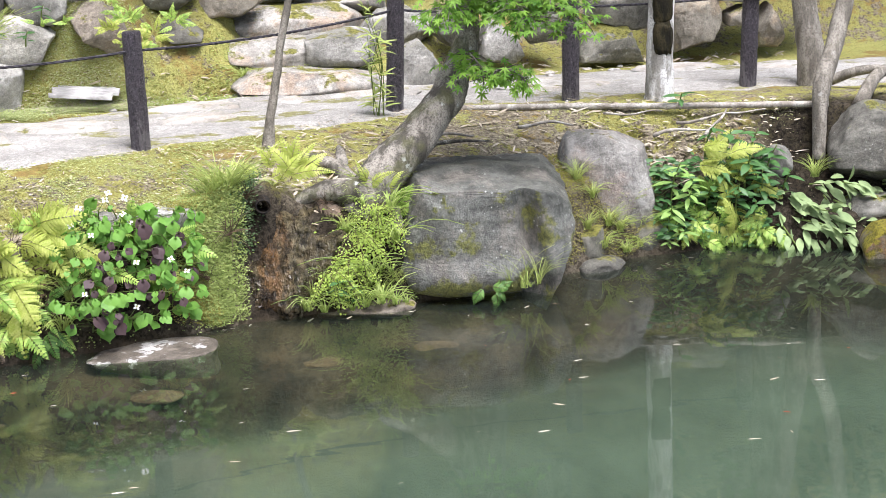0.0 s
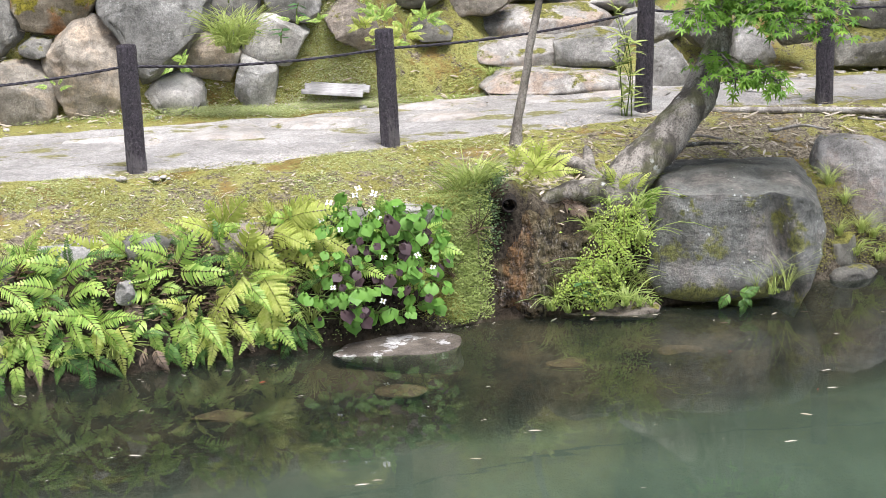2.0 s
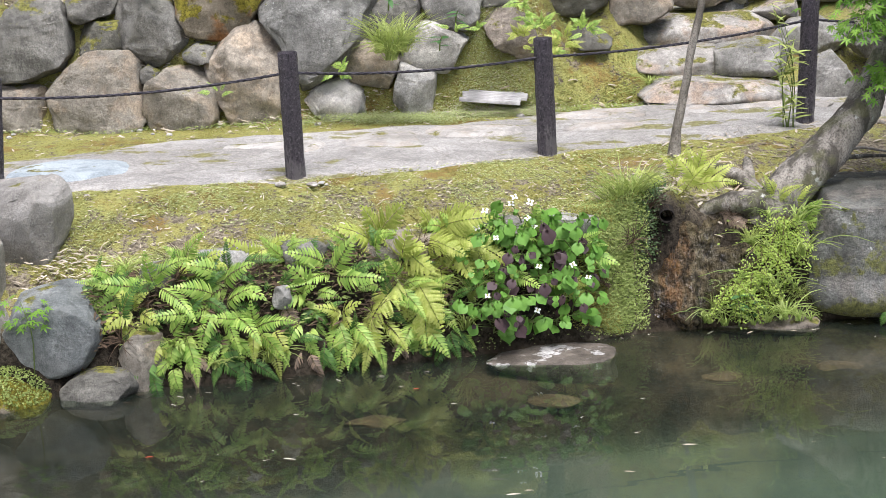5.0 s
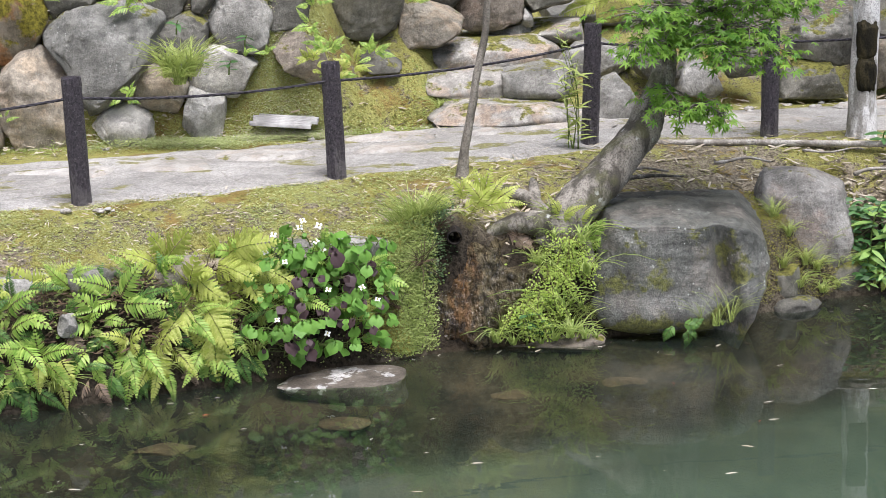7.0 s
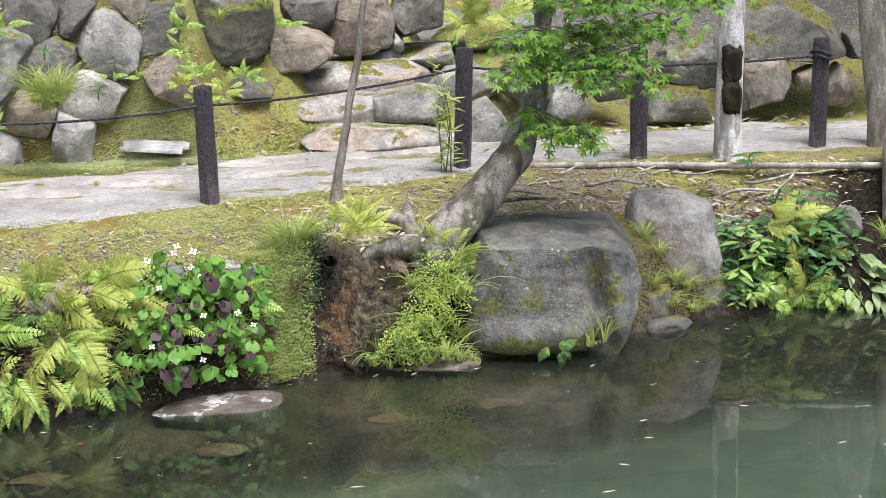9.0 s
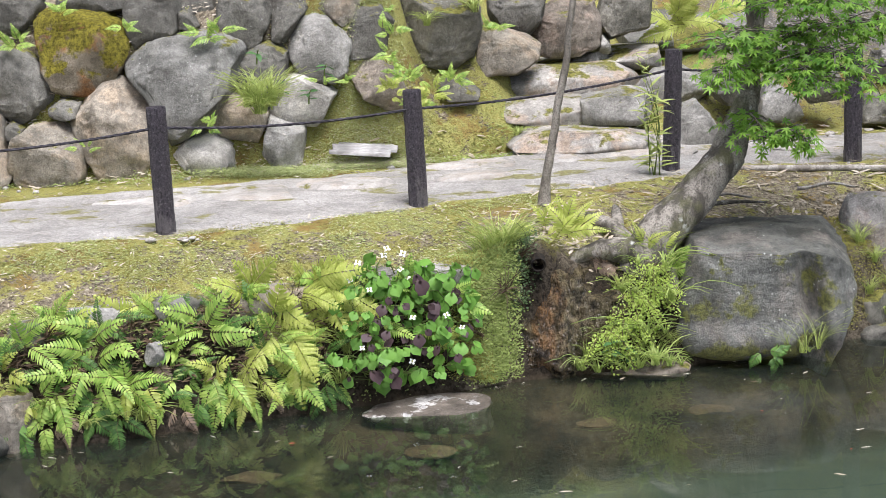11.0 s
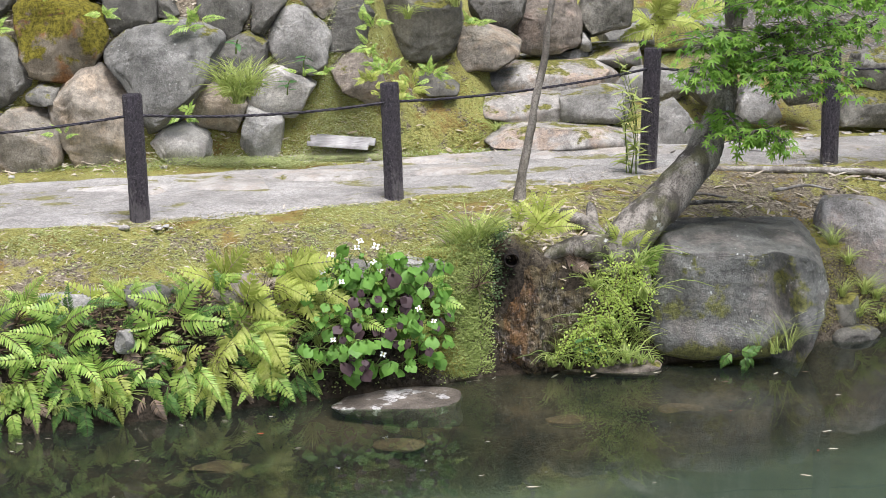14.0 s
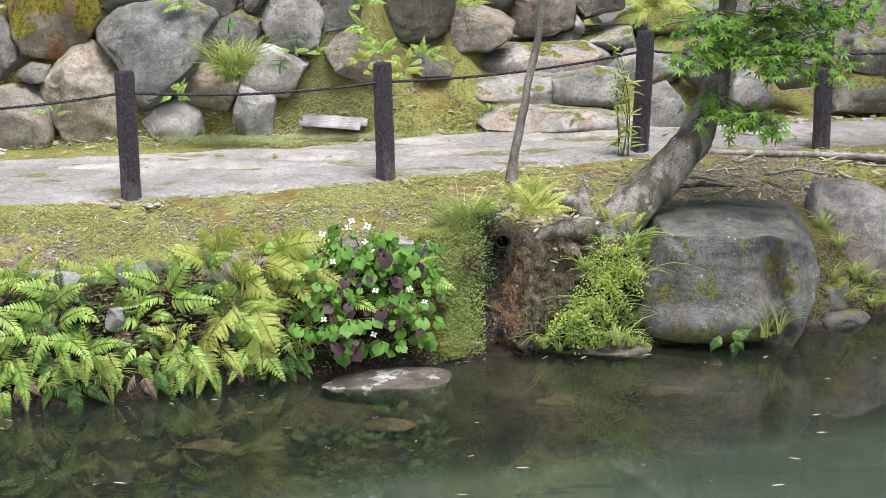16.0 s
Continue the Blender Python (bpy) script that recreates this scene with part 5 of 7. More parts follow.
for k, (tx, ty, sc) in enumerate(((-4.6, 13.2, 1.0), (-2.2, 14.5, 1.15), (0.3, 13.6, 0.95), (2.4, 14.8, 1.2), (4.6, 13.4, 1.0), (6.6, 15.0, 1.2), (-6.8, 14.8, 1.2), (-0.9, 17.5, 1.4), (3.6, 18, 1.4), (8.6, 14, 1.1), (-3.6, 17.6, 1.4), (6.0, 18.5, 1.5), (1.4, 17, 1.3), (-8.5, 17, 1.4), (9.5, 18, 1.5))):
    m = pose(tx, ty, float(ground_z(tx, ty, False)), 0, 0, 47 * k)
    if first is None:
        first = empty("woodland_tree", 0, 0, 0, "broadleaved tree on the wooded slope", "tree", "woodland trees")
        part("trunk", WOOD_TRUNK, first)
        part("crown", CROWN_ME, first)
        first.matrix_basis = m
    else:
        copy_thing(first, m @ Matrix.Scale(sc, 4))

# ---- plants ----
FERN_GREEN = leaf_material("fern_green", (0.18, 0.35, 0.05), (0.48, 0.63, 0.15), 0.42, 0.4)
# darker copy of the fern green, painted shade between the bright fronds
FERN_SHADE = leaf_material("fern_shade_green", (0.035, 0.10, 0.018), (0.13, 0.25, 0.05), 0.5, 0.3)
FERN_YELLOW = leaf_material("fern_yellow_green", (0.34, 0.43, 0.06), (0.56, 0.60, 0.17), 0.5, 0.42)
FERN_DRY = leaf_material("fern_dry_brown", (0.14, 0.11, 0.085), (0.30, 0.22, 0.15), 0.7, 0.2)
HEART_GREEN = leaf_material("heart_leaf_green", (0.048, 0.155, 0.022), (0.20, 0.40, 0.06), 0.55, 0.34)
HEART_PURPLE = leaf_material("heart_leaf_purple", (0.036, 0.02, 0.024), (0.07, 0.042, 0.042), 0.6, 0.15)
GRASS_GREEN = leaf_material("sedge_green", (0.26, 0.35, 0.08), (0.52, 0.58, 0.20), 0.5, 0.38)
SHRUB_GREEN = leaf_material("shrub_leaf_green", (0.028, 0.085, 0.028), (0.10, 0.22, 0.065), 0.45, 0.3)
CUT_GREEN = leaf_material("wilting_leaf_green", (0.15, 0.24, 0.09), (0.33, 0.42, 0.20), 0.7, 0.2)
COVER_GREEN = leaf_material("creeper_green", (0.13, 0.19, 0.035), (0.36, 0.43, 0.13), 0.55, 0.3)
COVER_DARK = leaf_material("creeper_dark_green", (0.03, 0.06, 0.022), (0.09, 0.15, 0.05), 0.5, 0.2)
MOSS_LEAF = leaf_material("moss_tuft_green", (0.25, 0.30, 0.075), (0.56, 0.60, 0.28), 0.7, 0.32)
OLIVE_MOSS = leaf_material("olive_moss_green", (0.12, 0.115, 0.022), (0.32, 0.30, 0.07), 0.75, 0.25)
CREEPER_PALE = leaf_material("pale_creeper_green", (0.22, 0.27, 0.08), (0.50, 0.55, 0.26), 0.6, 0.32)
LITTER = leaf_material("dry_bamboo_leaf", (0.34, 0.28, 0.19), (0.60, 0.54, 0.44), 0.7, 0.15)
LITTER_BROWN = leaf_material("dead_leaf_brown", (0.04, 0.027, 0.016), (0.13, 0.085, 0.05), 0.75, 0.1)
FERN_STEM = Mat("fern_stem", 0.6).color((0.13, 0.11, 0.04))
GREEN_STEM = Mat("green_stem", 0.6).color((0.12, 0.17, 0.04))
q = Mat("white_petal", 0.55)
PETAL = q.color(q.mix(q.ramp(q.noise(90, 2), 0.3, 0.7), (0.78, 0.79, 0.74), (0.88, 0.88, 0.85)))
SPIKE = Mat("flower_spike", 0.7).color((0.45, 0.42, 0.12))


def frond_mesh(name, L, W, pairs, leafmat, seed, arch=0.5, lacy=False, stem=0.14, gap=0.8):
    """A fern frond: an arching rib along +y with sickle leaflets in pairs, each leaflet cut again where lacy."""
    rn = random.Random(seed)
    s = Soup()
    n = 14
    rib = []
    for i in range(n + 1):
        u = i / n
        rib.append(Vector((0.05 * L * math.sin(3 * u + seed), L * (u - 0.16 * arch * u * u), L * arch * (0.42 * u - 0.80 * u * u))))
    tube(s, rib, [0.0015 * (1 - 0.75 * i / n) for i in range(n + 1)], 4, index=1)
    for k in range(pairs):
        u = stem + (1 - stem) * (k + 0.5) / pairs
        f = u * n
        i = min(int(f), n - 1)
        p = rib[i].lerp(rib[i + 1], f - i)
        d = (rib[i + 1] - rib[i]).normalized()
        t = (u - stem) / (1 - stem)
        shape = min(1.0, 0.72 + 1.6 * t) * (1 - t ** 1.5) + 0.05
        length = 0.5 * W * shape * rn.uniform(0.88, 1.1)
        step = L * (1 - stem) / pairs
        for side in (-1, 1):
            out = (Vector((side, 0, 0)) + d * rn.uniform(0.35, 0.6)).normalized()
            out.z += rn.uniform(-0.18, 0.10)
            nor = Vector((0, -d.z, d.y)) + Vector((0.25 * side + rn.gauss(0, .12), 0, 0))
            m = frame_at(p, out, nor)
            if lacy and length > 0.025:
                m2 = max(5, int(length / 0.0085))
                vv, ff = blade(length, step * 0.34, 4, 0.2, 0.1, 0.2, 0.0, side * -0.08)
                s.add(vv, ff, m)
                for q in range(m2):
                    w = (q + 0.5) / m2
                    sub = (0.62 * step * (1 - w ** 1.6) + 0.0025)
                    for sd in (-1, 1):
                        vv, ff = blade(sub, length / m2 * 1.15, 2, 0.15, 0.1, 0.4)
                        s.add(vv, ff, m @ frame_at((side * -0.08 * w * w * length, length * w, -0.2 * length * w * w), (sd, 0.75, -0.12), (0, 0, 1)))
            else:
                vv, ff = blade(length, step * gap, 7, 0.22, 0.15, 0.20, 0.22, side * -0.10)
                s.add(vv, ff, m)
    return s.mesh(name, [leafmat, FERN_STEM])


FRONDS = {}
for tone, mat in (("green", FERN_GREEN), ("deep", FERN_SHADE), ("yellow", FERN_YELLOW), ("dry", FERN_DRY)):
    FRONDS[tone] = [frond_mesh("frond", 0.22, 0.125, 14, mat, 1, 0.7, gap=1.0), frond_mesh("frond", 0.18, 0.12, 11, mat, 2, 1.0, gap=1.05), frond_mesh("frond", 0.26, 0.10, 19, mat, 3, 0.5, gap=0.9),
                    frond_mesh("frond", 0.36, 0.21, 17, mat, 4, 0.75, True), frond_mesh("frond", 0.28, 0.17, 14, mat, 5, 0.5, True),
                    frond_mesh("frond", 0.19, 0.14, 9, mat, 6, 0.8, gap=1.1)]


def fern(x, y, z, n, tone, kinds, label, seed, size=1.0, turn=(-40, 220), reach=0.5, face=0.9):
    """Fronds fan out from one crown; turn 0 is along the bank, 90 is up; reach is how far they lean out over the water."""
    rn = random.Random(seed)
    ob = empty("fern", x, y, z, label, "fern", "ferns")
    for k in range(n):
        me = FRONDS[tone][rn.choice(kinds)]
        a = radians(turn[0] + (turn[1] - turn[0]) * (k + rn.uniform(0.2, 0.8)) / n)
        d = Vector((math.cos(a), -reach * rn.uniform(0.5, 1.3), math.sin(a)))
        m = frame_at((rn.gauss(0, 0.02), rn.gauss(0, 0.012), rn.gauss(0, 0.015)), d, Vector((rn.gauss(0, .25), -face + rn.gauss(0, .25), 0.6)))
        part("frond", me, ob, "", m @ Matrix.Scale(size * rn.uniform(0.75, 1.15), 4))
    return ob


def bank(x, u):
    """A point on the bank's face: u 0 at the water, 1 at the top."""
    y = float(edge_y(x)) + 0.24 * u
    return x, y, float(ground_z(x, y, False))


GREEN_FERN, YELLOW_FERN = "green fern with toothed leaflets hanging from the bank", "large yellow-green lacy fern arching over the bank"
rnd = random.Random(21)
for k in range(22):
    # a low layer close to the bank, coloured dark for shade behind the fronds
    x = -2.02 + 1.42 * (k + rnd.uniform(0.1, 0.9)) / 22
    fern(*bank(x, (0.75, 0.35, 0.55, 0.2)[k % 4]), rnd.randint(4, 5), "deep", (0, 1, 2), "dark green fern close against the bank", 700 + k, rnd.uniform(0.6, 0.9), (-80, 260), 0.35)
for k in range(20):
    x = -1.99 + 1.36 * (k + rnd.uniform(0.1, 0.9)) / 20
    u = (0.80, 0.45, 0.62, 0.30, 0.95)[k % 5]
    fern(*bank(x, u), rnd.randint(4, 6), "yellow" if k % 4 == 1 else "green", ((0, 1, 2), (1, 5), (0, 2), (1, 5, 0))[k % 4], GREEN_FERN, 500 + k, rnd.uniform(0.75, 1.1), (-40, 220) if u > 0.6 else (-90, 270), 0.9)
for k in range(8):
    x = -1.82 + 0.15 * k + rnd.uniform(-0.04, 0.04)
    fern(*bank(x, 0.28), 4, "green" if k % 3 else "yellow", (0, 1, 2, 5), GREEN_FERN, 640 + k, rnd.uniform(0.75, 1.0), (-140, -30), 1.0)
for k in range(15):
    # fronds and dead leaves that hang down to the water, many in shade-dark green
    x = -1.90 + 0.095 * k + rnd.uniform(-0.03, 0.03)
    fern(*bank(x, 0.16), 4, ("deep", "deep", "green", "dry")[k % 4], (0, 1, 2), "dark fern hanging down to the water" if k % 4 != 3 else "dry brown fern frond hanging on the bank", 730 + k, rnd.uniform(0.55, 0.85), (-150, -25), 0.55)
for k, (x, u, n, turn) in enumerate(((-0.86, 0.75, 5, (-150, 40)), (-0.74, 0.9, 6, (-100, 20)), (-0.66, 0.8, 5, (-110, 30)), (-0.80, 0.5, 5, (-140, -40)), (-0.92, 1.0, 3, (60, 150)), (-0.68, 1.0, 3, (20, 120)))):
    fern(*bank(x, u), n, "yellow", (3, 4), YELLOW_FERN, 540 + k, 0.95, turn, 0.85)
fern(*bank(-1.80, 0.9), 4, "dry", (0, 1), "dry brown fern frond hanging on the bank", 550, 0.85, (-120, -60), 0.6)
fern(*bank(-1.92, 0.8), 4, "dry", (0, 1), "dry brown fern frond hanging on the bank", 556, 0.7, (-110, -30), 0.6)
fern(*bank(-1.28, 0.4), 3, "dry", (0, 1), "dry brown fern frond hanging on the bank", 551, 0.8, (-120, -40), 0.6)
fern(*bank(-0.32, 0.6), 4, "green", (0, 2), GREEN_FERN, 552, 1.0, (60, 130), 0.9)
fern(*bank(-0.14, 0.5), 4, "green", (0, 2), GREEN_FERN, 554, 0.9, (-30, 60), 0.9)
fern(*bank(-0.46, 0.4), 4, "green", (0, 2), GREEN_FERN, 555, 0.9, (-60, 40), 0.9)
fern(*bank(-0.26, 0.4), 3, "yellow", (0, 3), GREEN_FERN, 553, 0.75, (-40, 10), 0.7)
for k, (x, y, z) in enumerate(((0.30, 7.42, 0.56), (0.40, 7.40, 0.57), (0.36, 7.34, 0.56))):
    fern(x, y, z, 4, "yellow", (0, 2), "pale yellow-green fern beside the sapling", 560 + k, 0.85, ((20, 160), (30, 100), (-20, 180))[k], 0.3)
for k, (x, u) in enumerate(((0.48, 0.85), (0.72, 0.8), (0.80, 0.6), (0.76, 0.9))):
    fern(*bank(x, u), (4, 3, 4, 3)[k], ("dry", "yellow", "green", "yellow")[k], (0, 2, 4), "bright fern beside the boulder and wet rock", 570 + k, 0.55 if k == 0 else 0.75, (-70, 10) if k == 0 else (-60, 150), 0.6)
for k in range(9):
    fx = 2.30 + 0.055 * k
    fern(fx, float(edge_y(fx)) + 0.02, 0.10 + 0.05 * math.sin(2.3 * k), 5, "green" if k % 3 else "yellow", (0, 1, 5), "green fern hanging over the water among shrubs", 660 + k, 0.62, (-160, -10), 0.8)
for k, (fx, fz) in enumerate(((2.42, 0.44), (2.52, 0.40), (2.36, 0.38))):
    fern(fx, 7.95, fz, 3, "yellow", (3, 4), "yellow-green fern arching above the shrubs", 670 + k, 0.6, (-20, 40), 0.7)
fern(1.245, 7.14, 0.075, 5, "deep", (1, 5), "small green fern under the boulder", 577, 0.5, (-150, 60), 0.6)
for k, (x, u) in enumerate(((2.46, 0.6), (2.34, 0.25), (2.40, 0.15), (2.50, 0.3), (2.60, 0.2), (2.48, 1.0), (2.58, 1.0), (2.70, 0.25), (2.62, 0.5), (2.44, 0.4), (2.56, 0.1))):
    fern(*bank(x, u), 4, ("yellow", "green", "green", "yellow", "green", "yellow", "yellow", "green", "yellow", "green", "yellow")[k], (0, 1, 3), "green fern among shrubs on the bank", 580 + k, 0.62, (-60, 230), 0.6)
for k, (x, y, z, n, sc) in enumerate(((-0.33, 9.02, 1.08, 8, 0.5), (-0.22, 8.98, 1.0, 8, 0.5), (-0.42, 8.98, 1.04, 7, 0.5), (-0.30, 8.98, 0.96, 6, 0.45), (-0.12, 9.05, 1.06, 7, 0.5), (-2.36, 8.95, 1.36, 5, 0.55),
                                      (-2.11, 9.00, 1.51, 4, 0.5),
                                      (-1.80, 8.98, 1.41, 4, 0.5),
                                      (-1.40, 9.00, 1.35, 4, 0.55),
                                      (-1.30, 9.00, 1.34, 4, 0.6),
                                      (-1.38, 8.86, 0.90, 5, 0.62),
                                      (-2.02, 8.78, 0.82, 4, 0.35),
                                      (-0.43, 9.15, 1.32, 4, 0.6),
                                      (-0.41, 9.10, 1.20, 4, 0.5),
                                      (-0.43, 9.10, 1.12, 3, 0.5),
                                      (-0.79, 9.00, 1.10, 3, 0.35),
                                      (-0.64, 9.05, 1.09, 3, 0.35),
                                      (0.13, 9.60, 1.28, 3, 0.5),
                                      (-3.32, 8.95, 1.16, 5, 0.7), (-0.52, 9.35, 1.40, 4, 0.7), (1.32, 10.35, 1.20, 6, 0.85), (1.22, 10.3, 1.2, 5, 0.8))):
    fern(x, y, z, n, "yellow" if z > 1.195 and x > 1 or k in (1, 2) else "green", (3, 4) if x > 1 else (0, 1, 2), "green fern rooted in the stone wall", 600 + k, sc, (-20, 200), 0.4)

# heart-leaved plants with white flowers


def heart(r):
    """A heart-shaped blade in rings about its stalk, gently cupped, its tip drawn out and drooping."""
    verts, faces = [(0, 0, 0)], []
    n, rings = 16, (0.35, 0.7, 1.0)
    for q in rings:
        for k in range(n):
            a = 2 * math.pi * k / n
            x = 0.92 * r * math.sin(a) * (1 - 0.30 * math.cos(a)) * (0.62 + 0.38 * abs(math.sin(a)))
            y = 0.78 * r * (1 - math.cos(a)) - 0.36 * r * math.exp(-(a if a < math.pi else 2 * math.pi - a) ** 2 / 0.9) + 0.30 * r * math.exp(-((a - math.pi) / 0.32) ** 2)
            y -= 0.1 * r
            if k == 0:
                y = 0.02 * r
            verts.append((q * x, q * y, 0.05 * r * math.sin(2.2 * abs(q * x) / r) - 0.16 * max(0, q * y) ** 2 / r))
    for k in range(n):
        k2 = (k + 1) % n
        faces.append((0, 1 + k2, 1 + k))
        for j in range(len(rings) - 1):
            b = 1 + j * n
            faces.append((b + k, b + k2, b + n + k2, b + n + k))
    return verts, faces


HEART_ME = {}
for tone, mat in (("green", HEART_GREEN), ("purple", HEART_PURPLE)):
    s = Soup()
    s.add(*heart(0.025))
    HEART_ME[tone] = s.mesh("leaf", mat)
s = Soup()
for k in range(4):
    vv, ff = blade(0.021, 0.014, 3, 0.1, 0.1, 0.55)
    s.add(vv, ff, frame_at((0, 0, 0), (math.cos(1.571 * k), math.sin(1.571 * k), 0.12), (0, 0, 1)))
tube(s, [(0, 0, 0), (0, 0, 0.010), (0, 0, 0.016)], [0.004, 0.0045, 0.002], 6, index=1)
FLOWER_ME = s.mesh("flower", [PETAL, SPIKE])


def heart_plant(x, y, z, h, n, tone, blooms, seed):
    rn = random.Random(seed)
    label = "heart-leaved plant with white four-petalled flowers" if blooms else ("dark purple heart-leaved plant on the bank" if tone == "purple" else "green heart-leaved plant on the bank")
    ob = empty("heart_leaf_plant", x, y, z, label, "plant", "heart-leaved plants")
    top = Vector((rn.uniform(-.05, .05), -0.07 - 0.05 * rn.random(), h))
    line = curve_points([(0, 0, 0), (top.x * 0.3, -0.05, h * 0.5), top], 8)
    s = Soup()
    tube(s, line, [0.0028] * 8, 5)
    for k in range(n):
        u = (k + 1) / n
        base = line[min(7, int(u * 7.5))]
        a = rn.uniform(0, 6.28)
        reach = 0.05 + 0.03 * rn.random()
        pos = base + Vector((math.cos(a) * reach, math.sin(a) * reach * 0.7 - 0.02, 0.012))
        tube(s, [base, pos], [0.0015, 0.0012], 4)
        m = frame_at(pos, (math.cos(a) * 0.6 + rn.gauss(0, .25), math.sin(a) * 0.4 - 0.5, -0.75 + rn.gauss(0, .3)), (rn.gauss(0, .5), -0.75 + rn.gauss(0, .4), 0.75))
        part("leaf", HEART_ME[tone], ob, "", m @ Matrix.Scale(rn.choice((0.5, 0.7, 0.85, 1.0, 1.15, 1.3)) * rn.uniform(0.9, 1.1), 4))
    for k in range(blooms):
        pos = top + Vector((rn.gauss(0, 0.03), rn.gauss(-0.02, 0.02), 0.03 + 0.03 * rn.random()))
        tube(s, [top, pos], [0.0015, 0.0012], 4)
        m = frame_at(pos, (rn.gauss(0, 1), 0.6, 0.4), (rn.gauss(0, .3), -0.8, 0.7))
        part("flower", FLOWER_ME, ob, "white four-petalled flower", m @ Matrix.Scale(rn.uniform(0.65, 0.9), 4))
    part("stem", s.mesh("stem", GREEN_STEM), ob)


for k in range(56):
    x = rnd.uniform(-0.49, -0.06)
    u = rnd.random()
    bx, by, bz = bank(x, 0.1 + 0.9 * u)
    if x > -0.3 and u > 0.8:
        continue
    heart_plant(bx, by - 0.01, bz - 0.02, rnd.uniform(0.04, 0.12), rnd.randint(5, 9), "green", 1 if k % 4 == 0 and u < 0.75 else 0, 300 + k)
for k in range(4):
    bx, by, bz = bank(-0.50 + 0.08 * k, 0.9)
    heart_plant(bx, by, bz, rnd.uniform(0.08, 0.15), 7, "green", 1, 340 + k)
for k in range(12):
    bx, by, bz = bank(rnd.uniform(-0.56, -0.1), rnd.uniform(0.05, 0.6))
    heart_plant(bx, by - 0.03, bz, rnd.uniform(0.06, 0.12), 5, "purple", 0, 360 + k)

# sedge and grass tufts


def tuft_mesh(name, n, L, width, seed, mat, upright=0.6):
    rn = random.Random(seed)
    s = Soup()
    for _ in range(n):
        a = rn.uniform(0, 6.28)
        l = L * rn.uniform(0.5, 1.1)
        out = rn.uniform(0.25, 1.0) * (1.2 - upright)
        p0 = Vector((rn.gauss(0, 0.012), rn.gauss(0, 0.012), 0))
        pts = []
        for i in range(6):
            u = i / 5
            r = l * (out * u + 0.35 * u * u)
            pts.append(p0 + Vector((math.cos(a) * r, math.sin(a) * r, l * (u - ((0.45 if upright < 0.75 else 0.22) + 0.5 * out) * u * u))))
        side = Vector((-math.sin(a), math.cos(a), 0)) * width * 0.5
        vv, ff = [], []
        for i, p in enumerate(pts):
            k = 1 - (i / 5) ** 2 * 0.95
            vv += [p - side * k, p + Vector((0, 0, -0.3 * width)), p + side * k]
        for i in range(5):
            b = 3 * i
            ff += [(b, b + 1, b + 4, b + 3), (b + 1, b + 2, b + 5, b + 4)]
        s.add(vv, ff)
    return s.mesh(name, mat)


TUFTS = [tuft_mesh("grass_tuft", 52, 0.26, 0.0068, 1, GRASS_GREEN, 0.7), tuft_mesh("grass_tuft", 64, 0.30, 0.0065, 2, GRASS_GREEN, 0.85), tuft_mesh("grass_tuft", 46, 0.18, 0.006, 3, GRASS_GREEN, 0.6),
         tuft_mesh("grass_tuft", 90, 0.24, 0.006, 4, GRASS_GREEN, 0.65), tuft_mesh("grass_tuft", 70, 0.25, 0.0065, 5, GRASS_GREEN, 0.76), tuft_mesh("grass_tuft", 20, 0.36, 0.0052, 6, GRASS_GREEN, 0.78), tuft_mesh("grass_tuft", 22, 0.27, 0.0075, 7, leaf_material("bright_sedge_green", (0.22, 0.33, 0.06), (0.50, 0.58, 0.20), 0.5, 0.4), 0.62)]


def tuft(x, y, z, kind, size=1.0, lean=0, label="tuft of narrow green sedge blades"):
    ob = tagged(new("grass_tuft", TUFTS[kind]), label, "grass", "grass tufts")
    ob.matrix_basis = pose(x, y, z, lean, 0, 6100 * (x + y + z)) @ Matrix.Scale(size * (0.8 + 0.35 * math.sin(97 * (x + z))), 4) if kind == 6 else pose(x, y, z, lean, 0, 6100 * (x + y + z)) @ Matrix.Scale(size, 4)


for x, u, kind, sc in ((0.06, 1.05, 4, 1.0), (0.11, 1.0, 4, 1.05), (0.15, 0.95, 4, 0.9), (0.02, 1.1, 4, 0.85), (0.1, 0.9, 5, 1.0), (0.46, 0.1, 4, 0.55), (0.5, 0.2, 0, 0.6), (0.55, 0.1, 4, 0.6),
                        (0.6, 0.15, 0, 0.7), (0.65, 0.05, 4, 0.65), (0.7, 0.12, 0, 0.7), (0.76, 0.08, 4, 0.6), (0.81, 0.15, 0, 0.65), (0.85, 0.1, 4, 0.5), (0.62, 0.45, 4, 0.6)):
    tuft(*bank(x, u), kind, sc)
for x, u, kind, sc in ((0.74, 0.5, 0, 0.7), (0.8, 0.75, 4, 0.7), (0.72, 1.0, 4, 0.8), (0.78, 1.1, 0, 0.6), (0.83, 0.5, 4, 0.6), (0.66, 0.8, 0, 0.7), (-0.7, 0.35, 2, 1.0), (-1.0, 0.1, 2, 1.0),
                        (-1.35, 0.1, 2, 1.0), (-1.7, 0.2, 2, 1.0), (-1.34, 1.15, 4, 0.6), (-1.28, 1.2, 0, 0.6), (-1.62, 1.1, 0, 0.6), (-0.55, 0.3, 4, 0.8), (-0.58, 0.15, 2, 1.2)):
    tuft(*bank(x, u), kind, sc)
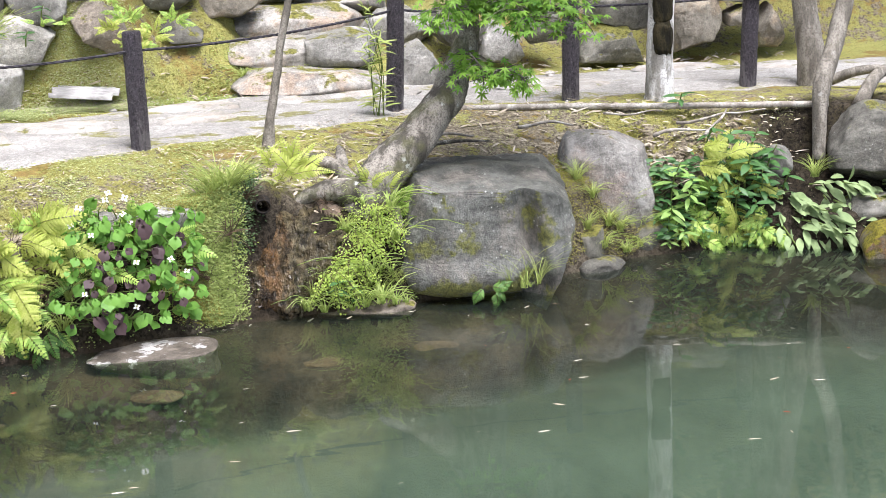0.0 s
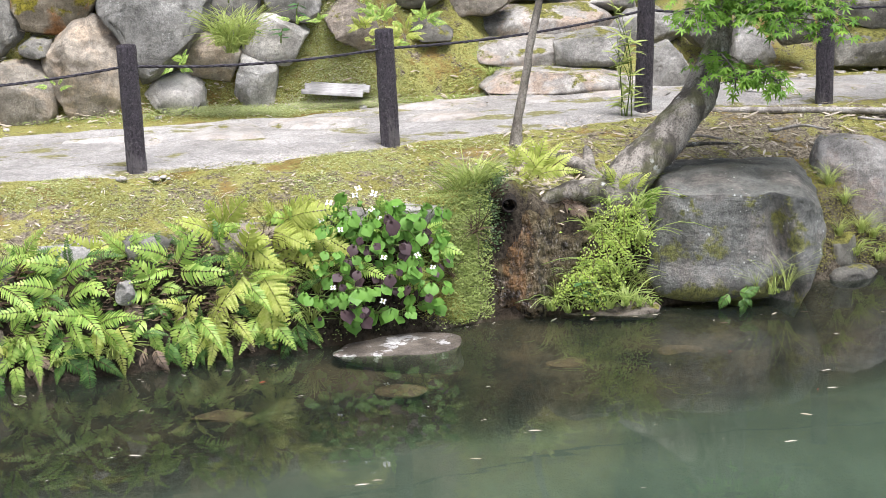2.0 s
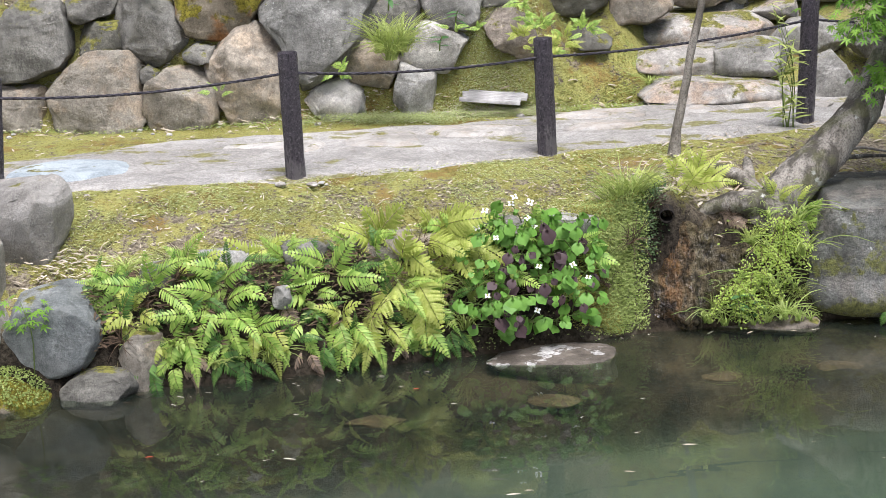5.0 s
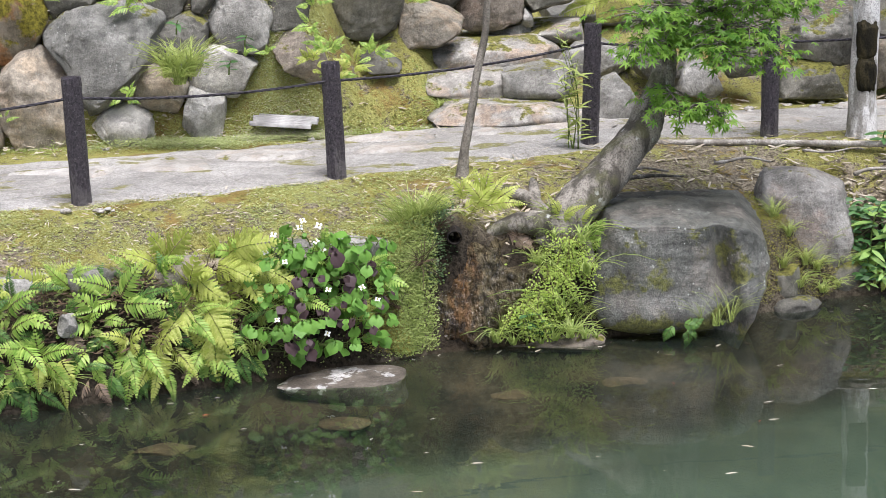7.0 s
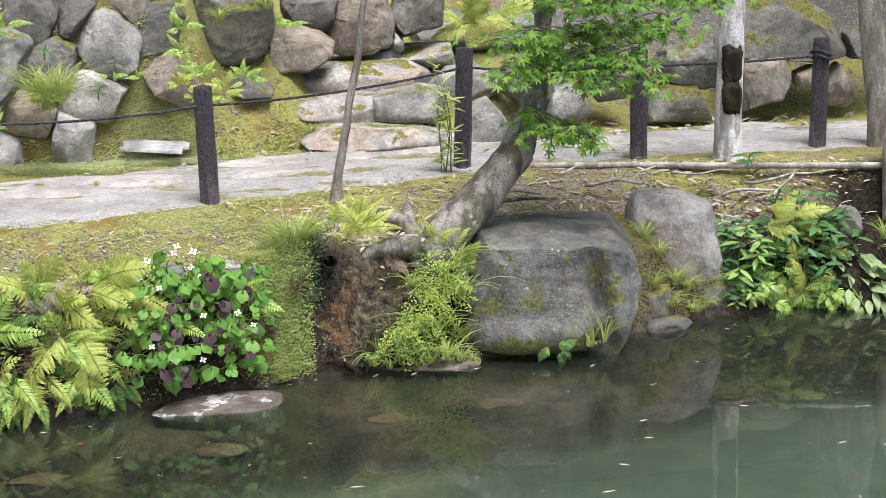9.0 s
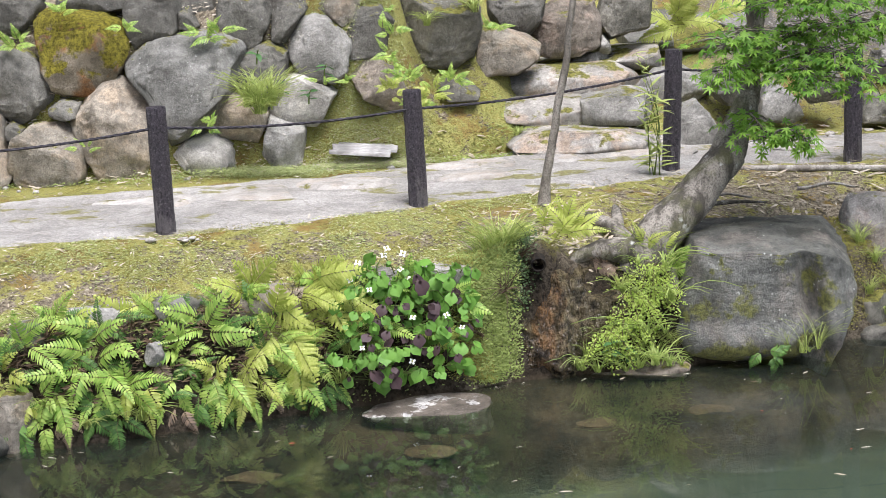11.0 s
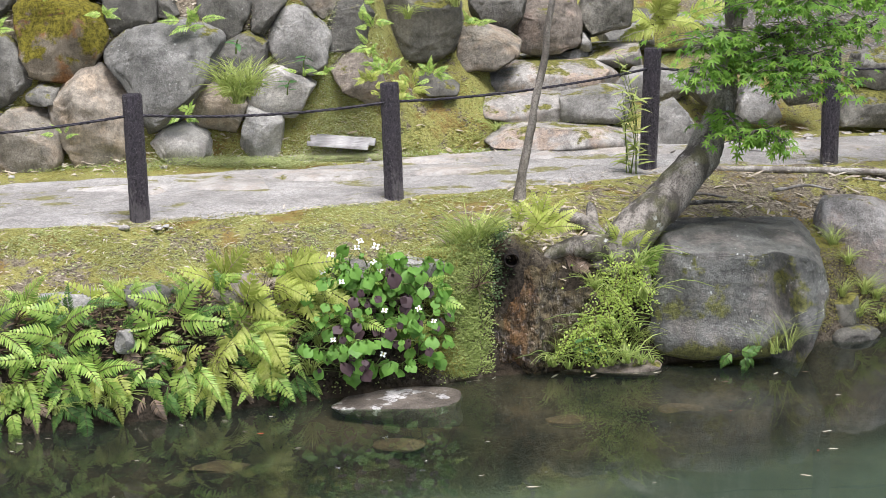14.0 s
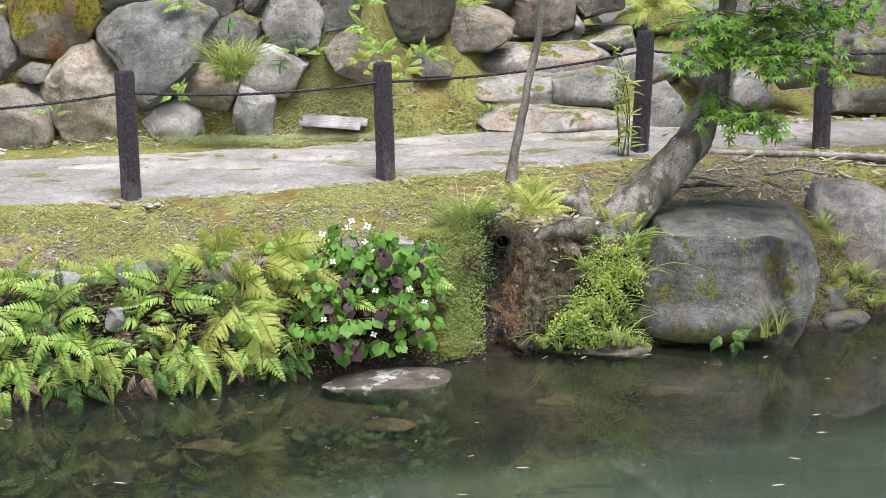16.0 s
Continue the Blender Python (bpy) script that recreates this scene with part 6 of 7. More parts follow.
for x, u, kind, sc in ((-1.55, 0.1, 2, 0.9), (-0.85, 0.1, 2, 0.9), (-1.92, 0.9, 0, 0.8), (1.76, 0.9, 4, 0.6), (1.82, 0.55, 0, 0.6), (1.78, 0.3, 4, 0.5), (1.9, 0.3, 4, 0.6), (1.96, 0.25, 0, 0.6),
                        (2.02, 0.4, 4, 0.6), (2.08, 0.25, 0, 0.6), (2.06, 0.1, 2, 0.8), (1.86, 0.15, 2, 0.9), (1.98, 0.08, 2, 0.8), (2.12, 0.5, 4, 0.5)):
    tuft(*bank(x, u), kind, sc)
for x, y, z, kind, sc in ((1.32, 7.16, 0.07, 5, 0.55), (1.38, 7.15, 0.06, 5, 0.75), (1.45, 7.17, 0.07, 5, 0.7), (1.52, 7.24, 0.08, 5, 0.5), (1.41, 7.16, 0.06, 6, 0.6), (0.43, 7.12, 0.03, 6, 1.0), (0.5, 7.11, 0.02, 6, 0.9), (0.57, 7.13, 0.05, 6, 1.1),
                        (0.62, 7.11, 0.02, 6, 1.0), (0.68, 7.12, 0.03, 6, 1.1), (0.75, 7.12, 0.04, 6, 1.0), (0.81, 7.13, 0.03, 6, 1.0), (0.86, 7.16, 0.02, 6, 0.8)):
    tuft(x, y, z, kind, sc)
for x, y, z, kind, sc in ((0.55, 7.16, 0.14, 6, 1.0), (0.64, 7.16, 0.16, 6, 1.1), (0.72, 7.17, 0.14, 6, 1.1), (0.8, 7.19, 0.16, 6, 1.0), (0.83, 7.24, 0.28, 6, 1.1), (0.76, 7.28, 0.38, 6, 1.2), (0.69, 7.24, 0.3, 6, 0.9), (0.82, 7.3, 0.42, 6, 1.0),
                        (0.7, 7.3, 0.44, 6, 0.9), (-1.09, 8.82, 0.98, 4, 1.25), (-1.03, 8.84, 1.0, 4, 1.15), (-1.15, 8.84, 1.0, 4, 1.1), (-1.09, 8.78, 0.97, 3, 1.1)):
    tuft(x, y, z, kind, sc)
for x, y, z, kind, sc in ((0.24, 9.36, 0.7, 0, 0.7), (2.98, 7.95, 0.3, 4, 0.6), (2.1, 9.6, 0.95, 0, 0.8), (-0.23, 9.4, 1.33, 0, 0.7), (-3.34, 8.95, 1.2, 0, 0.9), (0.02, 9.55, 1.38, 0, 0.8)):
    tuft(x, y, z, kind, sc)

DEAD = tuft_mesh("dead_grass", 26, 0.20, 0.004, 8, LITTER_BROWN, 0.5)
for k in range(26):
    x = -1.9 + 0.105 * k + 0.03 * math.sin(5 * k)
    ob = tagged(new("dead_grass", DEAD), "dead brown grass blades hanging on the bank", "grass", "dead grass tufts")
    bx, by, bz = bank(x, 0.25 + 0.2 * (k % 3))
    ob.matrix_basis = pose(bx, by - 0.02, bz + 0.03, 50, 0, 77 * k) @ Matrix.Scale(0.7 + 0.25 * math.sin(7 * k), 4)

# bushy plants with long leaves
SHRUB_LEAF = []
for mat, wide in ((SHRUB_GREEN, 0.040), (CUT_GREEN, 0.046), (leaf_material("light_shrub_green", (0.15, 0.29, 0.06), (0.33, 0.49, 0.14), 0.5, 0.35), 0.034)):
    s = Soup()
    s.add(*blade(0.115, wide, 6, 0.22, 0.18, 0.42))
    SHRUB_LEAF.append(s.mesh("leaf", mat))


def shrub(x, y, z, h, n, seed, label, mat=0, lean=(0, -0.08), size=1.0):
    rn = random.Random(seed)
    ob = empty("leafy_shrub", x, y, z, label, "shrub", "leafy shrubs")
    top = Vector((lean[0], lean[1], h))
    line = curve_points([(0, 0, -0.02), (0.3 * lean[0], 0.25 * lean[1], h * 0.5), top], 9)
    s = Soup()
    tube(s, line, [0.005 * (1 - 0.5 * i / 8) for i in range(9)], 6)
    part("stem", s.mesh("stem", GREEN_STEM), ob)
    for k in range(n):
        u = 0.35 + 0.65 * k / n
        p = line[min(8, int(u * 8.4))]
        a = 2.4 * k + rn.uniform(-.3, .3)
        d = Vector((math.cos(a), math.sin(a) * 0.9 - 0.15, rn.uniform(-0.45, 0.35)))
        part("leaf", SHRUB_LEAF[mat], ob, "", frame_at(p, d, (rn.gauss(0, .2), rn.gauss(-.3, .2), 1)) @ Matrix.Scale(size * rn.uniform(0.7, 1.15), 4))


DARK_SHRUB, PALE_SHRUB = "dark green shrub with pointed glossy leaves on the bank", "light green plant with long hanging leaves on the bank"
for k, (x, y, z, h, n, sc) in enumerate(((2.55, 8.02, 0.36, 0.20, 9, 0.75), (2.66, 8.02, 0.34, 0.22, 10, 0.8), (2.74, 7.98, 0.30, 0.18, 10, 0.8), (2.62, 7.94, 0.26, 0.18, 11, 0.85), (2.50, 7.95, 0.24, 0.16, 11, 0.85),
                                        (2.70, 7.90, 0.20, 0.18, 11, 0.8), (2.56, 7.88, 0.16, 0.16, 11, 0.8), (2.42, 7.92, 0.18, 0.14, 9, 0.75), (2.46, 8.08, 0.42, 0.16, 8, 0.65), (2.80, 7.90, 0.22, 0.15, 8, 0.7), (2.64, 7.84, 0.10, 0.14, 9, 0.7))):
    shrub(x, y, z, h, n, 400 + k, DARK_SHRUB, 0, (0.03 * math.sin(k), -0.08), sc)
for k, (x, y, z, h, n, sc) in enumerate(((2.24, 7.90, 0.22, 0.22, 12, 0.85), (2.30, 7.88, 0.14, 0.16, 12, 0.95), (2.22, 7.86, 0.08, 0.16, 12, 0.9), (2.34, 7.90, 0.24, 0.12, 9, 0.8), (2.28, 7.84, 0.04, 0.08, 8, 0.75), (2.2, 7.84, 0.02, 0.05, 7, 0.6))):
    shrub(x, y, z, h, n, 420 + k, PALE_SHRUB, 2, (0.02 * math.cos(k), -0.10), sc)


def cut_branch(x, y, z, length, turn, seed):
    """A lopped branch lying down the bank, its big leaves overlapping."""
    rn = random.Random(seed)
    ob = empty("cut_branch", x, y, z, "cut branch with wilting pale green leaves lying on the bank", "branch", "cut branches")
    a = radians(turn)
    d = Vector((math.cos(a), -0.55, math.sin(a)))
    line = curve_points([(0, 0, 0.03), d * (0.5 * length) + Vector((0, 0, 0.03)), d * length], 10)
    s = Soup()
    tube(s, line, [0.005 * (1 - 0.6 * i / 9) for i in range(10)], 6)
    part("stem", s.mesh("stem", GREEN_STEM), ob)
    for k in range(20):
        p = line[min(9, int(0.45 * k + 1))] + Vector((rn.gauss(0, .015), rn.gauss(0, .01), rn.gauss(0, .015)))
        side = 1 if k % 2 else -1
        out = d.normalized() * 0.8 + Vector((0.15, 0, -0.7)) * (1 if side > 0 else -0.25) + Vector((side * 0.5, rn.gauss(-.2, .15), rn.gauss(-0.15, .2)))
        part("leaf", SHRUB_LEAF[1], ob, "", frame_at(p, out, (rn.gauss(0, .4), -0.6 + rn.gauss(0, .3), 0.9)) @ Matrix.Scale(rn.uniform(0.55, 1.05), 4))


for k in range(30):
    x = 2.72 + 0.025 * k
    row = k % 3
    cut_branch(x, (7.93, 7.86, 7.80)[row], (0.21, 0.14, 0.08)[row] + 0.03 * math.sin(3 * k), 0.22, (-10, -35, -60, -25, 10)[k % 5], 440 + k)
shrub(2.40, 8.32, 0.62, 0.07, 6, 470, "small green seedling beside the path pole", 0, (0.0, -0.03), 0.8)
shrub(0.56, 7.12, 0.03, 0.14, 9, 471, "young plant with narrow leaves at the water", 0, (0.0, -0.04), 0.6)
shrub(0.62, 7.16, 0.03, 0.10, 8, 472, "young plant with narrow leaves at the water", 0, (0.02, -0.04), 0.55)
for k, (x, y, z) in enumerate(((-1.12, 9.0, 1.22), (-1.02, 8.98, 1.05), (-0.78, 9.1, 1.12), (-0.86, 9.0, 1.0))):
    shrub(x, y, z, 0.06, 5, 480 + k, "small green plant rooted in the wall", 0, (0.02, -0.05), 0.6)

# bamboo seedling against a post
bamboo = empty("bamboo_seedling", 0.915, 8.44, 0.61, "young bamboo shoots with pale narrow leaves", "bamboo")
s = Soup()
BLEAF = Soup()
BLEAF.add(*blade(0.09, 0.015, 4, 0.25, 0.2, 0.35))
BLEAF = BLEAF.mesh("leaf", leaf_material("bamboo_leaf_green", (0.26, 0.36, 0.08), (0.50, 0.56, 0.19), 0.5, 0.35))
rnd = random.Random(31)
for k in range(6):
    x0 = rnd.uniform(-0.05, 0.05)
    h = rnd.uniform(0.4, 0.72)
    line = curve_points([(x0, 0, 0), (x0 + rnd.uniform(-.03, .03), -0.02, h * 0.5), (x0 * 1.8 + rnd.uniform(-.13, .08), -0.05, h)], 12)
    s = Soup()
    tube(s, line, [0.0032 * (1 - 0.6 * i / 11) for i in range(12)], 5)
    part("stem", s.mesh("stem", GREEN_STEM), bamboo)
    for j in range(15):
        p = line[rnd.randint(1, 11)]
        a = rnd.uniform(0, 6.28)
        part("leaf", BLEAF, bamboo, "", frame_at(p, (math.cos(a), math.sin(a) * 0.6 - 0.2, rnd.uniform(-.3, .9)), (0, -0.4, 1)) @ Matrix.Scale(rnd.uniform(0.6, 1.1), 4))

# small-leaved creeper, moss tufts, litter: nobody could count these


def fast_ground(fn, n, seed):
    """Draws n spots at once, for speed."""
    rs = np.random.RandomState(seed)
    x, y = fn(rs, n)
    z = ground_z(x, y)
    return list(zip(x, y, z))


def carpet(name, label, category, fn, n, make, material, seed, lift=0.004, face=0.0, patch=None):
    rn = random.Random(seed)
    s = Soup()
    for x, y, z in fast_ground(fn, n, seed):
        if patch is not None and noise.noise(Vector((x * 3.3 + seed, y * 4.1, seed))) < patch + rn.uniform(-.12, .12):
            continue
        a = rn.uniform(0, 6.28)
        vv, ff = make(rn)
        s.add(vv, ff, frame_at((x, y - face * rn.random() * 0.03, z + lift * rn.uniform(0.2, 1.6)), (math.cos(a), math.sin(a), rn.uniform(-.1, .5)), (rn.gauss(0, .35), rn.gauss(-.2 - face, .35), 1)))
    return tagged(new(name, s.mesh(name, material)), label, category, kind="stuff")


def tiny(lo, hi, ratio=0.6):
    return lambda rn: blade(*(lambda l: (l, l * ratio))(rn.uniform(lo, hi)), 1, 0.2, 0.1, 0.5)


def lawn(rs, n):
    x = rs.uniform(-2.35, 0.35, n)
    u = rs.uniform(0, 1, n) ** 1.3
    return x, edge_y(x) + 0.2 + u * (path_y(x) - edge_y(x) - 0.24)


def lawn_right(rs, n):
    x = rs.uniform(0.2, 3.0, n)
    return x, edge_y(x) + 0.3 + rs.uniform(0, 1, n) * (path_y(x) - edge_y(x) - 0.3)


def wall_foot(rs, n):
    x = rs.uniform(-3.6, 0.2, n)
    return x, wall_y(x) - 0.04 + rs.normal(0, 0.12, n)


def wall_patch(rs, n):
    return rs.normal(-0.60, 0.14, n), rs.uniform(8.98, 9.38, n)


def face_left(rs, n):
    x = rs.uniform(-2.1, -0.02, n)
    return x, edge_y(x) + rs.uniform(0.05, 0.26, n)


def face_hole(rs, n):
    x = rs.normal(0.03, 0.075, n)
    x = np.where(x > 0.12, 0.12 - (x - 0.12) * 0.5 + rs.uniform(0, 0.07, n), x)
    return x, edge_y(x) + 0.012 + 0.29 * rs.uniform(0, 1, n) ** 1.25


def face_right(rs, n):
    x = np.concatenate([rs.normal(0.72, 0.05, n // 2), rs.normal(0.62, 0.05, n - n // 2)])
    return x, edge_y(x) + rs.uniform(0.06, 0.26, n)


carpet("ground_cover", "low carpet of pale green creeping leaves on the bank", "ground cover", lawn, 85000, tiny(0.004, 0.0095), MOSS_LEAF, 1, 0.005, 0, -0.02)
carpet("dry_grass_bits", "thin pale dry grass and leaf bits on the lawn", "leaf litter", lawn, 900, lambda rn: blade(rn.uniform(0.012, 0.045), rn.uniform(0.003, 0.007), 2, 0.1, 0.3), LITTER, 62, 0.008)
carpet("clover_leaves", "small round bright leaves in patches on the lawn", "ground cover", lawn, 5200, tiny(0.009, 0.017, 0.85), CREEPER_PALE, 63, 0.012, 0, 0.16)
carpet("moss_tufts", "sparse moss tufts on bare earth", "moss", lawn_right, 9000, tiny(0.004, 0.011), MOSS_LEAF, 2, 0.003, 0, 0.02)
carpet("wall_foot_weeds", "low green weeds along the foot of the wall", "weeds", wall_foot, 24000, tiny(0.005, 0.012), COVER_GREEN, 3, 0.014, 0.1, -0.1)
carpet("foot_creeper", "low creeper and weeds before the small wall stones", "creeper", lambda rs, n: (rs.normal(-1.1, 0.22, n), rs.normal(8.87, 0.05, n)), 9000, tiny(0.005, 0.012), CREEPER_PALE, 69, 0.03, 0.2)
carpet("verge_moss", "yellow-green moss on the verge below the wall", "moss", lambda rs, n: (lambda x: (x, wall_y(x) - rs.uniform(0, 1, n) * (verge(x) - 0.06)))(rs.uniform(-3.6, 0.1, n)), 22000, tiny(0.004, 0.010), OLIVE_MOSS, 64, 0.004, 0, -0.06)
carpet("verge_litter", "pale dry bits and leaves on the verge", "leaf litter", lambda rs, n: (lambda x: (x, wall_y(x) - rs.uniform(-0.1, 1, n) * (verge(x) - 0.06)))(rs.uniform(-3.6, 0.1, n)), 260, lambda rn: blade(rn.uniform(0.012, 0.045), rn.uniform(0.004, 0.009), 2, 0.1, 0.3), LITTER, 65, 0.008)
carpet("joint_weeds", "small weeds and moss in the joints of the wall", "weeds", lambda rs, n: (lambda x: (x, wall_y(x) + rs.uniform(-0.06, 0.28, n)))(rs.uniform(-3.6, -0.3, n)), 13000, tiny(0.006, 0.015, 0.6), COVER_GREEN, 47, 0.02, 0.6, -0.02)
carpet("joint_litter", "brown and pale dead leaves caught in the joints of the wall", "leaf litter", lambda rs, n: (lambda x: (x, wall_y(x) + rs.uniform(-0.08, 0.28, n)))(rs.uniform(-3.6, -0.9, n)), 2300, lambda rn: blade(rn.uniform(0.015, 0.05), rn.uniform(0.004, 0.010), 2, 0.1, 0.3), LITTER, 68, 0.025, 0.6)
carpet("wall_creeper", "small-leaved creeper spilling over the wall", "creeper", wall_patch, 30000, tiny(0.004, 0.0105), CREEPER_PALE, 4, 0.02, 0.4)
carpet("dead_creeper", "brown dead bits among the creeper on the wall", "leaf litter", wall_patch, 5000, tiny(0.005, 0.014, 0.4), LITTER, 61, 0.022, 0.4)
carpet("step_moss", "yellow-green moss and tiny weeds beside the steps", "moss", lambda rs, n: (rs.uniform(-0.3, 1.3, n), rs.uniform(9.1, 10.4, n)), 26000, tiny(0.005, 0.013), OLIVE_MOSS, 44, 0.006, 0, -0.1)
carpet("slope_weeds", "small green weeds in patches on the slope beside the steps", "weeds", lambda rs, n: (rs.uniform(-0.45, 1.2, n), rs.uniform(9.1, 10.3, n)), 9000, tiny(0.008, 0.020, 0.5), COVER_GREEN, 66, 0.012, 0.2, 0.06)
carpet("slope_litter", "pale dry leaves on the slope beside the steps", "leaf litter", lambda rs, n: (rs.uniform(-0.45, 1.2, n), rs.uniform(9.1, 10.3, n)), 120, lambda rn: blade(rn.uniform(0.015, 0.05), rn.uniform(0.005, 0.011), 2, 0.1, 0.3), LITTER, 67, 0.01)
carpet("bank_weeds", "small weeds and leaves between the ferns", "weeds", face_left, 2600, tiny(0.014, 0.034, 0.3), COVER_GREEN, 5, 0.012, 0.9)
carpet("foot_weeds", "small bright weeds at the foot of the flowering plants", "weeds", lambda rs, n: (lambda x: (x, edge_y(x) + rs.uniform(-0.01, 0.12, n)))(np.concatenate([rs.normal(-0.42, 0.07, n // 2), rs.normal(-0.02, 0.08, n - n // 2)])), 520, tiny(0.006, 0.014, 0.55), COVER_GREEN, 45, 0.03, 0.9)
# dead leaves, coloured dark so that the gaps under the ferns look shaded
carpet("dark_bank_leaves", "dead leaves and shoots under the ferns, dark to deepen the shaded gaps", "leaf litter", face_left, 2600, tiny(0.025, 0.07, 0.16), LITTER_BROWN, 6, 0.012, 0.9)
carpet("bank_creeper", "dense small-leaved creeper beside the drain hole", "creeper", face_hole, 30000, tiny(0.005, 0.0105, 0.75), COVER_GREEN, 7, 0.045, 0.9, -0.12)
carpet("bank_creeper", "older brownish creeper beside the drain hole", "creeper", face_hole, 20000, tiny(0.005, 0.0105, 0.75), OLIVE_MOSS, 48, 0.045, 0.9, -0.05)
carpet("dark_creeper", "dark green creeper around the drain hole", "creeper", lambda rs, n: (lambda x: (x, edge_y(x) + rs.uniform(0.08, 0.36, n)))(rs.normal(0.18, 0.03, n)),
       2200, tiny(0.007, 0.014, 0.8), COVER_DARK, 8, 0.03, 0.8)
carpet("hanging_creeper", "small-leaved creeper hanging beside the wet rock", "creeper", lambda rs, n: (lambda x: (x, edge_y(x) + rs.uniform(0.03, 0.3, n)))(rs.normal(0.12, 0.035, n)), 2200, tiny(0.007, 0.014, 0.7), COVER_GREEN, 17, 0.05, 0.9)
MAIDENHAIR = leaf_material("maidenhair_green", (0.30, 0.46, 0.06), (0.56, 0.68, 0.16), 0.5, 0.45)
rn = random.Random(9)
for k in range(14):
    u = k / 13
    c = Vector((0.56 + 0.24 * u + rn.gauss(0, 0.03), 7.15 + 0.17 * u, 0.16 + 0.25 * u + rn.gauss(0, 0.035)))
    ob = empty("maidenhair_fern", *c, "bright lime maidenhair fern hanging beside the boulder", "fern", "maidenhair ferns")
    for j in range(5):
        s = Soup()
        a = rn.uniform(-2.7, -0.4)
        tip = Vector((0.13 * math.cos(a), -0.06 - 0.04 * rn.random(), 0.14 * math.sin(a))) * rn.uniform(0.7, 1.15)
        line = curve_points([(0, 0.03, 0.02), tip * 0.45 + Vector((0, -0.02, 0.04)), tip], 14)
        tube(s, line, [0.0012] * 14, 4, index=1)
        for i in range(3, 14):
            for side in (-1, 1):
                for reach in (0.008, 0.019):
                    pos = line[i] + Vector((side * reach * rn.uniform(0.7, 1.3) * (1.3 - i / 14), rn.gauss(0, .006), rn.gauss(-0.003, .007)))
                    l = rn.uniform(0.006, 0.0115)
                    s.add(*blade(l, l * 0.95, 1, 0.2, 0.1, 0.65), frame_at(pos, (side * 0.8, -0.3, -0.5 + rn.gauss(0, .4)), (rn.gauss(0, .4), -0.7, 0.6)))
        part("frond", s.mesh("frond", [MAIDENHAIR, FERN_STEM]), ob)
carpet("light_bank_leaves", "small bright weeds under the maidenhair", "weeds", face_right, 700, tiny(0.008, 0.016, 0.8), MAIDENHAIR, 9, 0.03, 0.9, 0.0)
carpet("olive_moss", "olive moss cushions between the creeping leaves", "moss", lawn, 24000, tiny(0.005, 0.011, 0.8), OLIVE_MOSS, 46, 0.005, 0, 0.05)
carpet("dry_leaves", "dry pale bamboo leaves lying on the bank", "leaf litter", lawn, 620, lambda rn: blade(rn.uniform(0.012, 0.045), rn.uniform(0.003, 0.008), 3, 0.1, 0.3), LITTER, 10, 0.01)
carpet("dry_leaves", "dry pale leaves and sheaths on bare earth", "leaf litter", lawn_right, 720, lambda rn: blade(rn.uniform(0.02, 0.08), rn.uniform(0.005, 0.014), 3, 0.1, 0.3), LITTER, 11, 0.012)
carpet("dry_leaves", "dry pale leaves below the wall", "leaf litter", lambda rs, n: (lambda x: (x, wall_y(x) + rs.normal(-0.03, 0.13, n)))(rs.uniform(-3.5, 3.4, n)), 620,
       lambda rn: blade(rn.uniform(0.03, 0.08), rn.uniform(0.006, 0.014), 3, 0.1, 0.3), LITTER, 12, 0.012)
carpet("dry_leaves", "tan dead leaves caught in the roots", "leaf litter", lambda rs, n: (rs.normal(2.35, 0.2, n), rs.normal(8.12, 0.1, n)), 170, lambda rn: blade(rn.uniform(0.03, 0.09), rn.uniform(0.008, 0.02), 3, 0.1, 0.3), LITTER, 13, 0.02)
carpet("dry_leaves", "tan dead leaves below the sapling", "leaf litter", lambda rs, n: (rs.normal(0.42, 0.16, n), rs.normal(7.46, 0.12, n)), 240, lambda rn: blade(rn.uniform(0.02, 0.06), rn.uniform(0.005, 0.014), 3, 0.1, 0.3), LITTER, 14, 0.025)
carpet("dry_leaves", "pale dry leaves beside the upright boulder", "leaf litter", lambda rs, n: (rs.normal(-2.25, 0.12, n), rs.normal(6.75, 0.08, n)), 170, lambda rn: blade(rn.uniform(0.02, 0.06), rn.uniform(0.004, 0.010), 3, 0.1, 0.3), LITTER, 15, 0.02)

carpet("bank_moss", "moss and tiny weeds between the rocks", "moss", lambda rs, n: (lambda x: (x, edge_y(x) + rs.uniform(0.02, 0.5, n)))(rs.uniform(1.66, 2.2, n)), 12000, tiny(0.005, 0.011), OLIVE_MOSS, 18, 0.008, 0.5)
carpet("low_bank_leaves", "narrow green leaves crowding the water's edge", "plants", lambda rs, n: (lambda x: (x, edge_y(x) + rs.uniform(0.0, 0.22, n)))(rs.uniform(2.12, 2.75, n)), 420,
       lambda rn: blade(rn.uniform(0.04, 0.085), rn.uniform(0.012, 0.024), 4, 0.3, 0.15), SHRUB_GREEN, 19, 0.05, 1.0)

# a mossy, weed-grown crust on the lump in the water
rn = random.Random(5)
s = Soup()
for _ in range(4200):
    a, b = rn.uniform(0, 6.28), rn.uniform(0.0, 1.35)
    n = Vector((math.cos(a) * math.cos(b), math.sin(a) * math.cos(b), math.sin(b)))
    s.add(*blade(*(lambda l: (l, 0.6 * l))(rn.uniform(0.005, 0.015)), 1, 0.2, 0.1, 0.5), frame_at((-2.40 + 0.22 * n.x, 6.27 + 0.17 * n.y, 0.135 * n.z + 0.008), (rn.gauss(0, 1), rn.gauss(0, 1), rn.gauss(0.2, .5)), n))
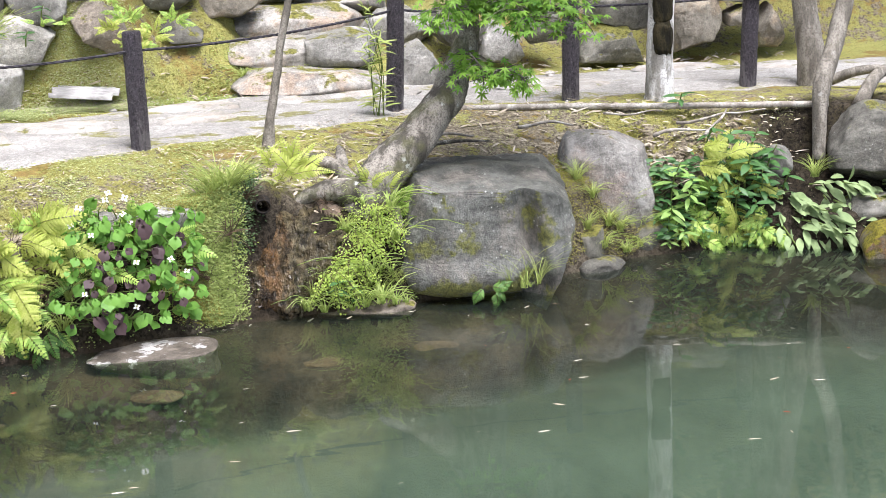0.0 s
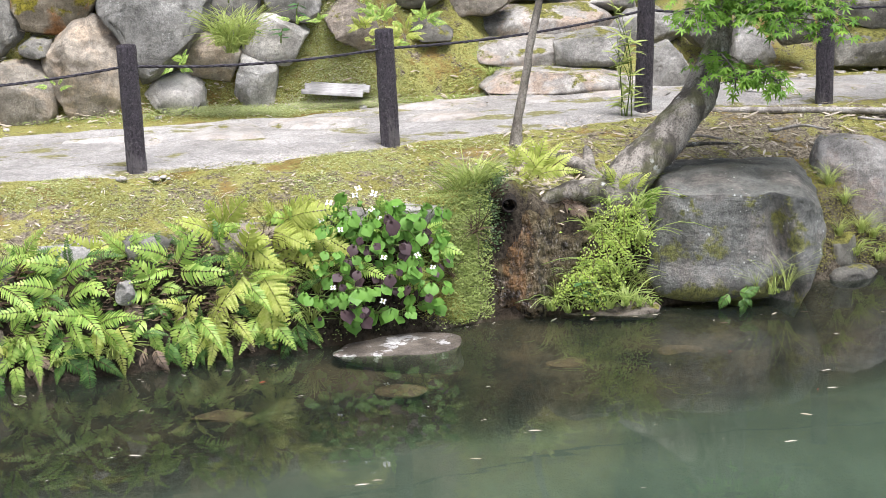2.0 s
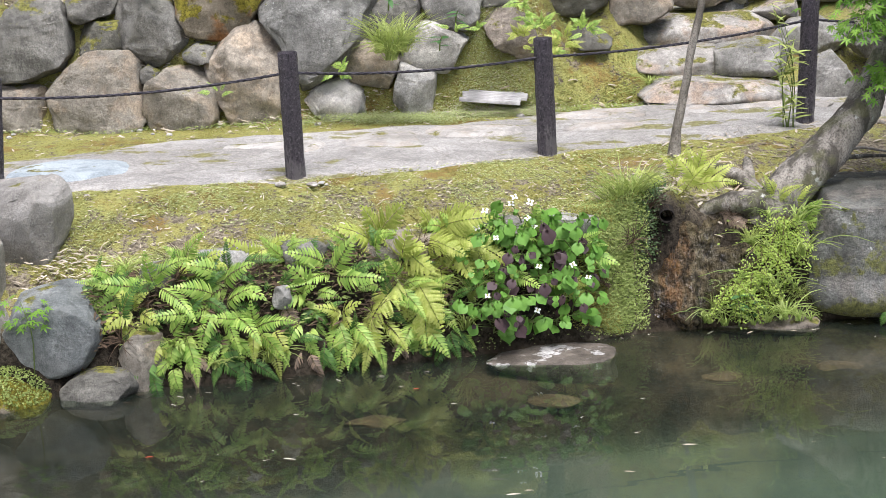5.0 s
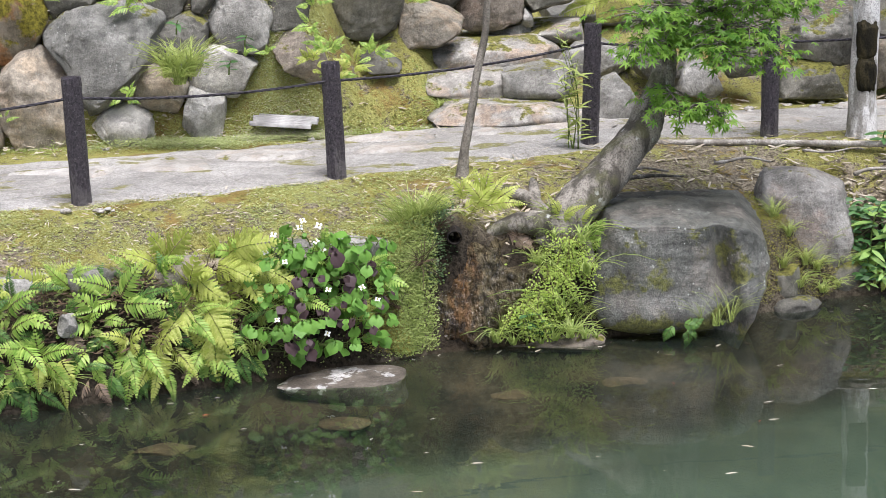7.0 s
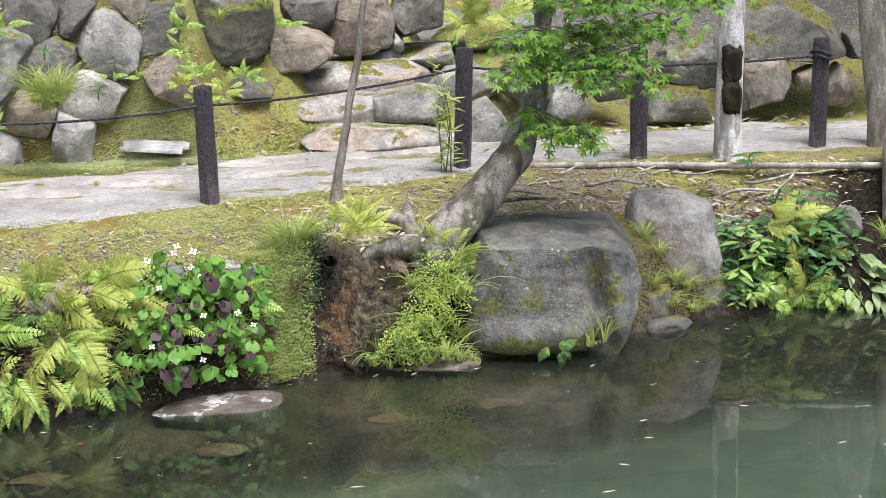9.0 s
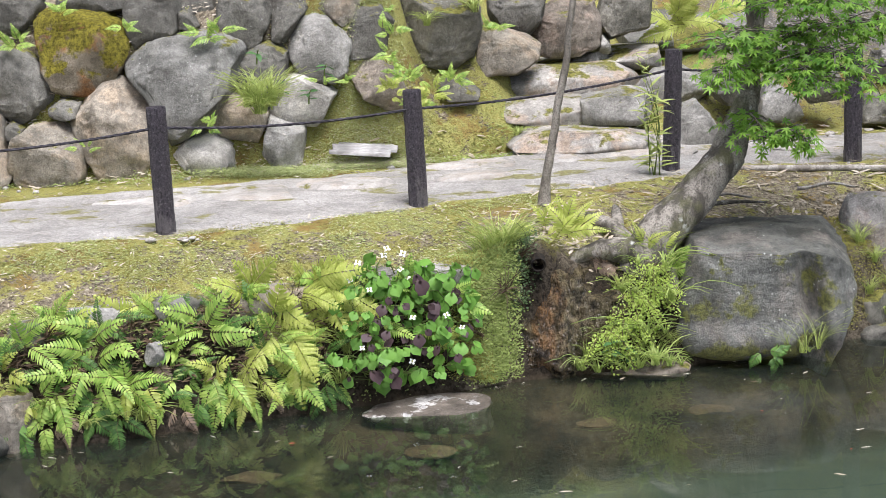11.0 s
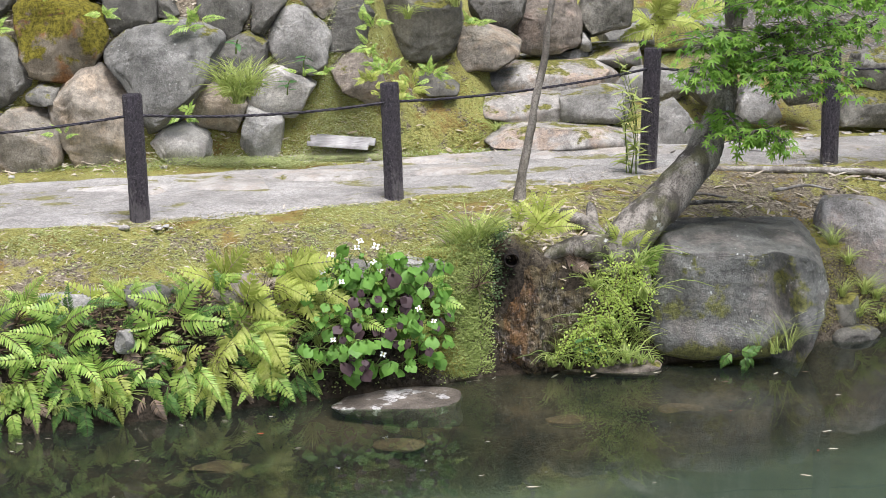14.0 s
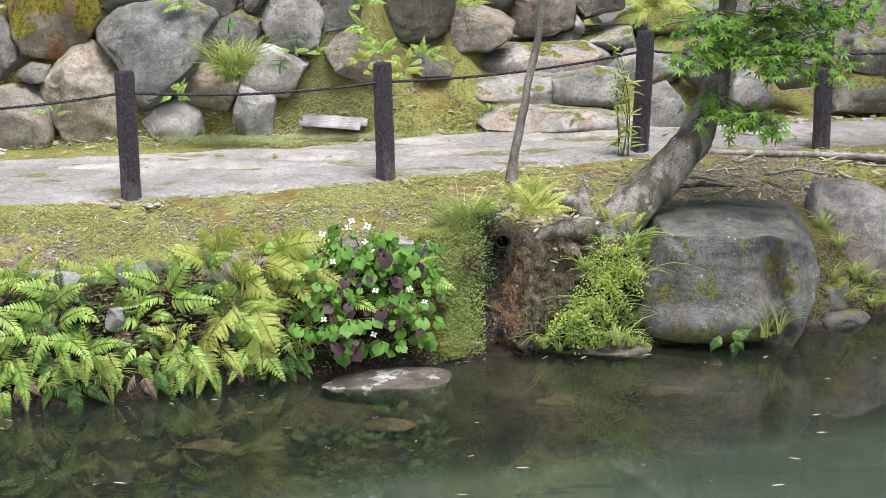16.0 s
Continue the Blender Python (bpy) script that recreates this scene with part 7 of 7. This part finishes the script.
tagged(new("lump_weeds", s.mesh("lump_weeds", COVER_GREEN)), "small bright weeds growing on the mossy lump", "weeds", kind="stuff")

# maple seedling before the blue-grey boulder
seedling = empty("maple_seedling", -2.24, 6.30, 0.12, "tiny maple seedling with pale green leaves", "seedling")
s = Soup()
line = curve_points([(0, 0, -0.03), (0.01, -0.01, 0.14), (-0.02, -0.02, 0.28)], 8)
tube(s, line, [0.003 * (1 - 0.5 * i / 7) for i in range(8)], 5)
part("stem", s.mesh("stem", GREEN_STEM), seedling)
s = Soup()
s.add(*maple_leaf(0.034))
SEED_LEAF = s.mesh("leaf", MAPLE_GREEN)
for k in range(26):
    a = 2.4 * k
    r = rn.uniform(0.02, 0.13)
    part("leaf", SEED_LEAF, seedling, "", frame_at((r * math.cos(a), 0.5 * r * math.sin(a) - 0.02, rn.uniform(0.17, 0.30)), (math.cos(a), math.sin(a) - .3, -0.1), (rn.gauss(0, .2), -0.5, 1)) @ Matrix.Scale(rn.uniform(0.7, 1.1), 4))

# floating leaves
rn = random.Random(77)
s = Soup()
for _ in range(150):
    x, y = rn.uniform(-3.2, 3.6), 4.2 + 3.4 * rn.random() ** 0.7
    if y > float(edge_y(x)) - 0.03:
        continue
    l = rn.choice((0.012, 0.015, 0.02, 0.03, 0.05)) * rn.uniform(0.7, 1.1)
    a = rn.gauss(0, 0.5)
    s.add(*blade(l, l * rn.uniform(0.14, 0.26), 3, 0.02, 0.06), frame_at((x, y, 0.003), (math.cos(a), math.sin(a), 0), (0, 0, 1)), 0 if rn.random() < 0.85 else 1)
for _ in range(90):
    # slivers and stalks gathered along the bank
    x = rn.uniform(-2.0, 2.6)
    y = float(edge_y(x)) - abs(rn.gauss(0.03, 0.09))
    l = rn.uniform(0.01, 0.045)
    a = rn.gauss(0, 0.5)
    s.add(*blade(l, l * rn.uniform(0.06, 0.2), 3, 0.02, 0.06), frame_at((x, y, 0.003), (math.cos(a), math.sin(a), 0), (0, 0, 1)), 0 if rn.random() < 0.3 else 1)
for x, y, l, a in ((-1.62, 5.62, 0.03, 0.4), (2.02, 5.55, 0.03, -0.3), (1.35, 6.05, 0.018, 1.0), (2.5, 6.2, 0.016, 0.2), (1.1, 6.55, 0.016, -0.6), (-0.75, 6.35, 0.03, 0.2)):
    s.add(*blade(l, 0.4 * l, 3, 0.05, 0.2), frame_at((x, y, 0.004), (math.cos(a), math.sin(a), 0), (0.1, 0, 1)), 2)
RED_LEAF = leaf_material("red_maple_leaf", (0.22, 0.03, 0.015), (0.40, 0.08, 0.03), 0.6, 0.2)
tagged(new("floating_leaves", s.mesh("floating_leaves", [LITTER, LITTER_BROWN, RED_LEAF])), "dry leaf slivers floating on the pond", "leaf litter", kind="stuff")
q = Mat("pebble_stone", 0.85)
PEBBLE = q.color(q.mix(q.ramp(q.noise(70, 4, 0.7), 0.35, 0.65), q.mix(q.obj.outputs["Random"], (0.17, 0.15, 0.12), (0.30, 0.30, 0.29)), (0.42, 0.40, 0.36)))
PEB = rock_mesh("pebble", 1, 0.9, 0.5, 900, PEBBLE, 0, 2, 0.85, 5, 0.06)
for k in range(95):
    x = rn.uniform(-3.3, 3.3)
    y = float(wall_y(x)) - 0.14 + rn.gauss(0, 0.07) if k < 70 else float(path_y(x)) + rn.gauss(0, 0.08)
    r = (rn.uniform(0.008, 0.026) if k < 70 else rn.uniform(0.005, 0.014)) * (1.6 if rn.random() < 0.1 else 1)
    ob = tagged(new("pebble", PEB), "small pale stone lying on the ground", "pebble", "pebbles")
    ob.matrix_basis = pose(x, y, float(ground_z(np.array([x]), np.array([y]))[0]) + 0.2 * r, 0, 0, 50 * k) @ Matrix.Scale(2 * r, 4)
for dx, dy, r in ((-0.08, -0.04, 0.034), (0.06, -0.05, 0.026), (0.10, -0.03, 0.022), (0.08, -0.08, 0.02), (0.13, -0.07, 0.014)):
    ob = tagged(new("pebble", PEB), "pale stone at the foot of a post", "pebble", "pebbles")
    ob.matrix_basis = pose(-1.343 + dx, 7.41 + dy, 0.62, 0, 0, 700 * dx) @ Matrix.Diagonal((2 * r, 1.6 * r, 1.4 * r, 1))

# split-bamboo cover over the drain at the foot of the wall
cover = empty("drain_cover", -0.605, 9.06, 0.715, "weathered split-bamboo cover over a drain", "drain cover")
q = Mat("weathered_bamboo", 0.6)
BAMBOO = q.color(q.mix(q.ramp(q.noise(25, 4, 0.6, q.stretch(0.3, 1, 1)), 0.35, 0.7), (0.16, 0.155, 0.145), (0.44, 0.43, 0.41)))
for k in range(7):
    s = Soup()
    vv, ff = [], []
    for i in range(5):
        for j in range(7):
            a = math.pi * j / 6
            vv.append((-0.16 + 0.08 * i + 0.006 * k, 0.021 * math.cos(a), 0.012 * math.sin(a) - 0.004 * i))
    for i in range(4):
        for j in range(6):
            b = i * 7 + j
            ff.append((b, b + 1, b + 8, b + 7))
    s.add(vv, ff)
    part("slat", s.mesh("slat", BAMBOO), cover, "", pose(0.012 * math.sin(3 * k), -0.08 + 0.030 * k, 0.003 * k, 0, 0, 3 * math.sin(k)) @ Matrix.Diagonal((1.0 + 0.08 * math.sin(5 * k), 0.58, 1.9, 1)))

# drain hole and the wet, rust-stained rock below it
q = Mat("wet_rust_rock", 0.2, 0.8)
n1, n2, n3 = q.noise(9, 5, 0.65, q.stretch(1.6, 1, 0.5, q.geo.outputs["Position"])), q.noise(22, 6, 0.62), q.noise(6, 4, 0.6, q.stretch(2.4, 1, 0.4, q.geo.outputs["Position"]))
c = q.mix(q.ramp(n2, 0.38, 0.66), (0.04, 0.033, 0.019), (0.19, 0.155, 0.085))
sx = q.t.nodes.new("ShaderNodeSeparateXYZ")
q.link(q.geo.outputs["Position"], sx.inputs[0])
stain = q.math("ADD", q.math("MULTIPLY", q.math("ABSOLUTE", q.math("SUBTRACT", sx.outputs[0], 0.28)), 9.0), q.math("MULTIPLY", q.math("SUBTRACT", n3, 0.5), 3.0))
c = q.mix(q.ramp(n3, 0.46, 0.62, 0, 0.5), c, (0.09, 0.07, 0.035))
c = q.mix(q.ramp(stain, 0.8, 0.0, 0, 0.7), c, q.mix(q.ramp(n2, 0.42, 0.6), (0.05, 0.028, 0.012), (0.19, 0.09, 0.03)))
# grey-beige streaks painted in for the highlights of wet rock
c = q.mix(q.ramp(n1, 0.60, 0.72, 0, 0.4), c, (0.17, 0.16, 0.12))
q.bump(q.math("ADD", n2, q.math("MULTIPLY", n1, 2.4)), 1.0, 0.075)
WET = q.color(c)
ob = tagged(new("wet_rock", rock_mesh("wet_rock", 0.46, 0.42, 0.62, 78, WET, 0, 6, 0.7, 5, 0.11, 0.0)), "wet dark rock face stained rust-orange by seepage", "rock")
ob.matrix_basis = pose(0.315, 7.29, 0.16, -6, 0, -6)
ob = tagged(new("wet_rock", rock_mesh("wet_rock", 0.30, 0.26, 0.30, 73, WET, 0, 5, 0.6, 5, 0.07)), "wet brown rock under overhanging plants", "rock")
ob.matrix_basis = pose(0.53, 7.30, 0.20, 0, 0, 5)
drain = empty("drain_pipe", 0.262, 7.145, 0.492, "short drain pipe in the bank, blackened to read as a shaded hole", "pipe")
s = Soup()
vv, ff = [], []
n = 20
for r, y in ((0.033, 0.4), (0.033, -0.003), (0.030, -0.006), (0.027, 0.0), (0.027, 0.4)):
    for k in range(n):
        a = 2 * math.pi * k / n
        vv.append((r * math.cos(a), y, r * math.sin(a) * 0.92))
for i in range(4):
    for k in range(n):
        ff.append((i * n + k, i * n + (k + 1) % n, (i + 1) * n + (k + 1) % n, (i + 1) * n + k))
ff.append(tuple(4 * n + k for k in range(n)))
s.add(vv, ff)
# pipe coloured near-black all over, in place of the shade inside the hole
q = Mat("hole_black_pipe", 0.8, 0.2)
part("pipe", s.mesh("pipe", q.color(q.mix(q.ramp(q.noise(60, 4), 0.35, 0.65), (0.005, 0.004, 0.004), (0.022, 0.018, 0.013)))), drain)
